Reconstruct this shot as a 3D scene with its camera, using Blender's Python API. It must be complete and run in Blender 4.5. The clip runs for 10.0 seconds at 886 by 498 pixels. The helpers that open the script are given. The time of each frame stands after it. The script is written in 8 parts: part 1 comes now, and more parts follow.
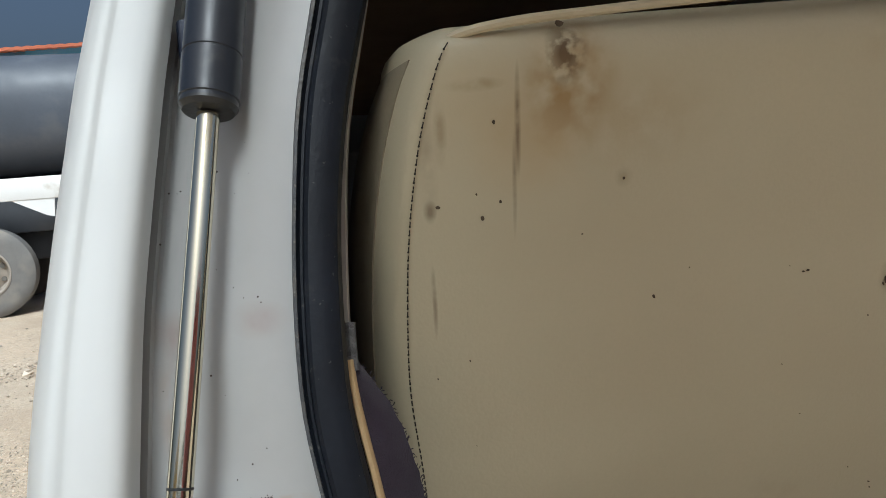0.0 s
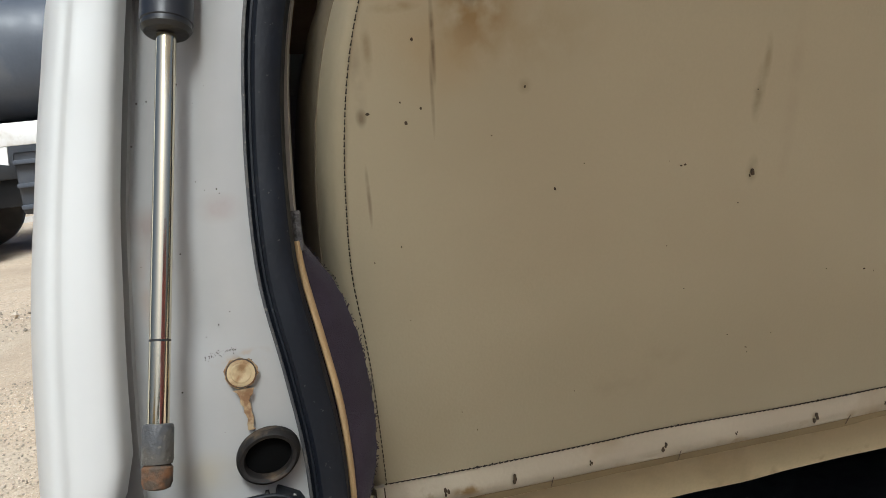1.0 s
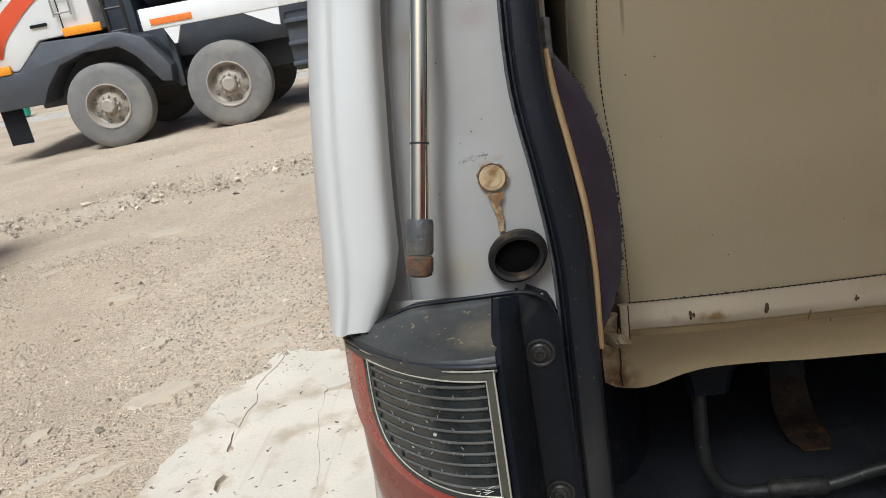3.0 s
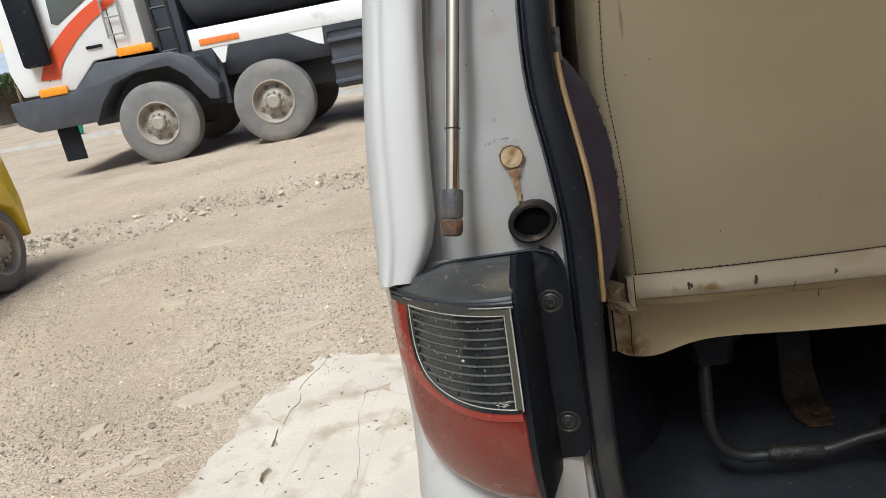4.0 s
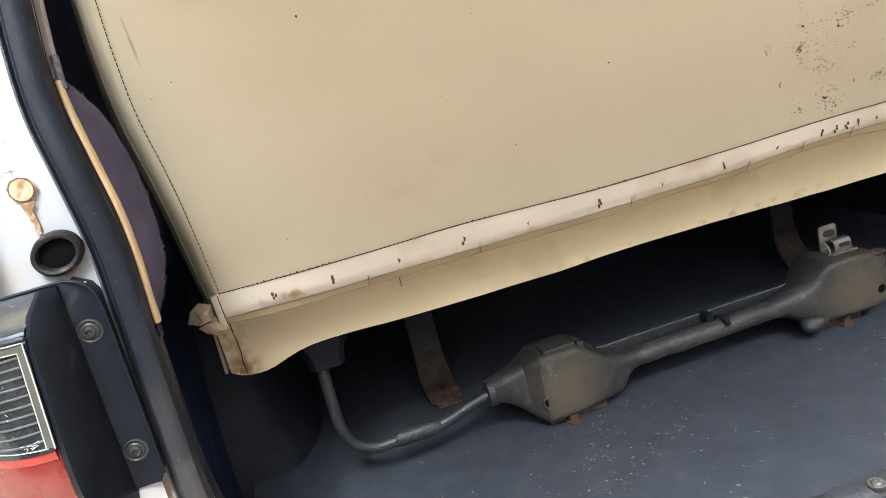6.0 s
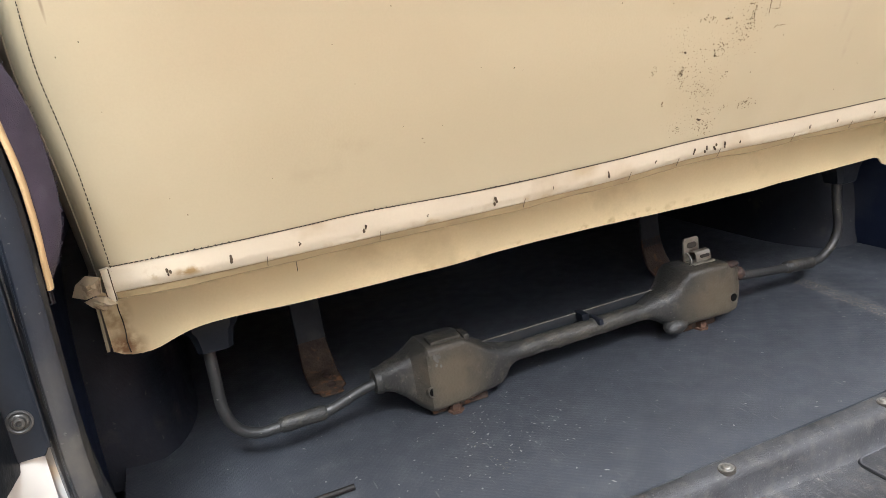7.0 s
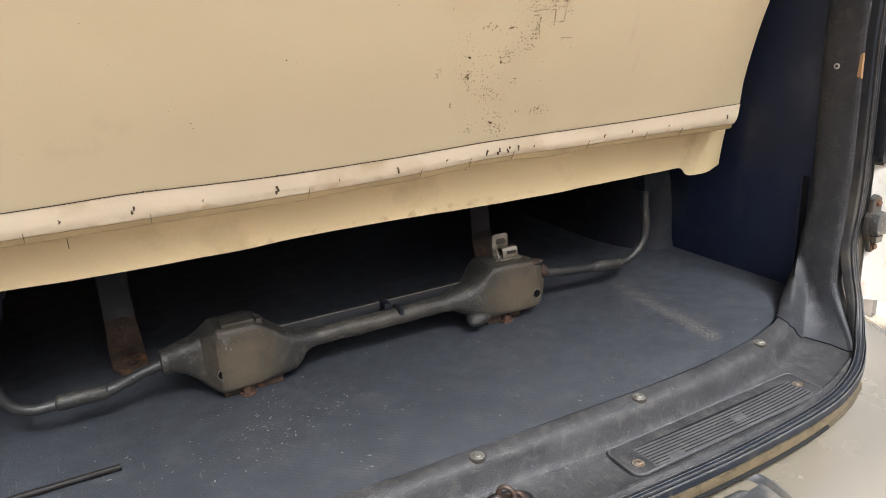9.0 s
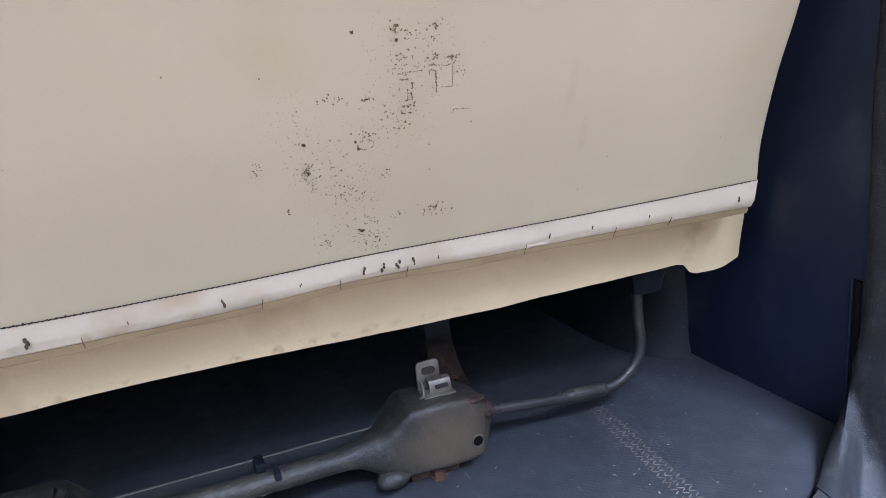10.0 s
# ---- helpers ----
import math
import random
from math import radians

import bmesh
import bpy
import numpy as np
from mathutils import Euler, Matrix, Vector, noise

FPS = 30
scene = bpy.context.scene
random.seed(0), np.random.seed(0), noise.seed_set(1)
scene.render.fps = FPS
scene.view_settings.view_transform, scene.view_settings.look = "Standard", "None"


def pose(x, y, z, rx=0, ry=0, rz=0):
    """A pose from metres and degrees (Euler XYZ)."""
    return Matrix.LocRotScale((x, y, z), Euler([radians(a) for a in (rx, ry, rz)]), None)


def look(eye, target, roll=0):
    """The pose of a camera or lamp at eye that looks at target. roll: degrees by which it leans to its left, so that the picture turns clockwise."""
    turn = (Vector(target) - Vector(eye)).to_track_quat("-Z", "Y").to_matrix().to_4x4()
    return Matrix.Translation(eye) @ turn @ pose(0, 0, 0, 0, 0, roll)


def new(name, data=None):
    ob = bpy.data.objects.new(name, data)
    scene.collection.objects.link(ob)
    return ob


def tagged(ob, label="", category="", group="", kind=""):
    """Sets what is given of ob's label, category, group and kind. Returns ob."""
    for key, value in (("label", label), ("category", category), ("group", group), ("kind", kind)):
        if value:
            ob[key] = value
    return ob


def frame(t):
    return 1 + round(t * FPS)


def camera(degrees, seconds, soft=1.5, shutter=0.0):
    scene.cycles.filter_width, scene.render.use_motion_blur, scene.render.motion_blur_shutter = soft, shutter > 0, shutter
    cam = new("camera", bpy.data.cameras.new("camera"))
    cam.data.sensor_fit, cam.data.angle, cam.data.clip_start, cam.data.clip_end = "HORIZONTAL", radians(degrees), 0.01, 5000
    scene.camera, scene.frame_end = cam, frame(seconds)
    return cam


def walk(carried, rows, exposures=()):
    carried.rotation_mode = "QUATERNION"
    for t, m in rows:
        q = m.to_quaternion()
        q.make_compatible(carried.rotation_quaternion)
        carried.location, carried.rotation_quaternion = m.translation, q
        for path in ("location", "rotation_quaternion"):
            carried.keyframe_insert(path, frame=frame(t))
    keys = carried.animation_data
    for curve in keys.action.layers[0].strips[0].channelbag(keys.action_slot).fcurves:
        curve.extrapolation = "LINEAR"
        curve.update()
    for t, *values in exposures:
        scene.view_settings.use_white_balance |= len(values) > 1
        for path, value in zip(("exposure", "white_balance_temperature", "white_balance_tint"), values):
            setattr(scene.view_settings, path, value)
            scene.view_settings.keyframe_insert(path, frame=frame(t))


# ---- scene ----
cam = camera(61.2, 10.0, 0.8)
# the van stands nose-down by a few degrees; its own axes: x across, y forward, z up
VAN = Matrix.Translation((0.66, 0.3, 0)) @ pose(0, 0, 0, -4.7) @ Matrix.Translation((-0.66, -0.3, 0))
PATH = [
    (0, (0.027, 0.012, 1.28), (0.365, 1.983, 1.229), -5.7),
    (0.5, (0.026, -0.022, 1.273), (0.474, 1.92, 1.106), -6.4),
    (1, (0.032, -0.07, 1.253), (0.439, 1.876, 1.039), -7.1),
    (1.5, (0.033, -0.061, 1.236), (0.394, 1.882, 0.932), -7.0),
    (2, (0.022, -0.031, 1.231), (0.348, 1.897, 0.813), -7.4),
    (2.5, (0.006, -0.016, 1.227), (0.042, 1.918, 0.718), -9.6),
    (3, (0.026, -0.079, 1.229), (-0.256, 1.836, 0.726), -9.9),
    (4.3, (0.0523, -0.1916, 1.2166), (-0.3235, 1.7267, 0.7937), -10.06),
    (4.5, (0.0626, -0.1873, 1.2176), (-0.2781, 1.7383, 0.7978), -10.08),
    (5, (0.0833, -0.1747, 1.1992), (-0.0668, 1.7706, 0.7597), -11.51),
    (5.5, (0.1252, -0.1855, 1.1948), (0.2174, 1.7659, 0.7664), -14.12),
    (6, (0.1718, -0.2157, 1.1717), (0.522, 1.6924, 0.6854), -14.16),
    (6.2, (0.1721, -0.2137, 1.1555), (0.6561, 1.6456, 0.5997), -12.28),
    (7.3, (0.0993, -0.2296, 1.1731), (0.7888, 1.5664, 0.6264), -8.14),
    (7.5, (0.0702, -0.227, 1.1721), (0.7709, 1.5561, 0.5979), -8.01),
    (8, (0.0194, -0.2354, 1.1642), (0.749, 1.5054, 0.5031), -7.38),
    (8.2, (0.0468, -0.2368, 1.1701), (0.7933, 1.4865, 0.4824), -6.0),
    (8.5, (0.1144, -0.2654, 1.1677), (0.9139, 1.4318, 0.4749), -4.97),
    (8.7, (0.188, -0.298, 1.179), (1.012, 1.396, 0.507), -3.6),
    (8.9, (0.24, -0.301, 1.188), (1.093, 1.378, 0.515), -3.3),
    (9, (0.27, -0.308, 1.172), (1.131, 1.389, 0.554), -3.4),
    (9.2, (0.333, -0.281, 1.166), (1.206, 1.438, 0.634), -4.8),
    (9.5, (0.458, -0.2, 1.193), (1.333, 1.535, 0.717), -6.7),
    (10, (0.597, -0.124, 1.175), (1.276, 1.686, 0.662), -5.7),
]
EXPOSURES = [
    (0.0, -0.1, 5500, 1), (1.0, -0.05, 5700, 3), (1.5, -0.08, 5700, 4), (2.0, 0.0, 5700, 3), (2.5, -0.15, 5600, 4), (3.0, -0.25, 5650, 4), (4.5, -0.15, 5700, 4), (5.0, 0.05, 5750, 4), (5.5, 0.6, 5850, 6), (6.0, 1.40, 5400, 6), (6.2, 1.55, 5500, 6), (7.5, 1.6, 5700, 7), (8.6, 1.55, 5700, 7), (9.0, 1.4, 5850, 7), (9.5, 1.08, 5300, 9), (10.0, 1.26, 4690, 13),
]
walk(cam, [(t, VAN @ look(eye, target, roll)) for t, eye, target, roll in PATH], EXPOSURES)

# ---- world and light ----
world = bpy.data.worlds.new("sky")
scene.world = world
world.use_nodes = True
wn = world.node_tree.nodes
sky = wn.new("ShaderNodeTexSky")
sky.sky_type, sky.sun_disc = "NISHITA", False
sky.sun_elevation, sky.sun_rotation = radians(58), radians(184)
sky.air_density, sky.dust_density = 0.8, 10.0
world.node_tree.links.new(sky.outputs["Color"], wn["Background"].inputs["Color"])
wn["Background"].inputs["Strength"].default_value = 0.092
sun = new("sun", bpy.data.lights.new("sun", "SUN"))
sun.data.energy, sun.data.angle, sun.data.color = 4.5, radians(24), (1.0, 0.965, 0.92)
# hazy and high, behind the van and a little to its left
sun.matrix_world = look((-30 * math.cos(radians(58)) * math.sin(radians(4)), -30 * math.cos(radians(58)) * math.cos(radians(4)), 30 * math.sin(radians(58))), (0, 0, 0))


# ---- materials ----
def material(name, color, rough=0.5, metal=0.0, vary=0.12, scale=9.0, fine=160.0, bump=0.15, dirt=None, dirt_at=0.62, dirt_scale=5.0, coat=0.0, sheen=0.0, spec=0.5, speck=None, streak=None):
    """A surface with large blotches, fine grain, relief and, where asked, patches of dirt."""
    m = bpy.data.materials.new(name)
    m.use_nodes = True
    n, l = m.node_tree.nodes, m.node_tree.links
    b = n["Principled BSDF"]
    co = n.new("ShaderNodeTexCoord")

    def tex(s, detail=4.0):
        t = n.new("ShaderNodeTexNoise")
        t.inputs["Scale"].default_value, t.inputs["Detail"].default_value = s, detail
        l.new(co.outputs["Object"], t.inputs["Vector"])
        return t.outputs["Fac"]

    def ramp(src, lo, hi, a=0.0, z=1.0):
        r = n.new("ShaderNodeMapRange")
        for key, value in (("From Min", lo), ("From Max", hi), ("To Min", a), ("To Max", z)):
            r.inputs[key].default_value = value
        l.new(src, r.inputs["Value"])
        return r.outputs["Result"]

    def mix(fac, a, c):
        x = n.new("ShaderNodeMix")
        x.data_type = "RGBA"
        l.new(fac, x.inputs["Factor"])
        for sock, value in ((x.inputs["A"], a), (x.inputs["B"], c)):
            if isinstance(value, tuple):
                sock.default_value = (*value, 1)
            else:
                l.new(value, sock)
        return x.outputs["Result"]

    dark = tuple(c * (1 - vary) for c in color)
    light = tuple(min(1, c * (1 + vary)) for c in color)
    out = mix(ramp(tex(scale), 0.3, 0.7), dark, light)
    grain = tex(fine, 2.0)
    out = mix(ramp(grain, 0.35, 0.75, 0.0, 0.35), out, tuple(c * (1 - 1.6 * vary) for c in color))
    if dirt:
        out = mix(ramp(tex(dirt_scale, 8.0), dirt_at, dirt_at + 0.14, 0.0, 0.85), out, dirt)
    if speck:
        out = mix(ramp(tex(speck[2], 2.0), speck[1], speck[1] + 0.05, 0.0, speck[3]), out, speck[0])
    if streak:
        # fine scratches, drawn out along two directions
        for turn in (0.6, 2.3):
            mp = n.new("ShaderNodeMapping")
            mp.inputs["Rotation"].default_value = (0, 0, turn)
            mp.inputs["Scale"].default_value = (streak[2], streak[2] / 14, streak[2])
            l.new(co.outputs["Object"], mp.inputs["Vector"])
            t = n.new("ShaderNodeTexNoise")
            t.inputs["Scale"].default_value, t.inputs["Detail"].default_value = 1.0, 2.0
            l.new(mp.outputs["Vector"], t.inputs["Vector"])
            out = mix(ramp(t.outputs["Fac"], streak[1], streak[1] + 0.04, 0.0, streak[3]), out, streak[0])
    l.new(out, b.inputs["Base Color"])
    l.new(ramp(tex(scale * 3), 0.3, 0.7, max(0.02, rough - 0.07), min(1, rough + 0.09)), b.inputs["Roughness"])
    b.inputs["Metallic"].default_value = metal
    b.inputs["Coat Weight"].default_value = coat
    b.inputs["Specular IOR Level"].default_value = spec
    b.inputs["Sheen Weight"].default_value = sheen
    if bump:
        u = n.new("ShaderNodeBump")
        u.inputs["Strength"].default_value, u.inputs["Distance"].default_value = bump, 0.002
        l.new(grain, u.inputs["Height"])
        l.new(u.outputs["Normal"], b.inputs["Normal"])
    return m


WHITE = material("white_paint", (0.545, 0.542, 0.525), 0.5, spec=0.25, vary=0.02, scale=6, fine=60, bump=0.0)
# grimy lower white, base also darkened for the shaded right side
WHITE_LOW = material("grimy_shaded_white", (0.47, 0.455, 0.42), 0.38, vary=0.06, scale=14, fine=90, bump=0.04, coat=0.2, dirt=(0.32, 0.25, 0.17), dirt_at=0.58, dirt_scale=22)
# inner pillar white: a darker base than WHITE, with dirt patches
WHITE_IN = material("darker_white_paint", (0.395, 0.390, 0.375), 0.36, vary=0.04, scale=12, fine=90, bump=0.03, coat=0.2, dirt=(0.33, 0.285, 0.235), dirt_at=0.64, dirt_scale=11)
SILVER = material("silver_bumper_paint", (0.25, 0.218, 0.165), 0.25, 0.55, vary=0.03, scale=3, fine=30, bump=0.0, coat=0.5)
VINYL = material("cream_vinyl", (0.53, 0.45, 0.300), 0.48, vary=0.05, scale=5, fine=420, bump=0.10, dirt=(0.44, 0.37, 0.26), dirt_at=0.60, dirt_scale=3.5)
VINYL_BAND = material("pale_vinyl_band", (0.62, 0.55, 0.42), 0.48, vary=0.05, scale=9, fine=300, bump=0.12, dirt=(0.46, 0.37, 0.23), dirt_at=0.58, dirt_scale=12)
VINYL_SKIRT = material("yellowed_vinyl", (0.645, 0.530, 0.310), 0.48, vary=0.07, scale=7, fine=350, bump=0.12, dirt=(0.40, 0.30, 0.16), dirt_at=0.62, dirt_scale=6)
# grimy cream vinyl, darkened to carry the shade on the seat's side
VINYL_SIDE = material("grimy_shaded_vinyl", (0.30, 0.252, 0.17), 0.5, vary=0.1, scale=7, fine=350, bump=0.12, dirt=(0.18, 0.15, 0.105), dirt_at=0.5, dirt_scale=9)
BLACK_RUBBER = material("black_rubber", (0.0085, 0.0108, 0.0165), 0.52, spec=0.3, vary=0.25, scale=25, fine=240, bump=0.15, dirt=(0.050, 0.048, 0.044), dirt_at=0.63, dirt_scale=60, speck=((0.085, 0.082, 0.076), 0.70, 260, 0.7))
BLACK_PLASTIC = material("black_plastic", (0.008, 0.010, 0.014), 0.5, spec=0.2, vary=0.2, scale=20, fine=300, bump=0.12, dirt=(0.09, 0.085, 0.075), dirt_at=0.64, dirt_scale=16)
DUSTY_PLASTIC = material("dusty_black_plastic", (0.046, 0.047, 0.046), 0.48, vary=0.25, scale=25, fine=260, bump=0.2, dirt=(0.125, 0.108, 0.080), dirt_at=0.48, dirt_scale=24, speck=((0.26, 0.20, 0.12), 0.665, 240, 0.8))
GREY_PLASTIC = material("worn_grey_plastic", (0.060, 0.062, 0.066), 0.5, vary=0.3, scale=22, fine=320, bump=0.45, dirt=(0.10, 0.092, 0.078), dirt_at=0.48, dirt_scale=60, speck=((0.17, 0.155, 0.13), 0.66, 420, 0.8), streak=((0.16, 0.15, 0.13), 0.69, 260, 0.6))
TRIM_BLUE = material("blue_grey_trim", (0.0095, 0.0155, 0.039), 0.5, vary=0.15, scale=8, fine=330, bump=0.2, dirt=(0.034, 0.039, 0.056), dirt_at=0.60, dirt_scale=9)
HARNESS = material("grey_brown_cover", (0.022, 0.0215, 0.0190), 0.55, vary=0.25, scale=30, fine=280, bump=0.45, dirt=(0.058, 0.051, 0.039), dirt_at=0.53, dirt_scale=60, speck=((0.15, 0.14, 0.12), 0.70, 300, 0.6), streak=((0.11, 0.10, 0.085), 0.70, 220, 0.5))
STEEL_DARK = material("dark_painted_steel", (0.030, 0.030, 0.030), 0.42, 0.2, vary=0.2, scale=24, bump=0.15, dirt=(0.14, 0.09, 0.05), dirt_at=0.62, dirt_scale=18)
RUST = material("rust", (0.11, 0.055, 0.03), 0.85, 0.1, vary=0.35, scale=60, fine=300, bump=0.5, dirt=(0.07, 0.035, 0.02), dirt_at=0.52, dirt_scale=60)
CHROME = material("polished_rod", (0.74, 0.68, 0.53), 0.09, 1.0, vary=0.03, scale=10, fine=200, bump=0.01)
CHROME_TRIM = material("pale_lamp_trim", (0.50, 0.48, 0.41), 0.35, 0.2, vary=0.2, scale=40, bump=0.02)
SCREW = material("zinc_screw", (0.135, 0.128, 0.112), 0.55, 0.3, vary=0.2, scale=90, bump=0.1, dirt=(0.10, 0.082, 0.065), dirt_at=0.55, dirt_scale=80)
CYLINDER = material("strut_cylinder_paint", (0.020, 0.023, 0.031), 0.38, vary=0.15, scale=20, bump=0.05, dirt=(0.09, 0.08, 0.07), dirt_at=0.66, dirt_scale=24)
FABRIC = material("purple_grey_cloth", (0.022, 0.0135, 0.0235), 0.95, vary=0.22, scale=35, fine=1300, bump=0.5, sheen=0.1, dirt=(0.036, 0.027, 0.035), dirt_at=0.6, dirt_scale=40)
PIPING = material("cream_edge_strip", (0.55, 0.38, 0.19), 0.6, vary=0.12, scale=30, bump=0.1)
THREAD = material("dark_thread", (0.03, 0.024, 0.018), 0.9, bump=0)
STAIN = material("dried_rust_stain", (0.42, 0.315, 0.18), 0.7, vary=0.3, scale=120, fine=500, bump=0.3, dirt=(0.19, 0.09, 0.035), dirt_at=0.47, dirt_scale=150)
SEALANT = material("tan_sealant_plug", (0.55, 0.43, 0.25), 0.6, vary=0.2, scale=80, fine=300, bump=0.3, dirt=(0.26, 0.14, 0.055), dirt_at=0.54, dirt_scale=110)
HEADLINER = material("tan_headliner", (0.28, 0.21, 0.14), 0.9, vary=0.1, scale=10, fine=500, bump=0.3)
# dusty tyre grey, lightened further for the haze over the truck
TYRE = material("dusty_tyre", (0.165, 0.160, 0.152), 0.9, vary=0.12, scale=5, fine=90, bump=0.3, dirt=(0.22, 0.205, 0.18), dirt_at=0.5, dirt_scale=3)
RIM = material("dusty_rim", (0.33, 0.295, 0.25), 0.6, 0.1, vary=0.12, scale=8, bump=0.15, dirt=(0.33, 0.27, 0.2), dirt_at=0.56, dirt_scale=6)
TRUCK_WHITE = material("truck_white", (0.75, 0.75, 0.74), 0.35, vary=0.04, scale=2, fine=40, bump=0.02, coat=0.3, dirt=(0.45, 0.40, 0.33), dirt_at=0.64, dirt_scale=3)
TRUCK_RED = material("truck_orange_red", (0.62, 0.085, 0.03), 0.4, vary=0.06, scale=3, bump=0.02)
# tank colour raised to carry the haze in front of it
TANK = material("dark_tank_paint", (0.068, 0.078, 0.098), 0.5, vary=0.15, scale=2, fine=30, bump=0.05, dirt=(0.10, 0.105, 0.115), dirt_at=0.58, dirt_scale=2)
AMBER = material("amber_lens", (0.80, 0.30, 0.02), 0.25, vary=0.1, scale=30, bump=0.05)
YELLOW = material("taxi_yellow_paint", (0.78, 0.55, 0.03), 0.3, vary=0.04, scale=3, fine=40, bump=0.02, coat=0.4)
BLUE_DOOR = material("blue_gate_paint", (0.012, 0.055, 0.42), 0.5, vary=0.12, scale=1.5, fine=30, bump=0.08)
BLUE_WALL = material("pale_blue_wall", (0.10, 0.30, 0.50), 0.8, vary=0.08, scale=0.8, fine=20, bump=0.1, dirt=(0.2, 0.28, 0.34), dirt_at=0.6, dirt_scale=0.7)
GATE_POST = material("grey_green_gate_frame", (0.20, 0.30, 0.42), 0.6, vary=0.1, scale=3, bump=0.05)
CREAM_WALL = material("cream_plaster", (0.72, 0.55, 0.30), 0.85, vary=0.08, scale=0.9, fine=25, bump=0.15, dirt=(0.45, 0.34, 0.2), dirt_at=0.62, dirt_scale=1.1)
ROOF_RED = material("red_roof_sheet", (0.50, 0.15, 0.08), 0.6, vary=0.12, scale=1, bump=0.05)
TIMBER = material("weathered_timber", (0.24, 0.18, 0.12), 0.85, vary=0.2, scale=4, fine=60, bump=0.3)
POST_GREY = material("concrete_post", (0.42, 0.40, 0.37), 0.85, vary=0.12, scale=3, fine=60, bump=0.2)
LEAF = material("leaf_green", (0.07, 0.11, 0.035), 0.6, vary=0.35, scale=3, fine=20, bump=0)
BARK = material("bark", (0.16, 0.12, 0.08), 0.9, vary=0.25, scale=6, fine=40, bump=0.4)
TIN = material("tin_sheet", (0.50, 0.56, 0.62), 0.5, 0.3, vary=0.12, scale=1, bump=0.05)
PINK = material("faded_pink_paint", (0.52, 0.20, 0.22), 0.8, vary=0.12, scale=1, bump=0.05)
GREEN_PLASTIC = material("green_plastic", (0.03, 0.38, 0.26), 0.4, bump=0)


def glass(name, color, rough=0.05, weight=0.9):
    m = bpy.data.materials.new(name)
    m.use_nodes = True
    b = m.node_tree.nodes["Principled BSDF"]
    b.inputs["Base Color"].default_value = (*color, 1)
    b.inputs["Roughness"].default_value, b.inputs["Transmission Weight"].default_value, b.inputs["IOR"].default_value = rough, weight, 1.45
    return m


WINDOW = glass("window_glass", (0.28, 0.27, 0.25), 0.02, 0.8)
RED_LENS = material("red_lamp_plastic", (0.150, 0.022, 0.015), 0.22, vary=0.08, scale=18, fine=180, bump=0.05, coat=0.5, dirt=(0.150, 0.040, 0.030), dirt_at=0.55, dirt_scale=110)


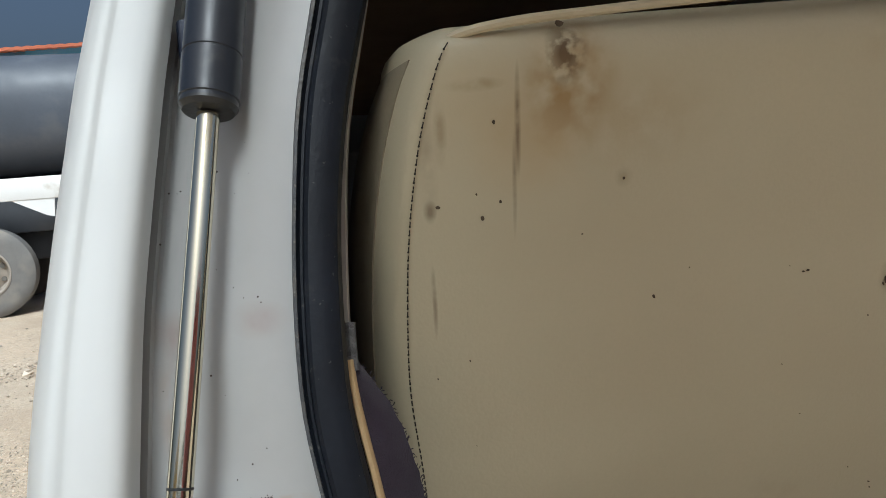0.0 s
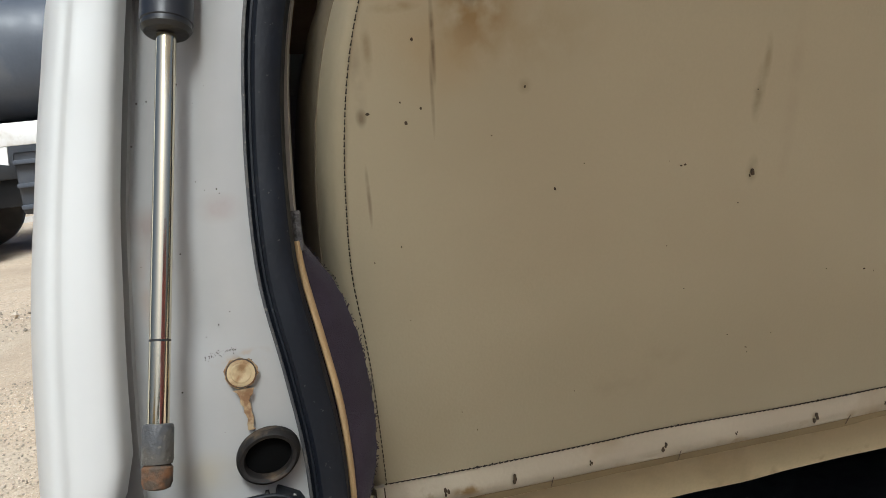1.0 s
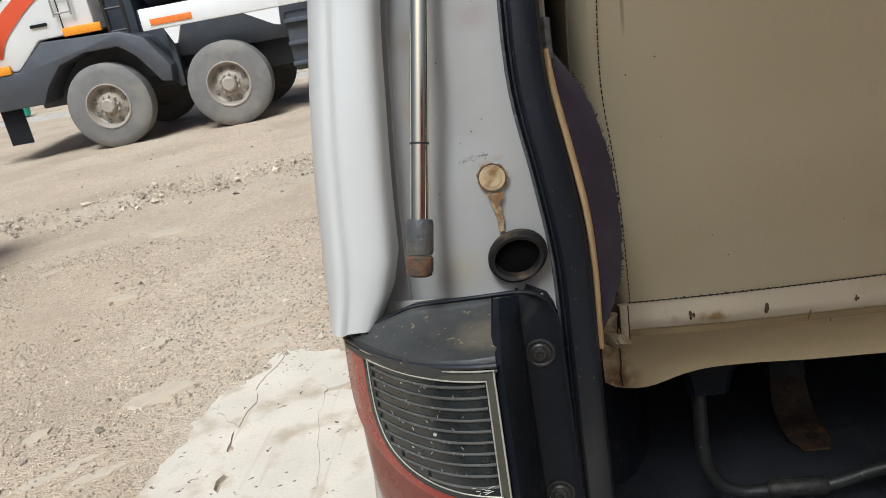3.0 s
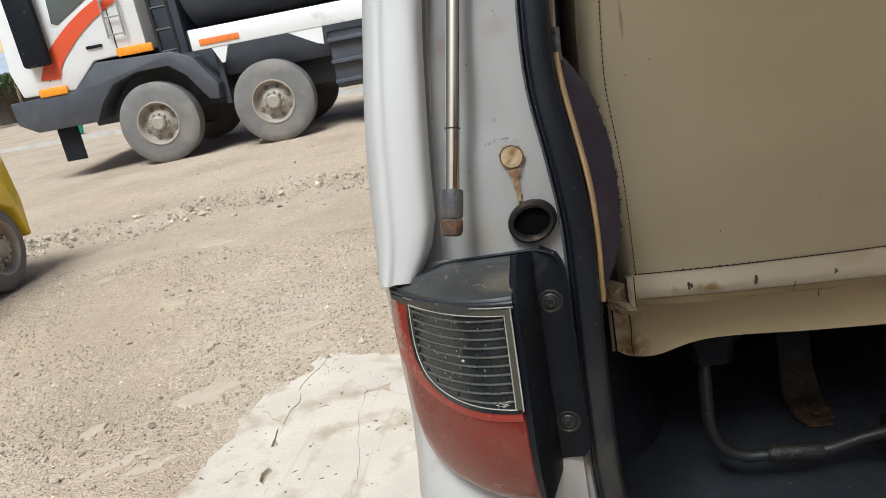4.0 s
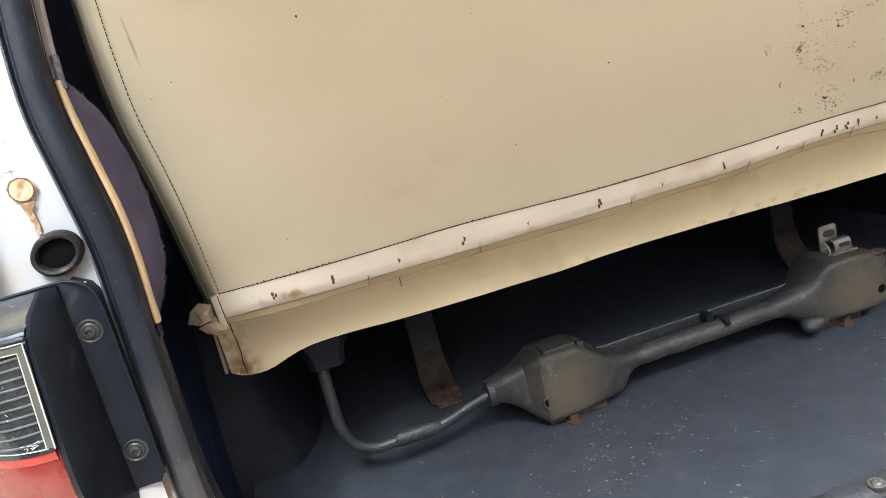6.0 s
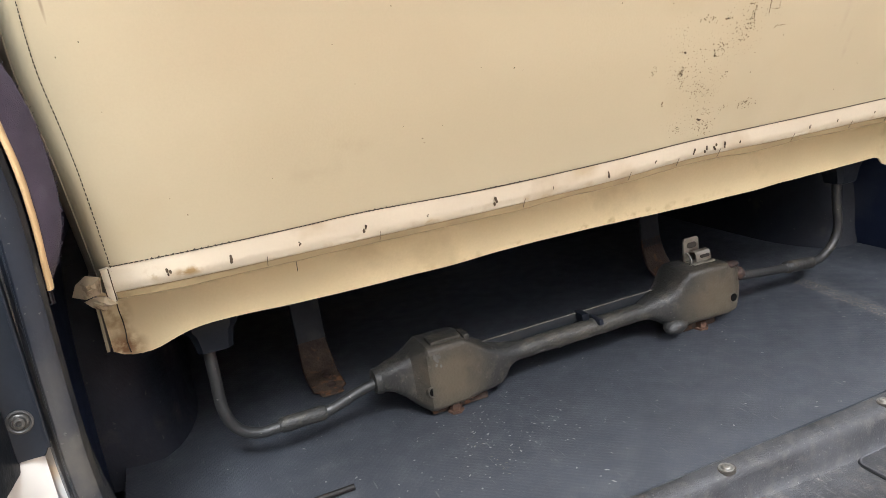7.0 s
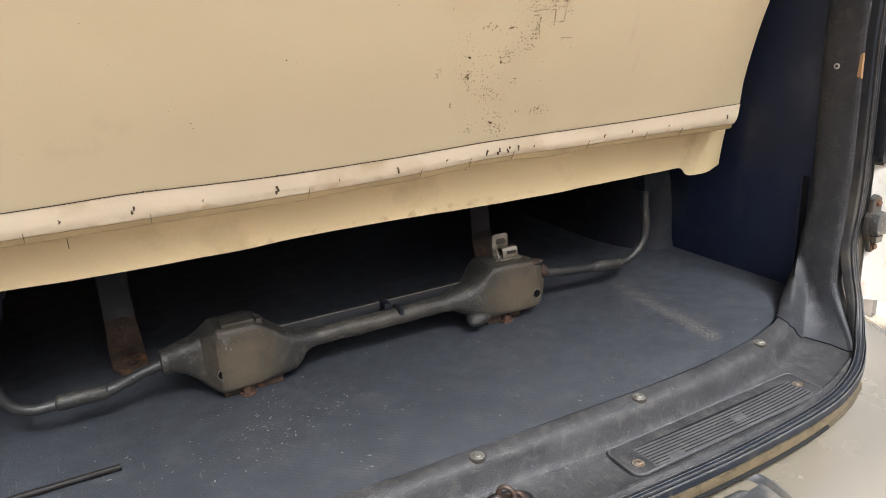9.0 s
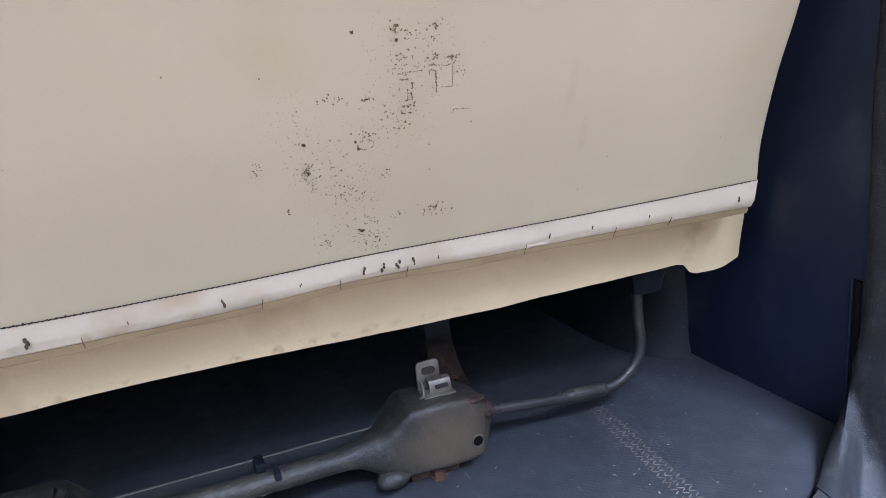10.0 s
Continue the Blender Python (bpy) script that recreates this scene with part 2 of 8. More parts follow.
def ground_material():
    """Tan dirt: smooth dusty stretches between beds of fine grey gravel."""
    m = material("dirt_and_gravel", (0.47, 0.372, 0.268), 0.95, vary=0.20, scale=0.9, fine=34, bump=0.0, dirt=(0.50, 0.42, 0.32), dirt_at=0.5, dirt_scale=1.1, speck=((0.28, 0.235, 0.18), 0.64, 60, 0.6))
    n, l = m.node_tree.nodes, m.node_tree.links
    b = n["Principled BSDF"]
    co = n.new("ShaderNodeTexCoord")
    color = b.inputs["Base Color"].links[0].from_socket
    bed = n.new("ShaderNodeTexNoise")
    bed.inputs["Scale"].default_value, bed.inputs["Detail"].default_value = 0.9, 6
    l.new(co.outputs["Object"], bed.inputs["Vector"])
    where = n.new("ShaderNodeMapRange")
    where.inputs["From Min"].default_value, where.inputs["From Max"].default_value = 0.36, 0.56
    where.inputs["To Min"].default_value = 0.25
    l.new(bed.outputs["Fac"], where.inputs["Value"])
    heights = []
    for size, dark, light in ((42, (0.20, 0.160, 0.118), (0.62, 0.53, 0.42)), (110, (0.23, 0.185, 0.135), (0.58, 0.49, 0.38))):
        v = n.new("ShaderNodeTexVoronoi")
        v.inputs["Scale"].default_value = size
        l.new(co.outputs["Object"], v.inputs["Vector"])
        sep = n.new("ShaderNodeSeparateColor")
        l.new(v.outputs["Color"], sep.inputs["Color"])
        tone = n.new("ShaderNodeMix")
        tone.data_type = "RGBA"
        l.new(sep.outputs["Green"], tone.inputs["Factor"])
        tone.inputs["A"].default_value, tone.inputs["B"].default_value = (*dark, 1), (*light, 1)
        pick = n.new("ShaderNodeMapRange")
        pick.inputs["From Min"].default_value, pick.inputs["From Max"].default_value = 0.60, 0.66
        l.new(sep.outputs["Red"], pick.inputs["Value"])
        fac = n.new("ShaderNodeMath")
        fac.operation = "MULTIPLY"
        l.new(pick.outputs["Result"], fac.inputs[0])
        l.new(where.outputs["Result"], fac.inputs[1])
        weak = n.new("ShaderNodeMath")
        weak.operation = "MULTIPLY"
        l.new(fac.outputs[0], weak.inputs[0])
        weak.inputs[1].default_value = 0.42
        mx = n.new("ShaderNodeMix")
        mx.data_type = "RGBA"
        l.new(weak.outputs[0], mx.inputs["Factor"])
        l.new(color, mx.inputs["A"])
        l.new(tone.outputs["Result"], mx.inputs["B"])
        color = mx.outputs["Result"]
        heights.append(v.outputs["Distance"])
    l.new(color, b.inputs["Base Color"])
    k = n.new("ShaderNodeTexNoise")
    k.inputs["Scale"].default_value, k.inputs["Detail"].default_value = 9.0, 12
    l.new(co.outputs["Object"], k.inputs["Vector"])
    height = k.outputs["Fac"]
    for h in heights:
        sub = n.new("ShaderNodeMath")
        sub.operation = "SUBTRACT"
        l.new(height, sub.inputs[0])
        l.new(h, sub.inputs[1])
        height = sub.outputs[0]
    u = n.new("ShaderNodeBump")
    u.inputs["Strength"].default_value, u.inputs["Distance"].default_value = 0.42, 0.025
    l.new(height, u.inputs["Height"])
    l.new(u.outputs["Normal"], b.inputs["Normal"])
    return m


DIRT = ground_material()
CONCRETE = material("broken_pale_concrete", (0.56, 0.50, 0.42), 0.9, vary=0.10, scale=4, fine=90, bump=0.8, dirt=(0.37, 0.30, 0.215), dirt_at=0.52, dirt_scale=6, speck=((0.10, 0.085, 0.07), 0.695, 40, 0.95), streak=((0.44, 0.37, 0.29), 0.67, 18, 0.5))
FRAGMENT = material("dusty_concrete_bits", (0.47, 0.395, 0.305), 0.9, vary=0.12, scale=9, fine=90, bump=0.6, dirt=(0.45, 0.37, 0.27), dirt_at=0.5, dirt_scale=9)


def blot(m, base, spots):
    """Stains on a material: (x, y, z, width, depth, height, grain, low, high, colour, strength, detail), in the thing's axes from base."""
    n, l = m.node_tree.nodes, m.node_tree.links
    b = n["Principled BSDF"]
    co = n.new("ShaderNodeTexCoord")
    color = b.inputs["Base Color"].links[0].from_socket
    for x, y, z, rx, ry, rz, grain, lo, hi, tint, strength, detail in spots:
        mp = n.new("ShaderNodeMapping")
        mp.inputs["Location"].default_value = tuple(-(p - o) / r for p, o, r in zip((x, y, z), base, (rx, ry, rz)))
        mp.inputs["Scale"].default_value = (1 / rx, 1 / ry, 1 / rz)
        l.new(co.outputs["Object"], mp.inputs["Vector"])
        g = n.new("ShaderNodeVectorMath")
        g.operation = "LENGTH"
        l.new(mp.outputs["Vector"], g.inputs[0])
        r = n.new("ShaderNodeMapRange")
        r.inputs["From Min"].default_value, r.inputs["From Max"].default_value = 1.0, 0.25
        l.new(g.outputs["Value"], r.inputs["Value"])
        t = n.new("ShaderNodeTexNoise")
        t.inputs["Scale"].default_value, t.inputs["Detail"].default_value = grain, detail
        l.new(co.outputs["Object"], t.inputs["Vector"])
        q = n.new("ShaderNodeMapRange")
        q.inputs["From Min"].default_value, q.inputs["From Max"].default_value = lo, hi
        l.new(t.outputs["Fac"], q.inputs["Value"])
        k = n.new("ShaderNodeMath")
        k.operation = "MULTIPLY"
        l.new(r.outputs["Result"], k.inputs[0])
        l.new(q.outputs["Result"], k.inputs[1])
        f = n.new("ShaderNodeMath")
        f.operation, f.use_clamp = "MULTIPLY", True
        l.new(k.outputs[0], f.inputs[0])
        f.inputs[1].default_value = strength
        mx = n.new("ShaderNodeMix")
        mx.data_type = "RGBA"
        l.new(f.outputs[0], mx.inputs["Factor"])
        l.new(color, mx.inputs["A"])
        mx.inputs["B"].default_value = (*tint, 1)
        color = mx.outputs["Result"]
    l.new(color, b.inputs["Base Color"])
    return m


def varied(m, spread):
    """Each loose piece of the mesh a little lighter or darker than the next."""
    n, l = m.node_tree.nodes, m.node_tree.links
    b = n["Principled BSDF"]
    g = n.new("ShaderNodeNewGeometry")
    h = n.new("ShaderNodeHueSaturation")
    r = n.new("ShaderNodeMapRange")
    r.inputs["To Min"].default_value, r.inputs["To Max"].default_value = 1 - spread, 1 + spread
    l.new(g.outputs["Random Per Island"], r.inputs["Value"])
    l.new(r.outputs["Result"], h.inputs["Value"])
    l.new(b.inputs["Base Color"].links[0].from_socket, h.inputs["Color"])
    l.new(h.outputs["Color"], b.inputs["Base Color"])
    return m


STONE = material("pale_stones", (0.44, 0.375, 0.295), 0.95, vary=0.2, scale=6, fine=60, bump=0.4)
varied(STONE, 0.45)

# ---- building helpers ----
BASE = {}


def thing(name, base, label, category, group="", where=VAN, kind=""):
    """An empty at the thing's base; its parts are given in the axes of `where`."""
    ob = new(name)
    ob.empty_display_size = 0.05
    ob.matrix_world = where @ Matrix.Translation(base)
    BASE[ob] = Vector(base)
    return tagged(ob, label, category, group, kind)


def mesh_from(bm, name, mat, sharp=38):
    bmesh.ops.recalc_face_normals(bm, faces=bm.faces)
    me = bpy.data.meshes.new(name)
    bm.to_mesh(me)
    bm.free()
    me.polygons.foreach_set("use_smooth", [True] * len(me.polygons))
    me.set_sharp_from_angle(angle=radians(sharp))
    me.materials.append(mat)
    return me


def part(name, bm, mat, parent, label="", sharp=38):
    base = BASE[parent]
    bmesh.ops.translate(bm, verts=bm.verts, vec=-base)
    ob = new(name, mesh_from(bm, name, mat, sharp))
    ob.parent = parent
    BASE[ob] = base
    return tagged(ob, label)


def solo(name, bm, mat, base, label, category, kind="", where=VAN, group="", sharp=38):
    """A thing that is one mesh."""
    bmesh.ops.translate(bm, verts=bm.verts, vec=-Vector(base))
    ob = new(name, mesh_from(bm, name, mat, sharp))
    ob.matrix_world = where @ Matrix.Translation(base)
    BASE[ob] = Vector(base)
    return tagged(ob, label, category, group, kind)


def box(bm, lo, hi, bevel=0.0, m=None, segs=2):
    lo, hi = Vector(lo), Vector(hi)
    mat4 = Matrix.Translation((lo + hi) / 2) @ Matrix.Diagonal((*(hi - lo), 1))
    r = bmesh.ops.create_cube(bm, size=1, matrix=mat4)
    vs = r["verts"]
    if bevel:
        es = list({e for v in vs for e in v.link_edges})
        out = bmesh.ops.bevel(bm, geom=es, offset=bevel, segments=segs, affect="EDGES", profile=0.5)
        vs = list({v for f in out["faces"] for v in f.verts} | {v for v in vs if v.is_valid})
    if m:
        bmesh.ops.transform(bm, matrix=m, verts=vs)
    return bm


def spline(pts, n=8):
    """Points on a smooth curve through pts."""
    p = np.array(pts, float)
    p = np.vstack([2 * p[0] - p[1], p, 2 * p[-1] - p[-2]])
    out = []
    for i in range(1, len(p) - 2):
        for k in range(n):
            t = k / n
            out.append(0.5 * (2 * p[i] + (p[i + 1] - p[i - 1]) * t + (2 * p[i - 1] - 5 * p[i] + 4 * p[i + 1] - p[i + 2]) * t * t + (3 * p[i] - p[i - 1] - 3 * p[i + 1] + p[i + 2]) * t ** 3))
    out.append(p[-2])
    return [Vector(q) for q in out]


def curve(*pairs):
    """A smooth function through (where, value) pairs."""
    pairs = sorted(pairs)
    s = spline([(a, b, 0) for a, b in pairs], 6)
    xs, ys = [q.x for q in s], [q.y for q in s]
    return lambda v: float(np.interp(v, xs, ys))


def loft(bm, rings, closed=True, caps=False):
    rows = [[bm.verts.new(p) for p in r] for r in rings]
    for a, b in zip(rows, rows[1:]):
        k = len(a)
        for i in range(k if closed else k - 1):
            j = (i + 1) % k
            bm.faces.new((a[i], a[j], b[j], b[i]))
    if caps:
        bm.faces.new(rows[0])
        bm.faces.new(rows[-1])
    return bm


def sweep(bm, pts, normals, profile, caps=True, scale=None):
    """Carries a profile of (sideways, outward) pairs along pts."""
    rings = []
    for i, p in enumerate(pts):
        t = (pts[min(i + 1, len(pts) - 1)] - pts[max(i - 1, 0)]).normalized()
        nn = Vector(normals[i])
        nn = (nn - t * nn.dot(t)).normalized()
        b = t.cross(nn)
        k = scale[i] if scale else 1.0
        rings.append([p + b * u * k + nn * v for u, v in profile])
    return loft(bm, rings, True, caps)


def tube(bm, pts, r, segs=12, caps=True):
    rad = r if callable(r) else (lambda i: r)
    pts = [Vector(p) for p in pts]
    t0 = (pts[1] - pts[0]).normalized()
    nn = t0.orthogonal().normalized()
    rings = []
    for i, p in enumerate(pts):
        t = (pts[min(i + 1, len(pts) - 1)] - pts[max(i - 1, 0)]).normalized()
        nn = (nn - t * nn.dot(t)).normalized()
        b = t.cross(nn)
        rings.append([p + (nn * math.cos(a) + b * math.sin(a)) * rad(i) for a in (2 * math.pi * k / segs for k in range(segs))])
    return loft(bm, rings, True, caps)


def lathe(bm, p0, axis, prof, segs=28):
    """Turns (along, radius) pairs about the axis through p0."""
    axis = Vector(axis).normalized()
    a = axis.orthogonal().normalized()
    b = axis.cross(a)
    p0 = Vector(p0)
    return loft(bm, [[p0 + axis * h + (a * math.cos(q) + b * math.sin(q)) * r for q in (2 * math.pi * k / segs for k in range(segs))] for h, r in prof], True, True)


def solid(bm, thick):
    bmesh.ops.recalc_face_normals(bm, faces=bm.faces)
    bmesh.ops.solidify(bm, geom=bm.faces[:], thickness=thick)
    return bm


def prism(bm, outline, y0, y1, bevel=0.0):
    """A plate whose outline lies in x and z, from y0 to y1."""
    vs = [bm.verts.new((x, y0, z)) for x, z in outline]
    f = bm.faces.new(vs)
    r = bmesh.ops.extrude_face_region(bm, geom=[f])
    mv = [v for v in r["geom"] if isinstance(v, bmesh.types.BMVert)]
    bmesh.ops.translate(bm, verts=mv, vec=(0, y1 - y0, 0))
    if bevel:
        bmesh.ops.bevel(bm, geom=bm.edges[:], offset=bevel, segments=2, affect="EDGES", profile=0.5)
    return bm


def rounded(x0, x1, z0, z1, r, n=5, corners=(1, 1, 1, 1)):
    """A rectangle's outline with round corners (bottom left, bottom right, top right, top left)."""
    out = []
    for (cx, cz, a0), on in zip(((x0 + r, z0 + r, 180), (x1 - r, z0 + r, 270), (x1 - r, z1 - r, 0), (x0 + r, z1 - r, 90)), corners):
        if on:
            out += [(cx + r * math.cos(radians(a0 + 90 * k / n)), cz + r * math.sin(radians(a0 + 90 * k / n))) for k in range(n + 1)]
        else:
            out.append((cx + (r if a0 in (270, 0) else -r), cz + (r if a0 in (0, 90) else -r)))
    return out


def screw_head(bm, p, axis, r=0.006):
    lathe(bm, p, axis, [(-0.002, r * 1.0), (0.001, r), (0.0024, r * 0.8), (0.0028, r * 0.45), (0.0012, r * 0.4)], 16)
    return bm


BM = bmesh.new

# ---- the van ----
MID = 0.667          # the van's middle plane
FLOOR = 0.697
rub = curve((0.70, 0.038), (0.77, 0.035), (0.82, 0.030), (0.88, 0.0228), (0.98, 0.0232), (1.04, 0.0245), (1.08, 0.0256), (1.12, 0.0244), (1.163, 0.019), (1.205, 0.014), (1.25, 0.015), (1.327, 0.023), (1.39, 0.038), (1.6, 0.095), (1.9, 0.20))
groove = curve((0.60, -0.070), (1.00, -0.072), (1.0735, -0.0722), (1.15, -0.0698), (1.20, -0.0667), (1.25, -0.0639), (1.30, -0.0589), (1.35, -0.0530), (1.40, -0.0465), (1.6, -0.015), (1.9, 0.055))
outer = curve((0.60, -0.116), (0.90, -0.118), (1.0735, -0.1205), (1.10, -0.1210), (1.15, -0.1192), (1.20, -0.1163), (1.25, -0.1118), (1.30, -0.1065), (1.35, -0.1000), (1.40, -0.0930), (1.6, -0.055), (1.9, 0.03))
# the rear of the body leans forward towards the roof, the outer panel more than the door frame
lip_y = curve((1.05, 0.345), (1.0735, 0.348), (1.11, 0.354), (1.15, 0.363), (1.20, 0.376), (1.25, 0.394), (1.30, 0.413), (1.35, 0.432), (1.6, 0.53), (1.95, 0.66))
side_y = curve((1.05, 0.374), (1.0735, 0.378), (1.10, 0.385), (1.15, 0.395), (1.20, 0.410), (1.25, 0.427), (1.30, 0.443), (1.35, 0.460), (1.6, 0.55), (1.95, 0.68))
lean = curve((0.5, 0.0), (1.0, 0.0), (1.12, 0.0), (1.16, 0.002), (1.20, 0.0075), (1.25, 0.0155), (1.30, 0.024), (1.40, 0.041), (1.95, 0.135))
van = thing("van", (MID, 2.2, 0.0), "white passenger van with its tailgate raised and worn cargo bay", "van")


seat_base = (MID - 0.02, 0.85, FLOOR)
blot(VINYL_BAND, seat_base, (
    (0.150, 0.515, 0.986, 0.020, 0.06, 0.008, 90, 0.38, 0.60, (0.30, 0.19, 0.07), 0.95, 3),
    (0.118, 0.515, 0.990, 0.012, 0.06, 0.010, 90, 0.45, 0.62, (0.34, 0.24, 0.11), 0.8, 3),
    (0.055, 0.53, 0.985, 0.030, 0.08, 0.022, 110, 0.46, 0.60, (0.22, 0.14, 0.07), 0.9, 4),
    (0.45, 0.515, 0.978, 0.30, 0.06, 0.006, 60, 0.52, 0.66, (0.40, 0.29, 0.14), 0.7, 4),
    (0.95, 0.515, 0.978, 0.30, 0.06, 0.006, 60, 0.52, 0.66, (0.40, 0.29, 0.14), 0.7, 4)))
blot(VINYL_SKIRT, seat_base, (
    (0.072, 0.58, 0.905, 0.026, 0.08, 0.024, 80, 0.36, 0.56, (0.20, 0.105, 0.04), 1.0, 4),
    (0.070, 0.58, 0.950, 0.020, 0.08, 0.050, 60, 0.42, 0.60, (0.27, 0.17, 0.07), 0.9, 4),
    (0.35, 0.58, 0.975, 0.25, 0.08, 0.012, 50, 0.50, 0.66, (0.42, 0.30, 0.14), 0.7, 4),
    (0.62, 0.58, 0.905, 0.30, 0.08, 0.008, 60, 0.54, 0.66, (0.38, 0.27, 0.13), 0.7, 4),
    (0.95, 0.58, 0.975, 0.25, 0.08, 0.012, 50, 0.50, 0.66, (0.42, 0.30, 0.14), 0.6, 4),
    (1.19, 0.58, 0.93, 0.05, 0.08, 0.05, 40, 0.46, 0.66, (0.40, 0.30, 0.16), 0.6, 4)))
blot(BLACK_RUBBER, (MID, 2.2, 0.0), (
    (0.045, 0.355, 0.80, 0.09, 0.12, 0.24, 34, 0.25, 0.62, (0.050, 0.046, 0.040), 1.1, 6),
    (2 * MID - 0.045, 0.355, 0.80, 0.09, 0.12, 0.24, 34, 0.25, 0.62, (0.050, 0.046, 0.040), 1.1, 6)))
blot(HARNESS, seat_base, (
    (0.432, 0.60, 0.752, 0.062, 0.05, 0.062, 26, 0.22, 0.50, (0.085, 0.068, 0.043), 1.1, 5),
    (0.850, 0.60, 0.752, 0.075, 0.05, 0.062, 26, 0.22, 0.52, (0.085, 0.068, 0.043), 1.1, 5),
    (0.640, 0.60, 0.750, 0.120, 0.05, 0.030, 30, 0.30, 0.62, (0.058, 0.051, 0.038), 0.9, 5)))
blot(WHITE_IN, (MID, 2.2, 0.0), (
    (-0.048, 0.37, 1.240, 0.017, 0.4, 0.014, 40, 0.20, 0.5, (0.33, 0.275, 0.245), 0.8, 3),
    (-0.052, 0.37, 1.205, 0.010, 0.4, 0.035, 40, 0.25, 0.6, (0.36, 0.27, 0.20), 0.6, 3),
    (-0.002, 0.36, 1.246, 0.016, 0.4, 0.010, 40, 0.20, 0.5, (0.34, 0.29, 0.265), 0.8, 3),
    (-0.030, 0.36, 1.098, 0.030, 0.05, 0.016, 35, 0.3, 0.7, (0.40, 0.34, 0.22), 0.6, 3),
    (0.012, 0.35, 0.900, 0.020, 0.05, 0.020, 45, 0.3, 0.6, (0.42, 0.27, 0.10), 0.8, 4),
    (0.015, 0.35, 0.840, 0.020, 0.05, 0.045, 45, 0.35, 0.7, (0.34, 0.20, 0.09), 0.7, 4),
    (0.002, 0.36, 1.160, 0.024, 0.05, 0.006, 120, 0.45, 0.65, (0.38, 0.25, 0.12), 0.7, 4)))


def flip(side):
    return (lambda p: Vector(p)) if side < 0 else (lambda p: Vector((2 * MID - p[0], p[1], p[2])))


def body_side(side):
    s = flip(side)
    zs = [0.62 + i * 0.01 for i in range(131)]
    # the inner face of the rear pillar, behind the strut
    bm = BM()
    rings = []
    for z in zs:
        g, r = groove(z), rub(z)
        dent = 0.004 * math.exp(-((z - 1.19) / 0.03) ** 2)
        step = 0.0042 * min(1.0, max(0.0, (1.168 - z) / 0.010))
        face = ((r + 0.016, 0.40, 0), (r + 0.0155, 0.374, 0), (r + 0.010, 0.362, 0), (r - 0.012, 0.361, 0.02), ((r + g) / 2 + 0.014, 0.362 - step, 0.15), ((r + g) / 2 + 0.004, 0.3635 - step + dent, 0.32), (g + 0.034, 0.3645 - 0.5 * step + dent, 0.48), (g + 0.026, 0.367 + dent, 0.65), (g + 0.018, 0.3735 + dent, 0.85), (g + 0.011, 0.3810 + 0.6 * dent, 1), (g + 0.0065, 0.3850, 1.05), (g + 0.0040, 0.3855, 1.05), (g + 0.0028, 0.3820, 1.05), (g - 0.012, 0.3825, 1.05))
        more = max(0.0, lip_y(max(z, 1.0735)) - 0.348 - lean(z))
        rings.append([s((x, y + lean(z) + k * more, z)) for x, y, k in face])
    loft(bm, rings, False)
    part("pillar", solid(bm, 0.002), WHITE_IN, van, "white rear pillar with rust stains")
    # the outer quarter panel above the lamp, with its lip, ridge and turn to the side
    bm = BM()
    rings = []
    for z in [1.0735 + i * 0.0206 for i in range(44)]:
        g, o = groove(z), outer(z)
        cut = 0.016 * max(0.0, 1 - (z - 1.0735) / 0.030)
        g -= cut
        w, yl, yo = g - o, lip_y(z), side_y(z)
        rings.append([s(p) for p in ((g + 0.0004, yl + 0.020, z), (g + 0.0003, yl + 0.002, z), (g - 0.0012, yl - 0.0030, z), (g - 0.0030, yl - 0.0050, z), (o + w * 0.88, yl - 0.0062, z), (o + w * 0.74, yl - 0.0070, z), (o + w * 0.60, yl - 0.0073, z), (o + w * 0.53, yl - 0.0072, z), (o + w * 0.49, yl - 0.0080, z), (o + w * 0.46, yl - 0.0090, z), (o + w * 0.43, yl - 0.0096, z), (o + w * 0.40, yl - 0.0093, z), (o + w * 0.37, yl - 0.0082, z), (o + w * 0.33, yl - 0.0061, z), (o + w * 0.29, yl - 0.0036, z), (o + w * 0.24, yl - 0.0002, z), (o + w * 0.18, yl + 0.0060, z), (o + w * 0.08, yl + 0.0190, z), (o, yo, z), (o - 0.004, yo + 0.016, z), (o - 0.011, yo + 0.06, z), (o - 0.020, yo + 0.16, z), (o - 0.024, 1.0, z))])
    loft(bm, rings, False)
    part("quarter_panel", solid(bm, 0.002), WHITE, van)
    # below the lamp's top the panel runs behind the lamp and down to the bumper
    bm = BM()
    rings = []
    for z in [0.706 + i * 0.0187 for i in range(21)]:
        o = outer(z)
        yy = 0.315 + 0.05 * max(0.0, min(1.0, (z - 0.90) / 0.05))
        rings.append([s(p) for p in ((0.018, 0.352, z), (0.008, 0.345, z), (-0.010, max(yy, 0.325) - 0.004, z), (-0.05, yy, z), (-0.085, yy + 0.008, z), (o + 0.010, yy + 0.022, z), (o, yy + 0.04, z), (o - 0.012, 0.42, z), (o - 0.028, 0.52, z), (o - 0.038, 0.7, z), (o - 0.042, 1.0, z))])
    loft(bm, rings, False)
    part("lower_panel", solid(bm, 0.002), WHITE_LOW, van, "grimy white lower panel, darkened for shade")
    # the long side of the body with a window opening
    x0, x1 = -0.165, -0.115
    bm = BM()
    for lo, hi in (((x0, 0.98, 0.35), (x1, 4.2, 1.30)), ((x0, 0.98, 1.30), (x1, 1.15, 1.72)), ((x0, 3.5, 1.30), (x1, 4.2, 1.72)), ((x0, 0.98, 1.72), (x1, 4.2, 1.92))):
        a, b = s(lo), s(hi)
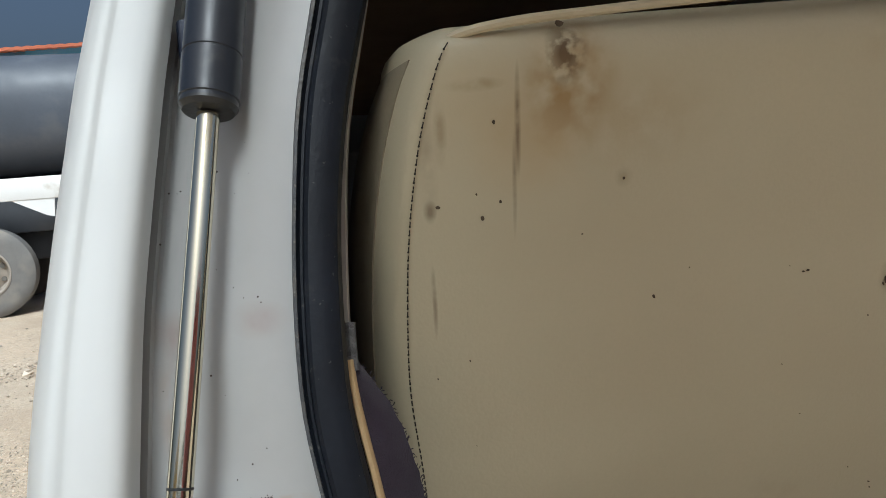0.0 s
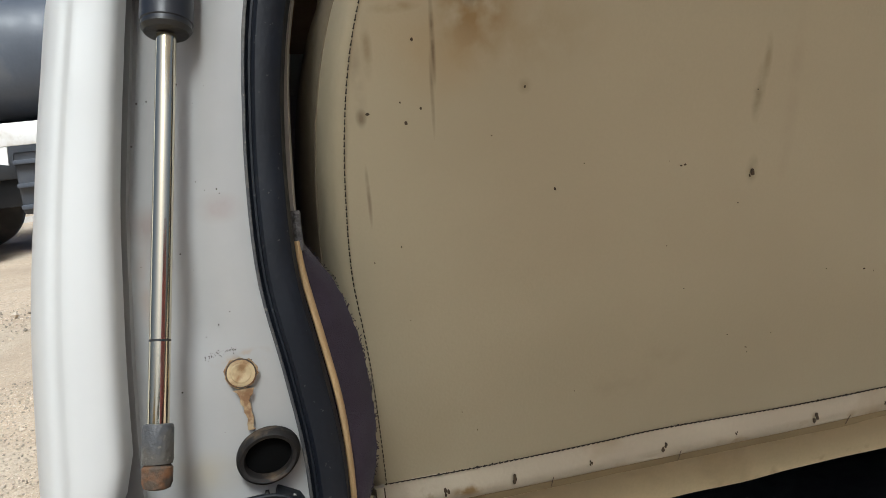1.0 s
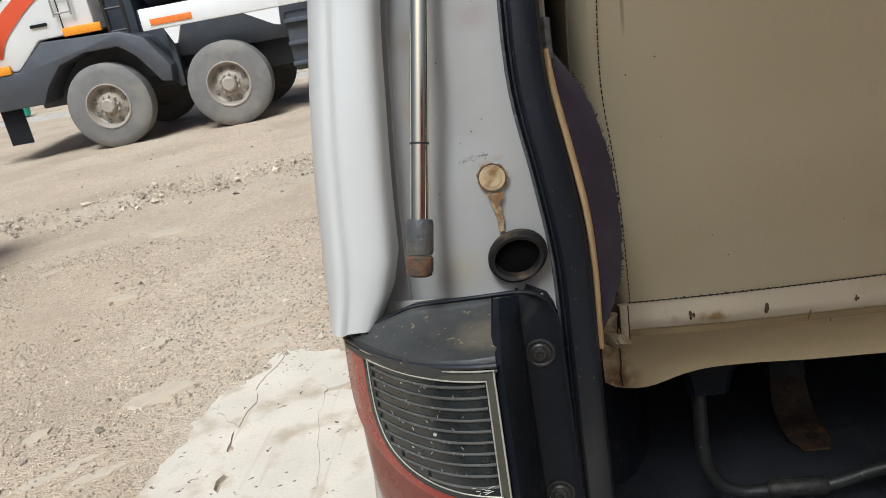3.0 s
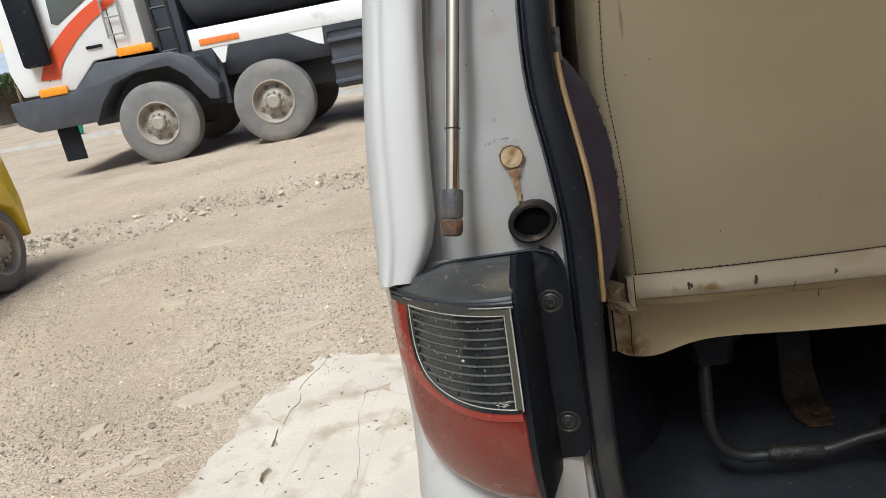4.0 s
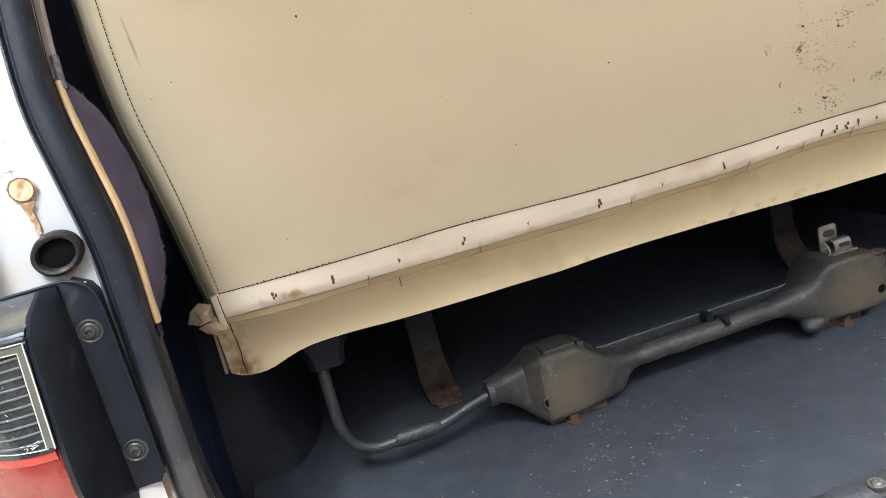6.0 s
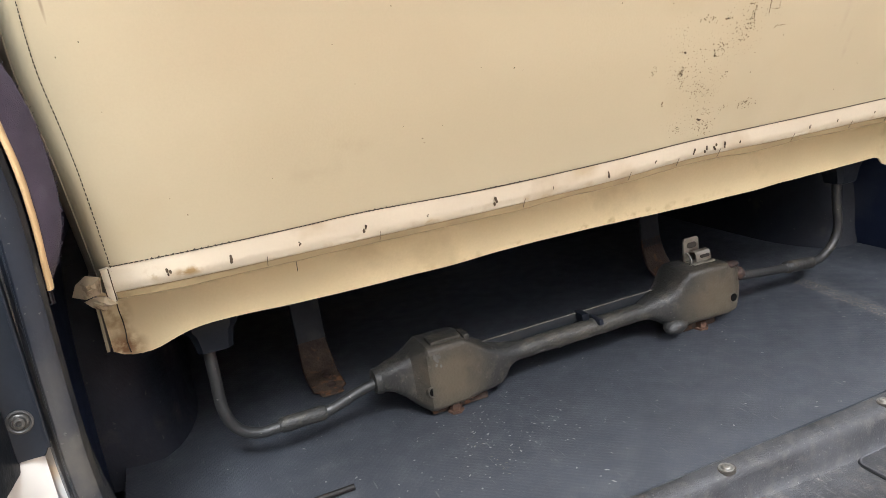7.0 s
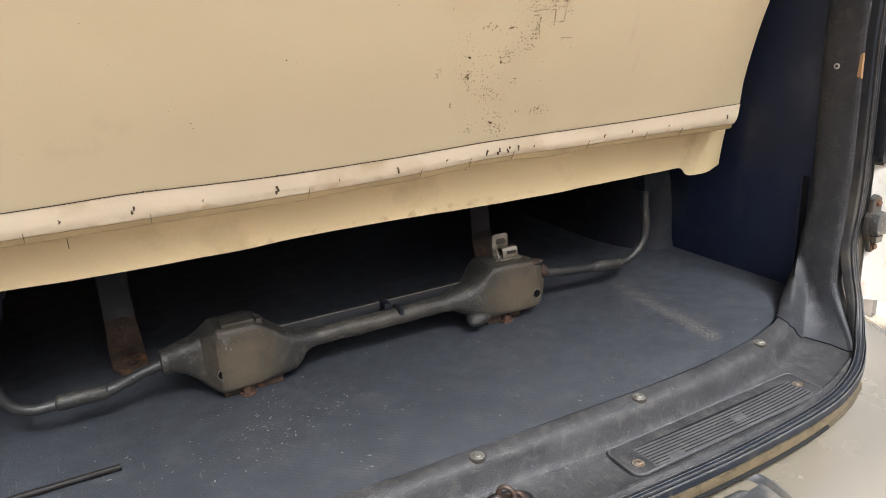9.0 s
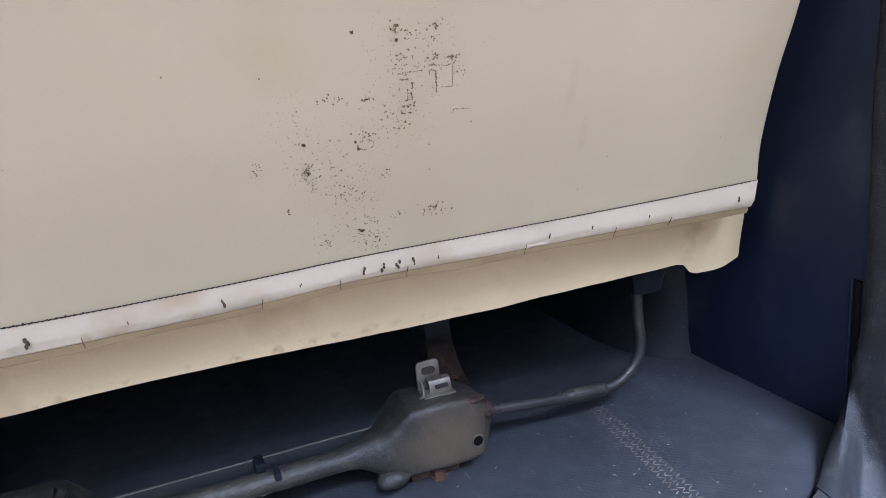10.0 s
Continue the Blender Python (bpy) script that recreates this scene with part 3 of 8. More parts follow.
        box(bm, [min(p, q) for p, q in zip(a, b)], [max(p, q) for p, q in zip(a, b)])
    part("side_panel", bm, WHITE, van)
    bm = BM()
    a, b = s((x0 + 0.02, 1.15, 1.30)), s((x0 + 0.026, 3.5, 1.72))
    box(bm, [min(p, q) for p, q in zip(a, b)], [max(p, q) for p, q in zip(a, b)])
    part("side_window", bm, WINDOW, van, "dark tinted side window")


def weatherstrip():
    """The black rubber seal round the opening: down one side, along the sill, up the other."""
    left, nl = [], []
    for z, in [(1.95 - 0.05 * i,) for i in range(24)]:
        left.append((rub(z) + 0.0115, 0.364 + lean(z), z))
        nl.append((-0.15, -1, 0))
    for p, q in (((0.046, 0.357, 0.765), (-0.1, -1, 0.15)), ((0.052, 0.338, 0.713), (0, -0.8, 0.5)), ((0.073, 0.313, 0.676), (0.1, -0.4, 1)), ((0.110, 0.284, 0.657), (0, -0.2, 1)), ((0.17, 0.254, 0.650), (0, -0.1, 1)), ((0.26, 0.230, 0.648), (0, -0.1, 1)), ((0.42, 0.2155, 0.6478), (0, -0.1, 1)), ((0.54, 0.2130, 0.6478), (0, -0.1, 1))):
        left.append(p)
        nl.append(q)
    pts = left + [(MID, 0.2128, 0.6478)] + [(2 * MID - x, y, z) for x, y, z in reversed(left)]
    nn = nl + [(0, -0.1, 1)] + [(-x, y, z) for x, y, z in reversed(nl)]
    fine = spline(pts, 4)
    nf = spline(nn, 4)
    w = 0.0165
    wide = [0.70 - 0.12 * min(1.0, max(0.0, (0.86 - p.z) / 0.18)) + 0.25 * max(0.0, (p.z - 1.30) / 0.2) for p in fine]
    prof = [(w, -0.004), (w, 0.004), (w - 0.0018, 0.0085), (w - 0.0045, 0.0092), (w - 0.0062, 0.0068), (w - 0.0080, 0.0068), (w - 0.0100, 0.0105), (w - 0.0130, 0.0122), (0.0, 0.0122), (-0.006, 0.0112), (-w + 0.004, 0.0090), (-w + 0.001, 0.006), (-w, -0.004)]
    bm = BM()
    sweep(bm, fine, nf, prof, True, wide)
    seal = part("weatherstrip", bm, BLACK_RUBBER, van, "black rubber door seal, scuffed", 30)
    bm = BM()
    sweep(bm, fine, nf, [(w - 0.0042 + a, 0.0088 + b) for a, b in ((0, 0), (0.0022, 0), (0.0022, 0.0016), (0, 0.0016))], True, wide)
    part("seal_lip", bm, GREY_PLASTIC, seal)
    # raised beads along the sill and up the right side
    run = [i for i, p in enumerate(fine) if p.z < 0.70 or (p.x > MID and p.z < 1.6)]
    for u, rr in ((-0.0105, 0.0019), (-0.0020, 0.0016), (0.0068, 0.0021)):
        bm = BM()
        bead = [(u + rr * math.cos(q), 0.0112 + rr * math.sin(q)) for q in (2 * math.pi * k / 8 for k in range(8))]
        sweep(bm, [fine[i] for i in run], [nf[i] for i in run], bead, True, [wide[i] for i in run])
        part("seal_ridge", bm, SILL_PLASTIC, seal)


def tail_lamp(side):
    """Black housing with a screwed flange, a red bowl and a clear slatted window in it."""
    s = flip(side)

    def yl(x, z):
        return 0.2755 + 0.20 * (z - 1.0) + 7.1 * (x + 0.011) ** 2 + 5.8 * max(0.0, 0.99 - z) ** 2

    # top of the housing: rises to the pillar, with a turned-up border at the back
    bm = BM()
    rings = []
    for k in range(17):
        u = k / 16
        x = -0.1110 + u * 0.1120
        front = yl(x, 1.07)
        rise = min(1.0, max(0.0, (x + 0.094) / 0.033))
        zb = 1.0725 + 0.0100 * rise
        back = max(0.345, front + 0.014)
        lean = 0.0115 * u
        mid = front + 0.30 * (back - front)
        rings.append([s(p) for p in ((x - lean, front - 0.0030, 1.0585), (x - lean, front - 0.0036, 1.0672), (x - lean, front - 0.0016, 1.0702), (x - lean, front + 0.0020, 1.0712), (x - lean * 0.7, mid, 1.0716 + 0.2 * (zb - 1.0716)), (x, back - 0.0075, zb - 0.0022), (x, back - 0.0050, zb - 0.0002), (x, back - 0.0030, zb + 0.0014), (x, back + 0.0004, zb + 0.0018), (x, back + 0.0024, zb + 0.0004), (x, back + 0.020, zb - 0.002))])
    loft(bm, rings, False)
    housing = part("lamp_housing", solid(bm, 0.003), DUSTY_PLASTIC, van, "dusty black tail lamp housing")
    bm = BM()
    tube(bm, [s(p) for p in spline([(-0.1085, 0.3560, 1.0722), (-0.0930, 0.3465, 1.0742), (-0.0770, 0.3450, 1.0795), (-0.0620, 0.3448, 1.0842), (-0.0400, 0.3445, 1.0850), (-0.0150, 0.3440, 1.0855), (0.0010, 0.3430, 1.0858), (0.0085, 0.3420, 1.0852), (0.0165, 0.3418, 1.0815), (0.0222, 0.3418, 1.0740), (0.0246, 0.3418, 1.0600), (0.0248, 0.3418, 1.02), (0.0248, 0.3418, 0.97), (0.0246, 0.3418, 0.925)], 5)], 0.0013, 8)
    part("rim_bead", bm, BLACK_PLASTIC, housing)
    # side wall between the lens and the flange
    bm = BM()
    rings = []
    for k in range(19):
        z = 1.0835 - k * (1.0835 - 0.9130) / 18
        y0 = yl(-0.0095, min(z, 1.068)) + (0.0 if z < 1.070 else 3.6 * (z - 1.070))
        rings.append([s(p) for p in ((-0.0110, y0 + 0.006, z), (-0.0100, y0 + 0.001, z), (-0.0080, y0 - 0.0005, z), (-0.0060, y0 + 0.003, z), (0.0006, 0.3355, z), (0.0012, 0.358, z))])
    loft(bm, rings, False)
    part("side_wall", solid(bm, 0.002), BLACK_PLASTIC, housing, "black plastic side wall of the lamp")
    bm = BM()
    rings = []
    f = 0.3415
    for k in range(25):
        z = 1.0848 - k * (1.0848 - 0.9195) / 24
        top = max(0.0, (z - 1.062) / 0.0228)
        xr = 0.0248 - 0.0165 * (1 - math.sqrt(max(0.0, 1 - top * top)))
        xr -= 0.004 * max(0.0, (0.9235 - z) / 0.004) ** 2
        xl = 0.0006
        rings.append([s(p) for p in ((xl, f - 0.0045, z), (xl + 0.0006, f - 0.0025, z), (xl + 0.0024, f - 0.0008, z), (xl + 0.004, f, z), (0.5 * (xl + xr), f + 0.0004, z), (xr - 0.0026, f, z), (xr - 0.0008, f - 0.0008, z), (xr, f + 0.0010, z), (xr, f + 0.020, z))])
    loft(bm, rings, False)
    part("lamp_flange", solid(bm, 0.003), BLACK_PLASTIC, housing, "black plastic flange with two screws")
    for zz in (1.0465, 0.9497):
        p = s((0.0114, 0.3413, zz))
        bm = BM()
        lathe(bm, p, (0, -1, 0), [(-0.001, 0.0092), (0.0006, 0.0092), (0.0010, 0.0078), (0.0002, 0.0068)], 20)
        part("screw_seat", bm, GROOVE_EDGE, housing)
        bm = BM()
        lathe(bm, p, (0, -1, 0), [(-0.002, 0.0062), (0.0010, 0.0062), (0.0018, 0.0052), (0.0016, 0.004)], 20)
        screw_head(bm, p + Vector((0, -0.0008, 0)), (0, -1, 0), 0.0048)
        part("screw", bm, DARK_SCREW, housing)

    # the bowl: red lens with a clear window
    def clear_outline(grow=0.0):
        low = spline([(-0.0165, 0.9968, 0), (-0.0396, 0.9980, 0), (-0.0560, 1.0002, 0), (-0.0700, 1.0042, 0), (-0.0800, 1.0100, 0), (-0.0860, 1.0176, 0), (-0.0898, 1.0294, 0), (-0.0910, 1.0450, 0), (-0.0912, 1.0625, 0)], 4)
        pts = [(-0.0160, 1.0620)] + [(p.x, p.y) for p in low]
        c = Vector((-0.050, 1.034))
        return [tuple(Vector(p) + (Vector(p) - c).normalized() * grow) for p in pts]

    edge = spline([(a, b, 0) for a, b in ((-0.0110, 1.0665), (-0.0112, 1.03), (-0.0108, 0.99), (-0.0096, 0.95), (-0.0084, 0.9150), (-0.0130, 0.9122), (-0.0235, 0.9130), (-0.0400, 0.9160), (-0.0580, 0.9205), (-0.0750, 0.9255), (-0.0885, 0.9325), (-0.0965, 0.9440), (-0.1015, 0.9600), (-0.1055, 0.9850), (-0.1090, 1.02), (-0.1112, 1.05), (-0.1115, 1.0690), (-0.1060, 1.0665), (-0.060, 1.0665), (-0.0110, 1.0665))], 4)
    bm = BM()
    c = Vector((-0.057, 0.985, 0))
    rings = []
    for f in (0.0006, 0.15, 0.3, 0.45, 0.6, 0.72, 0.82, 0.90, 0.955, 0.985, 1.0, 1.0, 1.0):
        ring = []
        for e in edge[:-1]:
            q = c.lerp(e, f)
            ring.append([q.x, yl(q.x, q.y) + 0.0035 * max(0.0, (f - 0.90) / 0.1) ** 2, q.y])
        rings.append(ring)
    for r, back in ((rings[-2], 0.012), (rings[-1], 0.055)):
        for p in r:
            p[1] += back
    loft(bm, [[s(p) for p in r] for r in rings], True)
    part("red_lens", bm, RED_LENS, housing, "dusty red plastic lens")

    def dense(loop):
        return [a.lerp(b, k / 5) for a, b in zip(loop, loop[1:] + loop[:1]) for k in range(5)]

    def band(inner, outer_loop, off_in, off_out, mat, name, label=""):
        """A strip on the bowl between two outlines."""
        b2 = BM()
        a, b = dense(inner), dense(outer_loop)
        loft(b2, [[s((p.x, yl(p.x, p.y) + off, p.y)) for p in row + row[:1]] for row, off in ((a, off_in + 0.002), (a, off_in), ([p.lerp(q, 0.5) for p, q in zip(a, b)], (off_in + off_out) / 2 - 0.0006), (b, off_out), (b, off_out + 0.002))], False)
        return part(name, b2, mat, housing, label)

    loops = {g: [Vector((x, z, 0)) for x, z in clear_outline(g)] for g in (0.0, 0.0042)}
    # bright band of the red lens outside the window, wide on the outer side
    wide = []
    for p in loops[0.0042]:
        out = max(0.0, min(1.0, (-0.060 - p.x) / 0.030))
        low = max(0.0, min(1.0, (1.020 - p.y) / 0.02)) * (1 - out)
        wide.append(p + Vector((-0.0170 * out, -0.0058 * low - 0.0035 * out * (p.y < 1.05), 0)) + (p - Vector((-0.050, 1.034, 0))).normalized() * 0.0006)
    band(loops[0.0042], wide, -0.0022, -0.0006, RED_BRIGHT, "red_rim", "bright red rim of the lens")
    # dark bowl behind the window
    b2 = BM()
    cc = Vector((-0.050, 1.034, 0))
    loop = dense(loops[0.0042])
    loft(b2, [[s((q.x, yl(q.x, q.y) - 0.0030, q.y)) for q in (cc.lerp(p, max(f, 0.001)) for p in loop)] for f in (0.0, 0.25, 0.5, 0.75, 0.9, 1.0)], True)
    part("reflector", solid(b2, 0.001), LAMP_GREY, housing, "grey reflector behind the clear lens")
    # frame strip between two pale lines on the inner side and top
    top_in, top_out = Vector((-0.0912, 1.0605, 0)), Vector((-0.0955, 1.0650, 0))
    corner_in, corner_out = Vector((-0.0168, 1.0590, 0)), Vector((-0.0122, 1.0645, 0))
    low_in, low_out = Vector((-0.0172, 0.9975, 0)), Vector((-0.0122, 0.9960, 0))
    b2 = BM()
    outer_run = [top_out.lerp(corner_out, k / 12) for k in range(13)] + [corner_out.lerp(low_out, k / 8) for k in range(1, 9)]
    inner_run = [top_in.lerp(corner_in, k / 12) for k in range(13)] + [corner_in.lerp(low_in, k / 8) for k in range(1, 9)]
    loft(b2, [[s((p.x, yl(p.x, p.y) - h, p.y)) for p, h in ((b, 0.0005), (b, 0.0044), (a, 0.0044), (a, 0.0015))] for a, b in zip(inner_run, outer_run)], False)
    part("window_frame", solid(b2, 0.0008), FRAME_STRIP, housing, "olive-grey frame strip of the clear lens")
    for run, rad in ((outer_run, 0.00055), (inner_run, 0.00042)):
        b2 = BM()
        tube(b2, [s((p.x, yl(p.x, p.y) - 0.0047, p.y)) for p in run], rad, 6)
        part("lens_line", b2, CHROME_TRIM, housing, "thin pale line round the clear lens")
    b2 = BM()
    tube(b2, [s((x, yl(x, z) - 0.0036, z)) for x, z in clear_outline(0.0004)[1:]], 0.00040, 6)
    part("lens_line", b2, CHROME_TRIM, housing, "thin pale line round the clear lens")
    left_of = curve((0.996, -0.030), (0.9985, -0.046), (1.0002, -0.056), (1.0042, -0.070), (1.0100, -0.080), (1.0176, -0.0855), (1.0294, -0.0892), (1.0450, -0.0902), (1.0625, -0.0905))
    for k in range(10):
        z = 1.0560 - k * 0.0060
        left = max(left_of(z - 0.001), -0.0900) + 0.0012
        b2 = BM()
        xs = [left + (-0.0178 - left) * i / 12 for i in range(13)]
        path = [(left - 0.0002, z + 0.0034), (left + 0.0003, z + 0.0015)] + [(x, z - 0.0012 * math.sin(i * 0.262)) for i, x in enumerate(xs)]
        loft(b2, [[s((x, yl(x, zz) - 0.0032, zz + 0.0010)), s((x, yl(x, zz) - 0.0044, zz + 0.0004)), s((x, yl(x, zz) - 0.0042, zz - 0.0002)), s((x, yl(x, zz) - 0.0030, zz - 0.0010))] for x, zz in path], False)
        part("slat", b2, LAMP_SLAT, housing)
    # scratches on the clear cover
    rng = random.Random(17)
    b2 = BM()
    for k in range(60):
        x, z = rng.gauss(-0.055, 0.016), rng.uniform(1.001, 1.056)
        if left_of(z) + 0.004 < x < -0.020:
            q, l = rng.choice((rng.uniform(0, 3.1), rng.gauss(2.2, 0.2))), rng.uniform(0.0004, 0.0022)
            tube(b2, [s((x, yl(x, z) - 0.0050, z)), s((x + l * math.cos(q), yl(x + l * math.cos(q), z) - 0.0050, z + l * math.sin(q)))], rng.uniform(0.00010, 0.00020), 4)
    for q in (0, 0.8, 1.57, 2.4):
        tube(b2, [s((-0.0500 - 0.0011 * math.cos(q), yl(-0.05, 1.029) - 0.0052, 1.0290 - 0.0011 * math.sin(q))), s((-0.0500 + 0.0011 * math.cos(q), yl(-0.05, 1.029) - 0.0052, 1.0290 + 0.0011 * math.sin(q)))], 0.00022, 4)
    for k in range(9):
        x, z = rng.uniform(-0.034, -0.020), rng.uniform(0.998, 1.003)
        tube(b2, [s((x, yl(x, z) - 0.0052, z)), s((x + rng.uniform(0.001, 0.004), yl(x, z) - 0.0052, z + rng.uniform(-0.0005, 0.002)))], 0.00022, 4)
    part("scratching", b2, SCRATCH, housing, "pale scratches")["kind"] = "stuff"
    # glossy bars of the bezel over the window
    for zz, off, rr in ((1.0672, 0.0048, 0.0016), (1.0640, 0.0040, 0.0011)):
        b2 = BM()
        tube(b2, [s((x, yl(x, zz) - off, zz)) for x in (-0.1085 + 0.0985 * i / 14 for i in range(15))], rr, 8)
        part("bezel_bar", b2, CYLINDER, housing)
    return housing


GROOVE_EDGE = material("dark_screw_seat", (0.020, 0.019, 0.018), 0.5, vary=0.2, scale=90, bump=0.1)
FRAME_STRIP = material("olive_frame_strip", (0.085, 0.082, 0.062), 0.35, 0.2, vary=0.15, scale=50, bump=0.05)
RED_BRIGHT = material("bright_red_lens", (0.27, 0.022, 0.014), 0.22, vary=0.15, scale=40, bump=0.03, coat=0.5)
SCRATCH = material("pale_scratch", (0.55, 0.54, 0.50), 0.6, bump=0)
DARK_SCREW = material("dark_screw", (0.05, 0.047, 0.043), 0.45, 0.4, vary=0.3, scale=120, bump=0.1)
LAMP_GREY = material("lamp_reflector_grey", (0.030, 0.035, 0.036), 0.18, 0.3, vary=0.35, scale=60, fine=200, bump=0.1, coat=0.6)
LAMP_SLAT = material("lamp_slat_grey", (0.115, 0.115, 0.105), 0.35, 0.2, vary=0.25, scale=60, bump=0.05)


def gas_strut():
    a, b = Vector((-0.0485, 0.3300, 1.117)), Vector((-0.0162, 0.390, 1.349))
    d = (b - a).normalized()
    bm = BM()
    tube(bm, [a + d * 0.022, a + (b - a) * 0.99], 0.0056, 24)
    rod = part("strut_rod", bm, CHROME, van, "polished steel gas strut rod")
    bm = BM()
    ring = Vector((-0.0387, 0.345, 1.1808))
    k = a + (b - a) * ((ring.z - a.z) / (b.z - a.z))
    lathe(bm, k - d * 0.0006, d, [(0, 0.00575), (0.0012, 0.00575)], 24)
    part("groove_line", bm, STEEL_DARK, rod)
    bm = BM()
    lathe(bm, b, d, [(-0.001, 0.006), (-0.0005, 0.0120), (0.002, 0.0140), (0.0045, 0.0140), (0.005, 0.0147), (0.0275, 0.0147), (0.0279, 0.0140), (0.0288, 0.0140), (0.0293, 0.0145), (0.30, 0.0145)], 32)
    part("strut_cylinder", bm, CYLINDER, van, "dark painted gas strut cylinder")
    bm = BM()
    lathe(bm, b, d, [(-0.0015, 0.0061), (-0.0012, 0.0123), (0.0012, 0.0142), (0.0026, 0.0142)], 28)
    part("end_ring", bm, STEEL_DARK, rod)
    bm = BM()
    lathe(bm, a - d * 0.005, d, [(0.008, 0.0074), (0.010, 0.0080), (0.026, 0.0080), (0.028, 0.0074), (0.0285, 0.0056)], 24)
    part("end_cap", bm, GREY_PLASTIC, rod, "grey plastic strut end")
    bm = BM()
    lathe(bm, a - d * 0.010, d, [(0, 0.004), (0.001, 0.0066), (0.004, 0.0078), (0.011, 0.0079), (0.0125, 0.0066)], 24)
    part("end_clip", bm, RUSTY_CLIP, rod, "rusty wire clip of the strut end")


GROMMET = material("dusty_grommet_rubber", (0.014, 0.012, 0.011), 0.6, spec=0.3, vary=0.3, scale=60, fine=300, bump=0.2, dirt=(0.11, 0.078, 0.048), dirt_at=0.53, dirt_scale=70)
NICK_DARK = material("dark_brown_chip", (0.06, 0.04, 0.03), 0.8, bump=0)
RUSTY_CLIP = material("rusty_clip", (0.10, 0.075, 0.055), 0.75, 0.3, vary=0.3, scale=120, fine=400, bump=0.5, dirt=(0.24, 0.11, 0.045), dirt_at=0.5, dirt_scale=90)


def grommet(side):
    s = flip(side)
    bm = BM()
    c = Vector((0.0060, 0.3572, 1.1045))
    rings = []
    for h, rx, rz in ((0.0, 0.0182, 0.0160), (-0.003, 0.0180, 0.0158), (-0.0070, 0.0172, 0.0148), (-0.0086, 0.0157, 0.0133), (-0.0078, 0.0138, 0.0113), (-0.004, 0.0132, 0.0106), (-0.0012, 0.0128, 0.0102)):
        rings.append([s(c + Vector((rx * math.cos(q), h, rz * math.sin(q) + 0.10 * rx * math.cos(q)))) for q in (2 * math.pi * k / 36 for k in range(36))])
    loft(bm, rings, True)
    ring = part("grommet", bm, GROMMET, van, "black rubber grommet with an oval hole")
    bm = BM()
    loft(bm, [[s(c + Vector((f * 0.0134 * math.cos(q), h, f * 0.0110 * math.sin(q)))) for q in (2 * math.pi * k / 36 for k in range(36))] for h, f in ((-0.0016, 1.0), (-0.0022, 0.9))], True, True)
    part("grommet_hole", bm, HOLE, ring)


def pillar_marks():
    """The tan plug, its rust run and the small chips on the white pillar."""
    bm = BM()
    c = Vector((-0.0022, 0.3586, 1.1532))
    lathe(bm, c, (0, -1, 0), [(-0.001, 0.0078), (0.0008, 0.0078), (0.0012, 0.0070), (0.0010, 0.0058), (0.0014, 0.0054), (0.0014, 0.004), (0.0012, 0.0036)], 28)
    plug = part("plug", bm, SEALANT, van, "tan sealant plug")
    bm = BM()
    ring = [c + Vector((0.0081 * math.cos(q), -0.0006, 0.0081 * math.sin(q))) for q in (2 * math.pi * k / 32 for k in range(33))]
    tube(bm, ring, lambda i: 0.00045 + 0.00025 * noise.noise((i * 0.7, 3, 1)), 6)
    part("plug_rim", bm, RUSTY_CLIP, plug, "rusty rim")
    bm = BM()
    ring = [c + Vector((0.0090 * math.cos(q) * (1 + 0.25 * noise.noise((q * 2, 0, 3))), 0.0002, 0.0090 * math.sin(q) * (1 + 0.25 * noise.noise((q * 2, 5, 1))))) for q in (2 * math.pi * k / 40 for k in range(40))]
    bm.faces.new([bm.verts.new(p) for p in ring])
    edge_l, edge_r = [], []
    for k in range(15):
        z = 1.1440 - k * 0.0017
        w = 0.0042 * math.exp(-k / 2.6) + 0.0017 + 0.0008 * noise.noise((k * 0.9, 2, 0))
        xm = -0.0022 + 0.0014 * noise.noise((k * 0.35, 7, 1)) + 0.0001 * k
        edge_l.append(Vector((xm - w, 0.3580, z)))
        edge_r.append(Vector((xm + w, 0.3580, z)))
    loft(bm, [[a, b] for a, b in zip(edge_l, edge_r)], False)
    part("rust_run", solid(bm, 0.0006), STAIN, van, "rust run below the plug")
    rng = random.Random(4)
    bm = BM()
    for k in range(46):
        u = rng.random()
        p = Vector((-0.021 + 0.018 * u, 0.3600, 1.1640 + 0.003 * u + rng.gauss(0, 0.0011)))
        r = rng.uniform(0.00015, 0.00045)
        bmesh.ops.create_icosphere(bm, subdivisions=1, radius=r, matrix=Matrix.Translation(p))
    for k in range(40):
        z = rng.uniform(1.10, 1.34)
        x = rng.uniform(groove(z) + 0.012, rub(z) - 0.004)
        bmesh.ops.create_icosphere(bm, subdivisions=1, radius=rng.uniform(0.0002, 0.0006), matrix=Matrix.Translation((x, (0.3612 if z < 1.17 else 0.3632) + lean(z), z)))
    part("paint_chipping", bm, NICK_DARK, van, "dark chips in the paint", 180)["kind"] = "stuff"


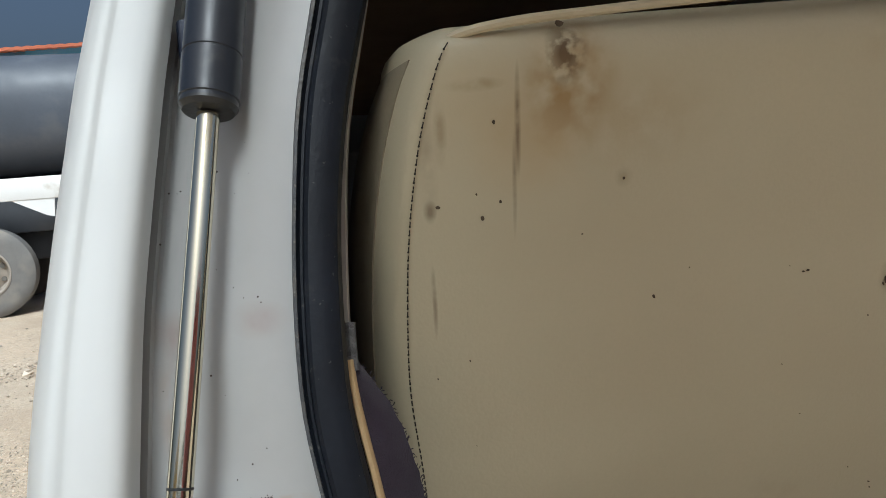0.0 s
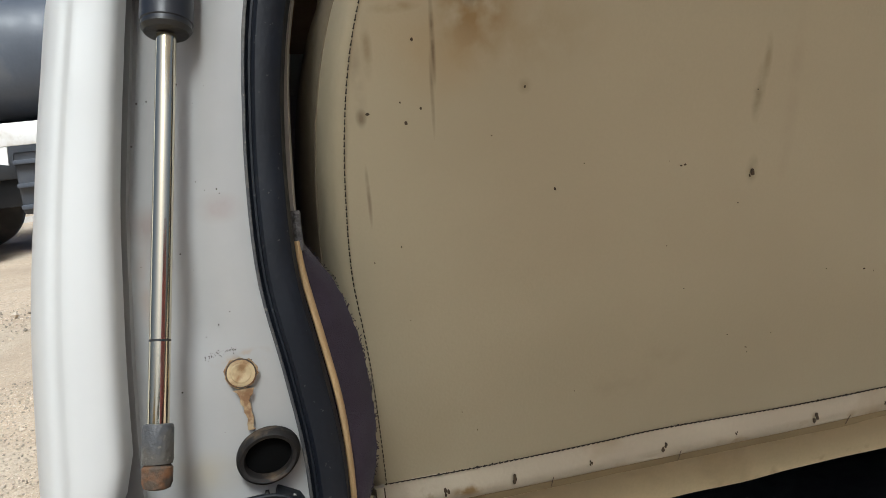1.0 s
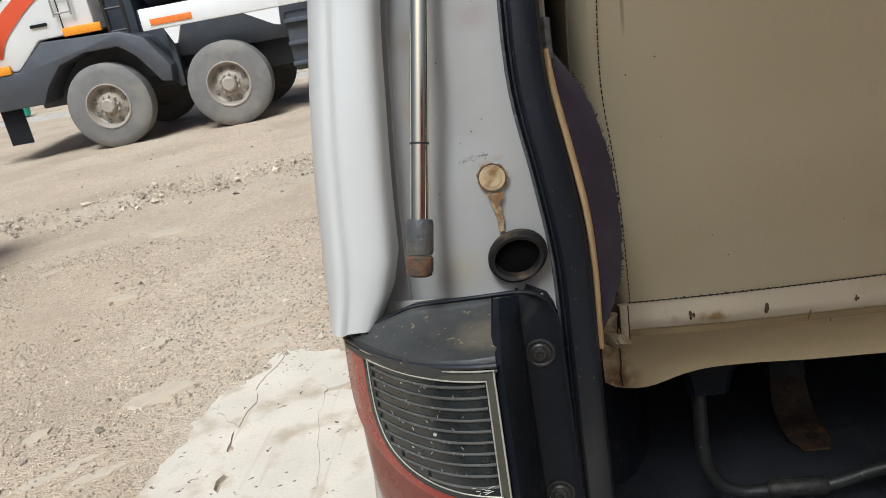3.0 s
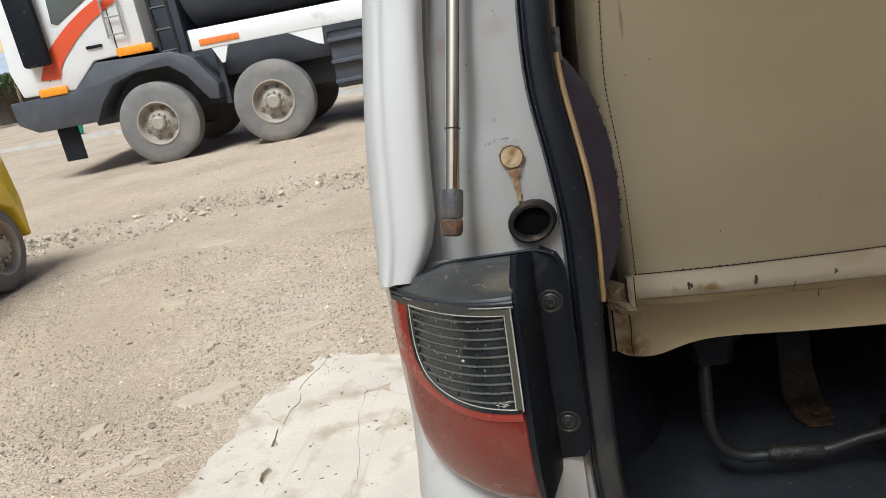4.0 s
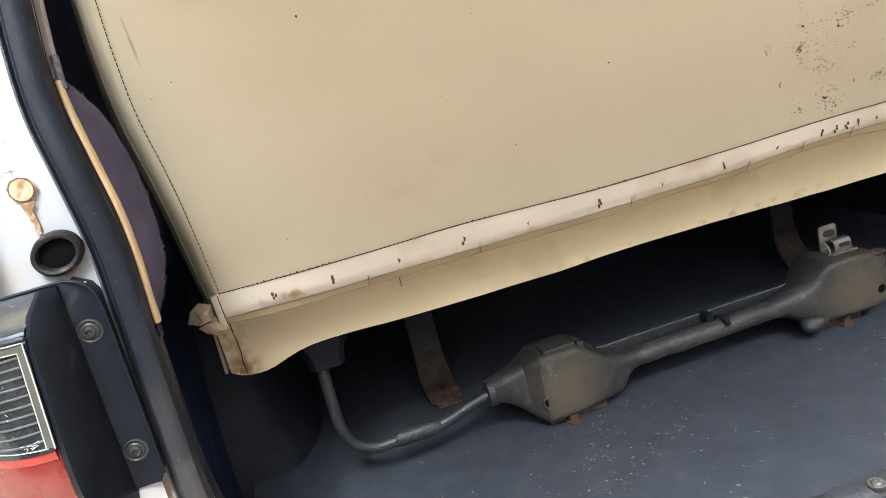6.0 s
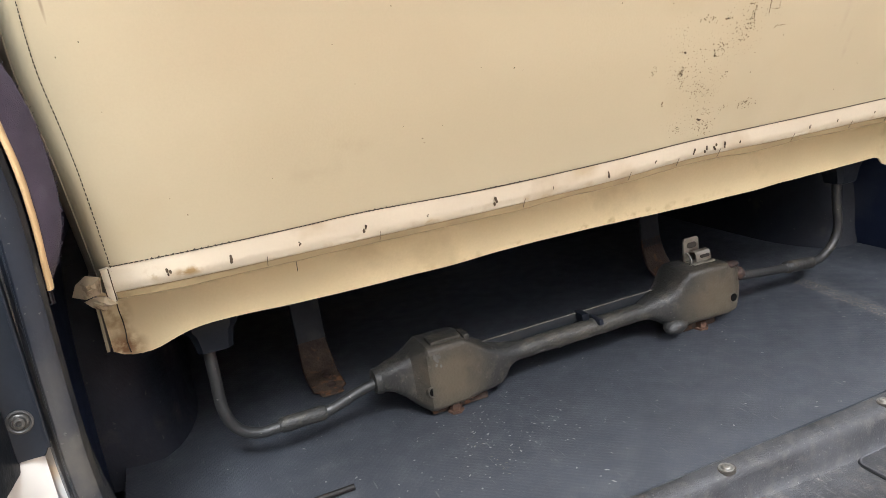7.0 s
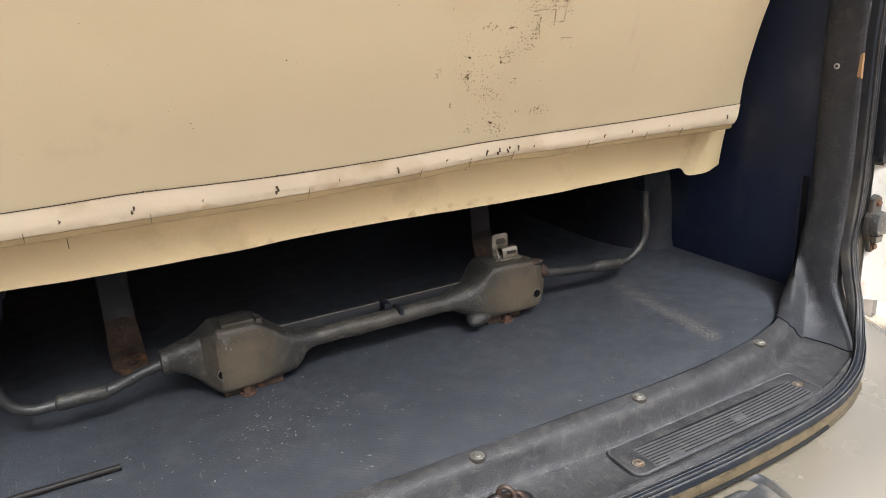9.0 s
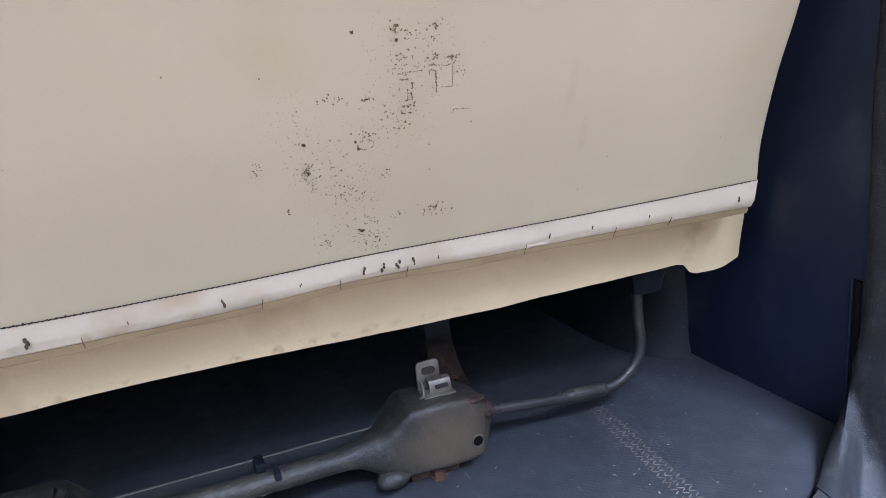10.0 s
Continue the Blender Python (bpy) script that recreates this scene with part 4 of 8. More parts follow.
def striker(side):
    """The tailgate guide: a bolted plate with a dark tapered block on it."""
    s = flip(side)
    bm = BM()
    prism(bm, [(0.008, 0.868), (0.018, 0.874), (0.027, 0.868), (0.0290, 0.848), (0.0345, 0.842), (0.0355, 0.818), (0.0295, 0.808), (0.0270, 0.795), (0.021, 0.785), (0.013, 0.789), (0.010, 0.805), (0.007, 0.835)], 0.340, 0.349, 0.0015)
    for v in bm.verts:
        v.co = s(v.co)
    plate = part("guide_bracket", bm, BRACKET, van, "worn tailgate guide bracket with rusty bolts")
    for z in (0.862, 0.795):
        bm = BM()
        lathe(bm, s((0.0180, 0.3405, z)), (0, -1, 0), [(-0.002, 0.0066), (0.0012, 0.0066), (0.0016, 0.0050), (0.0045, 0.0044), (0.0050, 0.0030)], 6)
        part("bolt", bm, RUST, plate, "rusty bolt")
    for y, outline in ((0.327, ((0.009, 0.848), (0.030, 0.848), (0.034, 0.842), (0.0345, 0.822), (0.030, 0.815), (0.009, 0.815))), (0.331, ((0.010, 0.8135), (0.029, 0.8135), (0.027, 0.803), (0.012, 0.803)))):
        bm = BM()
        c = Vector((0.020, 0, sum(z for x, z in outline) / len(outline)))
        loft(bm, [[s((c.x + f * (x - c.x), yy, c.z + f * (z - c.z))) for x, z in outline] for yy, f in ((0.341, 1.0), (y + 0.003, 1.0), (y, 0.90), (y - 0.0005, 0.5))], True, True)
        part("block", bm, DUSTY_PLASTIC, plate)


def cargo_trim():
    """Sill trim with steps and screws, scuff plates, latch well, side trims and bumper."""
    def off(x):
        return 0.031 * (abs(x - MID) / 0.443) ** 4

    def mat_edge(x):
        return 0.327 + off(x)

    lo = FLOOR - 0.037

    def sill_section(x):
        """Points (y, height over the ledge) from the seal to the mat."""
        e, o = mat_edge(x), 0.85 * off(x)
        w = 0.010 * math.exp(-((x - 0.62) / 0.09) ** 4)
        dz = 0.0010 * noise.noise((x * 14, 0, 4))
        return [(0.2140 + o, -0.020), (0.2190 + o, -0.006), (0.2215 + o, 0.0002), (0.2232 + o, 0.0030), (0.2262 + o, 0.0032), (0.2285 + o, 0.0004), (0.2320 + o, -0.0002), (0.262 + o, 0.0), (e - 0.035 + 0.4 * w, 0.0006), (e - 0.0315 + 0.4 * w, 0.0040), (e - 0.0285 + 0.4 * w, 0.0125), (e - 0.0250 + 0.3 * w, 0.0275), (e - 0.0225 + 0.2 * w, 0.0345), (e - 0.0180 + 0.1 * w, 0.0388), (e - 0.010, 0.0410), (e - 0.0012, 0.0424 + dz), (e + 0.0006, 0.0408 + dz), (e + 0.0010, 0.030)]

    def pillar_section(side):
        """Points (y, height inward of the seal line) up the pillar."""
        if side > 0:
            lead = [(0.366, 0.010), (0.366, 0.018), (0.368, 0.0225), (0.371, 0.0250), (0.375, 0.0265), (0.380, 0.0275)]
        else:
            lead = [(0.380, 0.004), (0.380, 0.008), (0.382, 0.0105), (0.385, 0.0115), (0.388, 0.012), (0.392, 0.012)]
        if side > 0:
            return lead + [(0.387, 0.0295), (0.394, 0.0310), (0.401, 0.0322), (0.408, 0.0332), (0.414, 0.0336), (0.419, 0.0332), (0.423, 0.0310), (0.4255, 0.0270), (0.427, 0.0210), (0.429, 0.0140), (0.434, 0.0040), (0.440, -0.010)]
        return lead + [(0.390, 0.0118), (0.400, 0.0105), (0.410, 0.009), (0.420, 0.0075), (0.430, 0.006), (0.442, 0.002), (0.452, -0.005), (0.460, -0.012), (0.466, -0.017), (0.471, -0.021), (0.473, -0.030), (0.480, -0.034)]

    bend = 0.085
    cx, cz = 0.036 + bend, lo + bend

    def corner(side, turn):
        """The section where the sill turns up into the pillar, turn from 0 to 1."""
        q = turn * math.pi / 2
        c = turn * turn * (3 - 2 * turn)
        out = []
        for i, ((y0, hs), (yp, hp)) in enumerate(zip(sill_section(cx), pillar_section(side))):
            h = hs + (hp - hs) * c
            r = bend - h + 0.060 * min(1.0, max(0.0, (i - 7) / 5))
            x = 0.036 + h + r * (1 - math.sin(q))
            ys = sill_section(max(x, 0.062))[i][0]
            out.append(flip(side)((x, ys + (yp - ys) * c, lo + h + r * (1 - math.cos(q)))))
        return out

    split = 0.10
    bm = BM()
    rings = [corner(-1, split * (1 - k / 4)) for k in range(5)]
    rings += [[(x, y, lo + h) for y, h in sill_section(x)] for x in (0.184 + (2 * MID - 0.368) * k / 110 for k in range(111))]
    rings += [corner(1, split * k / 4) for k in range(5)]
    loft(bm, rings, False)
    sill = part("sill_trim", solid(bm, 0.002), SILL_PLASTIC, van, "scuffed dark grey sill trim with leather grain", 50)
    for side in (-1, 1):
        s = flip(side)
        bm = BM()
        rings = [corner(side, split + (1 - split) * k / 20) for k in range(21)]
        for k in range(30):
            z = cz + 0.066 + k * 0.036
            f = min(1.0, (z - cz) / 0.08)
            r = rub(z) * f + 0.036 * (1 - f)
            rings.append([s((r + h, y + lean(z), z)) for y, h in pillar_section(side)])
        loft(bm, rings, False)
        part("pillar_trim", solid(bm, 0.002), TRIM_GREY, van, "grey-blue plastic pillar trim", 80)
    for x in (0.150, 0.384, 0.613, 0.844, 1.083):
        bm = BM()
        p = Vector((x, mat_edge(x) - 0.0125, FLOOR + 0.0038))
        lathe(bm, p, (0, 0, 1), [(-0.003, 0.0098), (0.0004, 0.0098), (0.0008, 0.0090), (0.0004, 0.0084)], 20)
        part("screw_seat", bm, THREAD, sill)
        bm = BM()
        lathe(bm, p, (0, 0, 1), [(-0.002, 0.0082), (0.0010, 0.0082), (0.0016, 0.0074), (0.0012, 0.0060)], 20)
        screw_head(bm, p + Vector((0, 0, 0.0006)), (0, 0, 1), 0.0056)
        part("screw", bm, SCREW, sill)
    for x0, x1 in ((0.770, 1.106), (0.190, 0.492)):
        ya, yb, n = 0.2325, 0.2935, 8

        def bent(p, h):
            return (p[0], p[1] + 0.5 * off(p[0]), lo + h)

        bm = BM()
        outline = rounded(x0, x1, ya, yb, 0.013)
        inner = rounded(x0 + 0.034, x1 - 0.024, ya + 0.004, yb - 0.0155, 0.004)

        def shrink(g):
            return rounded(x0 + g, x1 - g, ya + g, yb - g, 0.013 - g)

        rings = [[bent(p, -0.003) for p in shrink(-0.0022)], [bent(p, 0.0004) for p in shrink(-0.0022)], [bent(p, -0.0014) for p in shrink(-0.0004)], [bent(p, 0.0018) for p in outline], [bent(p, 0.0026) for p in shrink(0.0008)], [bent(p, 0.0027) for p in shrink(0.003)], [bent(p, 0.0026) for p in inner], [bent(p, -0.0012) for p in inner]]
        loft(bm, rings, True, True)
        plate = part("scuff_plate", bm, SILL_PLASTIC, sill, "ridged grey plastic scuff plate with rusty screws", 35)
        wide = (yb - ya - 0.0195) / n
        # dark floor and outline: the shade of deeper grooves put into colour
        bm = BM()
        loft(bm, [[bent(p, h) for p in inner] for h in (-0.0013, 0.0022)], True, True)
        part("groove_floor", bm, GROOVE, plate)
        bm = BM()
        loop = [Vector(bent(p, -0.0002)) for p in shrink(-0.0012)]
        tube(bm, loop + loop[:1], 0.0010, 6)
        part("rim_gap", bm, GROOVE, plate)
        bm = BM()
        loop = [Vector(bent(p, 0.0022)) for p in shrink(0.0012)]
        tube(bm, loop + loop[:1], 0.0012, 8)
        part("rim_bead", bm, RIDGE_PLASTIC, plate)
        for k in range(n):
            y = ya + 0.004 + wide * (k + 0.5)
            i0, i1 = x0 + 0.032, x1 - 0.022
            bm = BM()
            half = wide * 0.30
            rings = []
            for i in range(13):
                x = i0 + (i1 - i0) * i / 12
                rings.append([bent((x, y + u), h) for u, h in ((-half, -0.0016), (-half, 0.0024), (-half * 0.85, 0.0027), (half * 0.85, 0.0027), (half, 0.0024), (half, -0.0016))])
            loft(bm, rings, True, True)
            part("ridge", bm, RIDGE_PLASTIC, plate)
        for fx, k in ((0.20, 0), (0.56, 3)):
            bm = BM()
            x = x0 + fx * (x1 - x0)
            y = ya + 0.004 + wide * (k + 1)
            loop = rounded(x - 0.011, x + 0.011, y - wide, y + wide, 0.002)
            loft(bm, [[bent(p, h) for p in loop] for h in (-0.0014, 0.0027)] + [[bent((x + (p[0] - x) * 0.9, y + (p[1] - y) * 0.9), 0.0031) for p in loop]], True, True)
            part("blank_patch", bm, RIDGE_PLASTIC, plate)
        for x, y in ((x0 + 0.018, ya + 0.020), (x1 - 0.019, yb - 0.0295)):
            bm = BM()
            p = Vector(bent((x, y), 0.0022))
            lathe(bm, p, (0, 0, 1), [(-0.003, 0.0086), (0.0004, 0.0086), (0.0009, 0.0080), (0.0004, 0.0072)], 18)
            part("screw_seat", bm, THREAD, plate)
            bm = BM()
            lathe(bm, p, (0, 0, 1), [(-0.002, 0.0070), (0.0010, 0.0070), (0.0014, 0.0062), (0.0008, 0.0052)], 18)
            screw_head(bm, p, (0, 0, 1), 0.0048)
            part("screw", bm, RUSTY_SCREW, plate)
    # latch well with its rusty plate and loop
    c = Vector((0.620, 0.2725, FLOOR - 0.0368))

    def oval(rows, mat, name, parent, label=""):
        bm = BM()
        loft(bm, [[c + Vector((rx * math.cos(q), ry * math.sin(q), h)) for q in (2 * math.pi * k / 32 for k in range(32))] for h, rx, ry in rows], True, True)
        return part(name, bm, mat, parent, label)

    # near-black oval, its colour stands for the shade inside the well
    well = oval(((-0.004, 0.0350, 0.0225), (0.0006, 0.0350, 0.0225), (0.0016, 0.0340, 0.0216), (0.0012, 0.0330, 0.0208), (0.0006, 0.0300, 0.0185)), GROOVE, "latch_well", sill)
    oval(((-0.004, 0.0300, 0.0180), (0.0016, 0.0296, 0.0176), (0.0024, 0.0270, 0.0155), (0.0022, 0.0225, 0.0122), (0.0060, 0.0170, 0.0085), (0.0068, 0.006, 0.003)), LATCH_RUST, "latch_base", well, "rusty latch plate")
    bm = BM()
    tube(bm, spline([c + Vector(q) for q in ((-0.004, 0.006, 0), (-0.004, 0.005, 0.016), (-0.001, 0.002, 0.0225), (0.004, -0.003, 0.0225), (0.008, -0.006, 0.015), (0.009, -0.007, 0))], 5), 0.0028, 10)
    tube(bm, spline([c + Vector(q) for q in ((-0.016, 0.000, 0.003), (-0.015, -0.001, 0.012), (-0.011, -0.002, 0.0155), (-0.007, -0.003, 0.012), (-0.006, -0.004, 0.003))], 5), 0.0030, 10)
    tube(bm, spline([c + Vector(q) for q in ((0.014, 0.004, 0.002), (0.016, 0.002, 0.008), (0.019, -0.001, 0.009), (0.022, -0.003, 0.003))], 5), 0.0026, 10)
    part("latch_loop", bm, LATCH_LOOP, well, "worn steel latch loop")
    # side trims from the seal to the cargo wall
    for side in (-1, 1):
        s = flip(side)
        bm = BM()
        face, start = (0.0445, 0.4275) if side > 0 else (0.006, 0.476)
        p, q = s((-0.040, start, 0.60)), s((face, 1.9, 1.42))
        box(bm, [min(u) for u in zip(p, q)], [max(u) for u in zip(p, q)], 0.003)
        wall = part("side_trim", bm, TRIM_BLUE, van, "dark blue cargo side trim")
        # solid dark tube, coloured as the shadow gap beside the pillar trim
        bm = BM()
        pts = [s(p) for p in ((face - 0.0015, start + 0.0165, 0.703), (face - 0.0015, start + 0.0155, 0.74), (face - 0.0015, start + 0.0145, 0.80), (face - 0.0015, start + 0.0140, 0.86), (face - 0.0015, start + 0.0135, 0.888))]
        tube(bm, spline(pts, 4), 0.0052, 10)
        part("trim_gap_shade", bm, GROOVE, wall, "dark strip standing for a shadow gap in the trim")
        bm = BM()
        tube(bm, spline([p + s((0.0022, 0.0075, 0)) - s((0, 0, 0)) for p in pts], 4), 0.0026, 8)
        part("trim_edge", bm, TRIM_BLUE, wall)
        # wheel housing
        bm = BM()
        rings = []
        for k in range(41):
            u = k / 40
            y = 0.712 + 0.74 * u
            v = min(1.0, u / 0.24, (1 - u) / 0.24)
            arch = math.sqrt(max(0.0, 1 - (1 - v) ** 2))
            h, w = 0.05 + 0.22 * arch, 0.022 + 0.090 * arch
            rings.append([s(p) for p in ((-0.02, y, 0.68), (-0.02, y, FLOOR + h), (w * 0.45, y, FLOOR + h), (w * 0.70, y, FLOOR + h * 0.96), (w * 0.88, y, FLOOR + h * 0.86), (w * 0.97, y, FLOOR + h * 0.70), (w, y, FLOOR + h * 0.4), (w + 0.006, y, FLOOR + 0.02), (w + 0.02, y, 0.68))])
        loft(bm, rings, True, True)
        part("wheel_housing", bm, HOUSING, van, "dark dusty wheel housing", 60)
    bm = BM()
    screw_head(bm, (2 * MID - rub(1.06) - 0.0322, 0.400, 1.058), (-0.97, -0.2, 0), 0.0050)
    part("trim_screw", bm, BRACKET_BRIGHT, van, "bright zinc screw")
    bm = BM()
    prism(bm, rounded(2 * MID - rub(1.06) - 0.0272, 2 * MID - rub(1.06) - 0.0185, 1.041, 1.077, 0.0042), 0.366, 0.380, 0.0015)
    part("trim_tab", bm, TAN_TAB, van, "tan fastener tab at the seal")
    # rear bumper: sections from the seal outward, from the middle round the corner to the side
    across = (-0.014, 0.0, 0.012, 0.032, 0.057, 0.077, 0.094, 0.109, 0.120, 0.127, 0.122, 0.092)
    middle = (0.618, 0.6175, 0.6140, 0.6100, 0.6060, 0.6010, 0.5930, 0.5810, 0.5630, 0.530, 0.440, 0.400)
    raised = (0.7035, 0.7020, 0.6900, 0.6720, 0.6580, 0.6480, 0.6360, 0.6180, 0.5950, 0.540, 0.440, 0.400)
    # (inner x, inner y, outward x, outward y, width, share of the raised section)
    stations = ((MID, 0.222, 0, -1, 1.0, 0.0), (0.50, 0.2225, 0, -1, 1.0, 0.0), (0.36, 0.2265, -0.03, -1, 1.0, 0.0), (0.25, 0.239, -0.12, -0.99, 1.0, 0.04), (0.16, 0.266, -0.30, -0.95, 1.02, 0.16), (0.095, 0.293, -0.55, -0.83, 1.05, 0.40), (0.055, 0.318, -0.80, -0.60, 1.12, 0.72), (0.034, 0.345, -0.95, -0.30, 1.22, 0.95), (0.020, 0.40, -1, -0.06, 1.30, 1.0), (-0.01, 0.52, -1, 0, 1.14, 1.0), (-0.03, 0.75, -1, 0, 1.02, 1.0), (-0.03, 0.99, -1, 0, 1.02, 1.0))
    rows = spline([(x, y, f) for x, y, dx, dy, k, f in stations], 6)
    turns = spline([(dx, dy, k) for x, y, dx, dy, k, f in stations], 6)
    half = []
    for p, q in zip(rows, turns):
        out = Vector((q.x, q.y, 0)).normalized() * q.z
        f = min(1.0, max(0.0, p.z))
        half.append([Vector((p.x, p.y, zm + (zr - zm) * f)) + out * d for d, zm, zr in zip(across, middle, raised)])
    bm = BM()
    loft(bm, [[flip(1)(p) for p in r] for r in reversed(half[1:])] + half, False)
    bumper = part("bumper", solid(bm, 0.003), SILVER, van, "silver painted rear bumper, shiny and dusty", 60)
    # the body flange that stands up between seal and bumper at each corner
    for side in (-1, 1):
        s = flip(side)
        line = spline([(0.185, 0.2480, 0.633), (0.125, 0.2745, 0.643), (0.082, 0.299, 0.659), (0.056, 0.318, 0.678), (0.043, 0.332, 0.700), (0.038, 0.340, 0.725)], 6)
        bm = BM()
        rings = []
        for i, p in enumerate(line):
            u = i / (len(line) - 1)
            seal = Vector((0.020 * u + 0.002, 0.010 * (1 - u), 0.010 * (1 - u)))
            side_out = Vector((-0.9 * u - 0.1, -0.9 + 0.4 * u, 0)).normalized()
            rings.append([s(q) for q in (p + seal, p + seal * 0.5, p + side_out * 0.0005 + Vector((0, -0.0012, 0.0010)), p + side_out * 0.0030 + Vector((0, -0.0016, 0.0004)), p + side_out * 0.0045 + Vector((0, 0, -0.0030)), p + side_out * 0.0040 + Vector((0, 0.004, -0.016)))])
        loft(bm, rings, False)
        part("corner_flange", solid(bm, 0.0015), SILVER, van, "silver body flange beside the seal")
    def pad_ring(g, h):
        return [(x, y, 0.6015 + (y - 0.128) * 0.12 + h) for x, y in rounded(0.392 + g, 0.942 - g, 0.128 + g, 0.2215 - g, 0.026 - 0.6 * g)]

    bm = BM()
    loft(bm, [pad_ring(g, h) for g, h in ((0, -0.004), (0.0005, 0.0060), (0.0022, 0.0088), (0.0045, 0.0090), (0.0066, 0.0070), (0.0085, 0.0022), (0.012, 0.0014), (0.022, 0.0014))], True, True)
    pad = part("step_pad", bm, PAD_PLASTIC, bumper, "ridged dark plastic step pad with raised rim", 40)
    for k in range(4):
        y = 0.150 + k * 0.0165
        for a, b in ((0.424, 0.655), (0.68, 0.905)):
            bm = BM()
            tube(bm, [(a + (b - a) * f, y, 0.6022 + (y - 0.128) * 0.12 - (0.003 if f in (0, 1) else 0)) for f in (0, 0.03, 0.97, 1)], 0.0046, 10)
            part("ridge", bm, PAD_RIDGE, pad)
    # body lip between seal and bumper
    bm = BM()
    rings = []
    for k in range(91):
        x = 0.150 + (2 * MID - 0.30) * k / 90
        o = 0.85 * off(x)
        up = 0.05 * max(0.0, (abs(x - MID) - 0.50) / 0.08) ** 2
        dy = 0.0006 * noise.noise((x * 60, 0, 2))
        rings.append([(x, 0.209 + o, 0.6455 + up), (x, 0.2040 + o, 0.6472 + up), (x, 0.2015 + o + dy, 0.6468 + up), (x, 0.2000 + o + dy, 0.6445 + up), (x, 0.1996 + o, 0.6360 + up * 0.8), (x, 0.203 + o, 0.632 + up * 0.6), (x, 0.2035 + o, 0.622)])
    loft(bm, rings, False)
    lip = part("rear_lip", solid(bm, 0.003), LIP, van, "dusty yellowed body lip")
    # dark tube that puts the shade between lip and bumper into colour
    bm = BM()
    tube(bm, [(x, 0.2005 + 0.85 * off(x) + 0.0006 * noise.noise((x * 50, 1, 1)), 0.6315) for x in (0.26 + 0.814 * k / 60 for k in range(61))], 0.0028, 8)
    part("lip_gap_shade", bm, GROOVE, lip, "dark strip for the shade of the gap over the bumper")


RUSTY_SCREW = material("rusty_screw", (0.15, 0.13, 0.105), 0.6, 0.5, vary=0.3, scale=150, bump=0.2, dirt=(0.12, 0.065, 0.035), dirt_at=0.5, dirt_scale=160)
TRIM_GREY = material("grey_blue_trim", (0.0235, 0.0248, 0.0288), 0.54, spec=0.4, vary=0.30, scale=22, fine=520, bump=0.5, dirt=(0.040, 0.0395, 0.040), dirt_at=0.53, dirt_scale=60, speck=((0.12, 0.117, 0.11), 0.695, 420, 0.65), streak=((0.09, 0.088, 0.083), 0.71, 400, 0.5))
SILL_PLASTIC = material("grained_sill_plastic", (0.0292, 0.0290, 0.0308), 0.54, spec=0.4, vary=0.32, scale=26, fine=520, bump=0.6, dirt=(0.050, 0.047, 0.044), dirt_at=0.52, dirt_scale=70, speck=((0.14, 0.135, 0.125), 0.672, 420, 0.75), streak=((0.10, 0.096, 0.088), 0.69, 420, 0.55))
RIDGE_PLASTIC = material("worn_ridge_plastic", (0.056, 0.0545, 0.058), 0.5, vary=0.2, scale=40, fine=380, bump=0.3, dirt=(0.085, 0.082, 0.078), dirt_at=0.55, dirt_scale=60)
PAD_PLASTIC = material("shiny_pad_plastic", (0.036, 0.036, 0.037), 0.48, spec=0.35, vary=0.25, scale=25, fine=260, bump=0.2, dirt=(0.12, 0.108, 0.088), dirt_at=0.56, dirt_scale=22)
HOUSING = material("dark_housing_paint", (0.0125, 0.0145, 0.021), 0.6, vary=0.25, scale=14, fine=200, bump=0.3, dirt=(0.062, 0.054, 0.042), dirt_at=0.585, dirt_scale=17, speck=((0.10, 0.09, 0.075), 0.70, 90, 0.6))
BRACKET = material("worn_zinc_bracket", (0.085, 0.080, 0.072), 0.5, 0.5, vary=0.25, scale=60, bump=0.2, dirt=(0.12, 0.07, 0.035), dirt_at=0.56, dirt_scale=60)
LATCH_RUST = material("dark_latch_rust", (0.036, 0.022, 0.017), 0.75, 0.2, vary=0.35, scale=90, fine=300, bump=0.5, dirt=(0.075, 0.040, 0.024), dirt_at=0.55, dirt_scale=90)
LATCH_LOOP = material("worn_latch_loop", (0.060, 0.044, 0.036), 0.55, 0.4, vary=0.3, scale=120, bump=0.2, dirt=(0.075, 0.038, 0.022), dirt_at=0.5, dirt_scale=120)
# near-black for the grime and shade in grooves, gaps and latch well
GROOVE = material("grimy_recess_shade", (0.008, 0.008, 0.008), 0.8, spec=0.2, bump=0)
HOLE = material("deep_hole", (0.003, 0.003, 0.003), 0.9, spec=0.1, bump=0)
BRACKET_BRIGHT = material("bright_zinc", (0.45, 0.44, 0.42), 0.35, 0.6, vary=0.2, scale=120, bump=0.1)
TAN_TAB = material("tan_tab", (0.30, 0.185, 0.09), 0.7, vary=0.15, scale=50, bump=0.1)
LIP = material("dusty_lip", (0.135, 0.108, 0.066), 0.36, 0.6, vary=0.25, scale=40, bump=0.2, dirt=(0.055, 0.043, 0.028), dirt_at=0.54, dirt_scale=50, speck=((0.010, 0.008, 0.006), 0.70, 120, 0.9))
PAD_RIDGE = material("worn_pad_ridge", (0.036, 0.036, 0.035), 0.58, spec=0.3, vary=0.3, scale=40, fine=260, bump=0.3, dirt=(0.035, 0.030, 0.024), dirt_at=0.52, dirt_scale=45, streak=((0.085, 0.082, 0.076), 0.68, 260, 0.5))


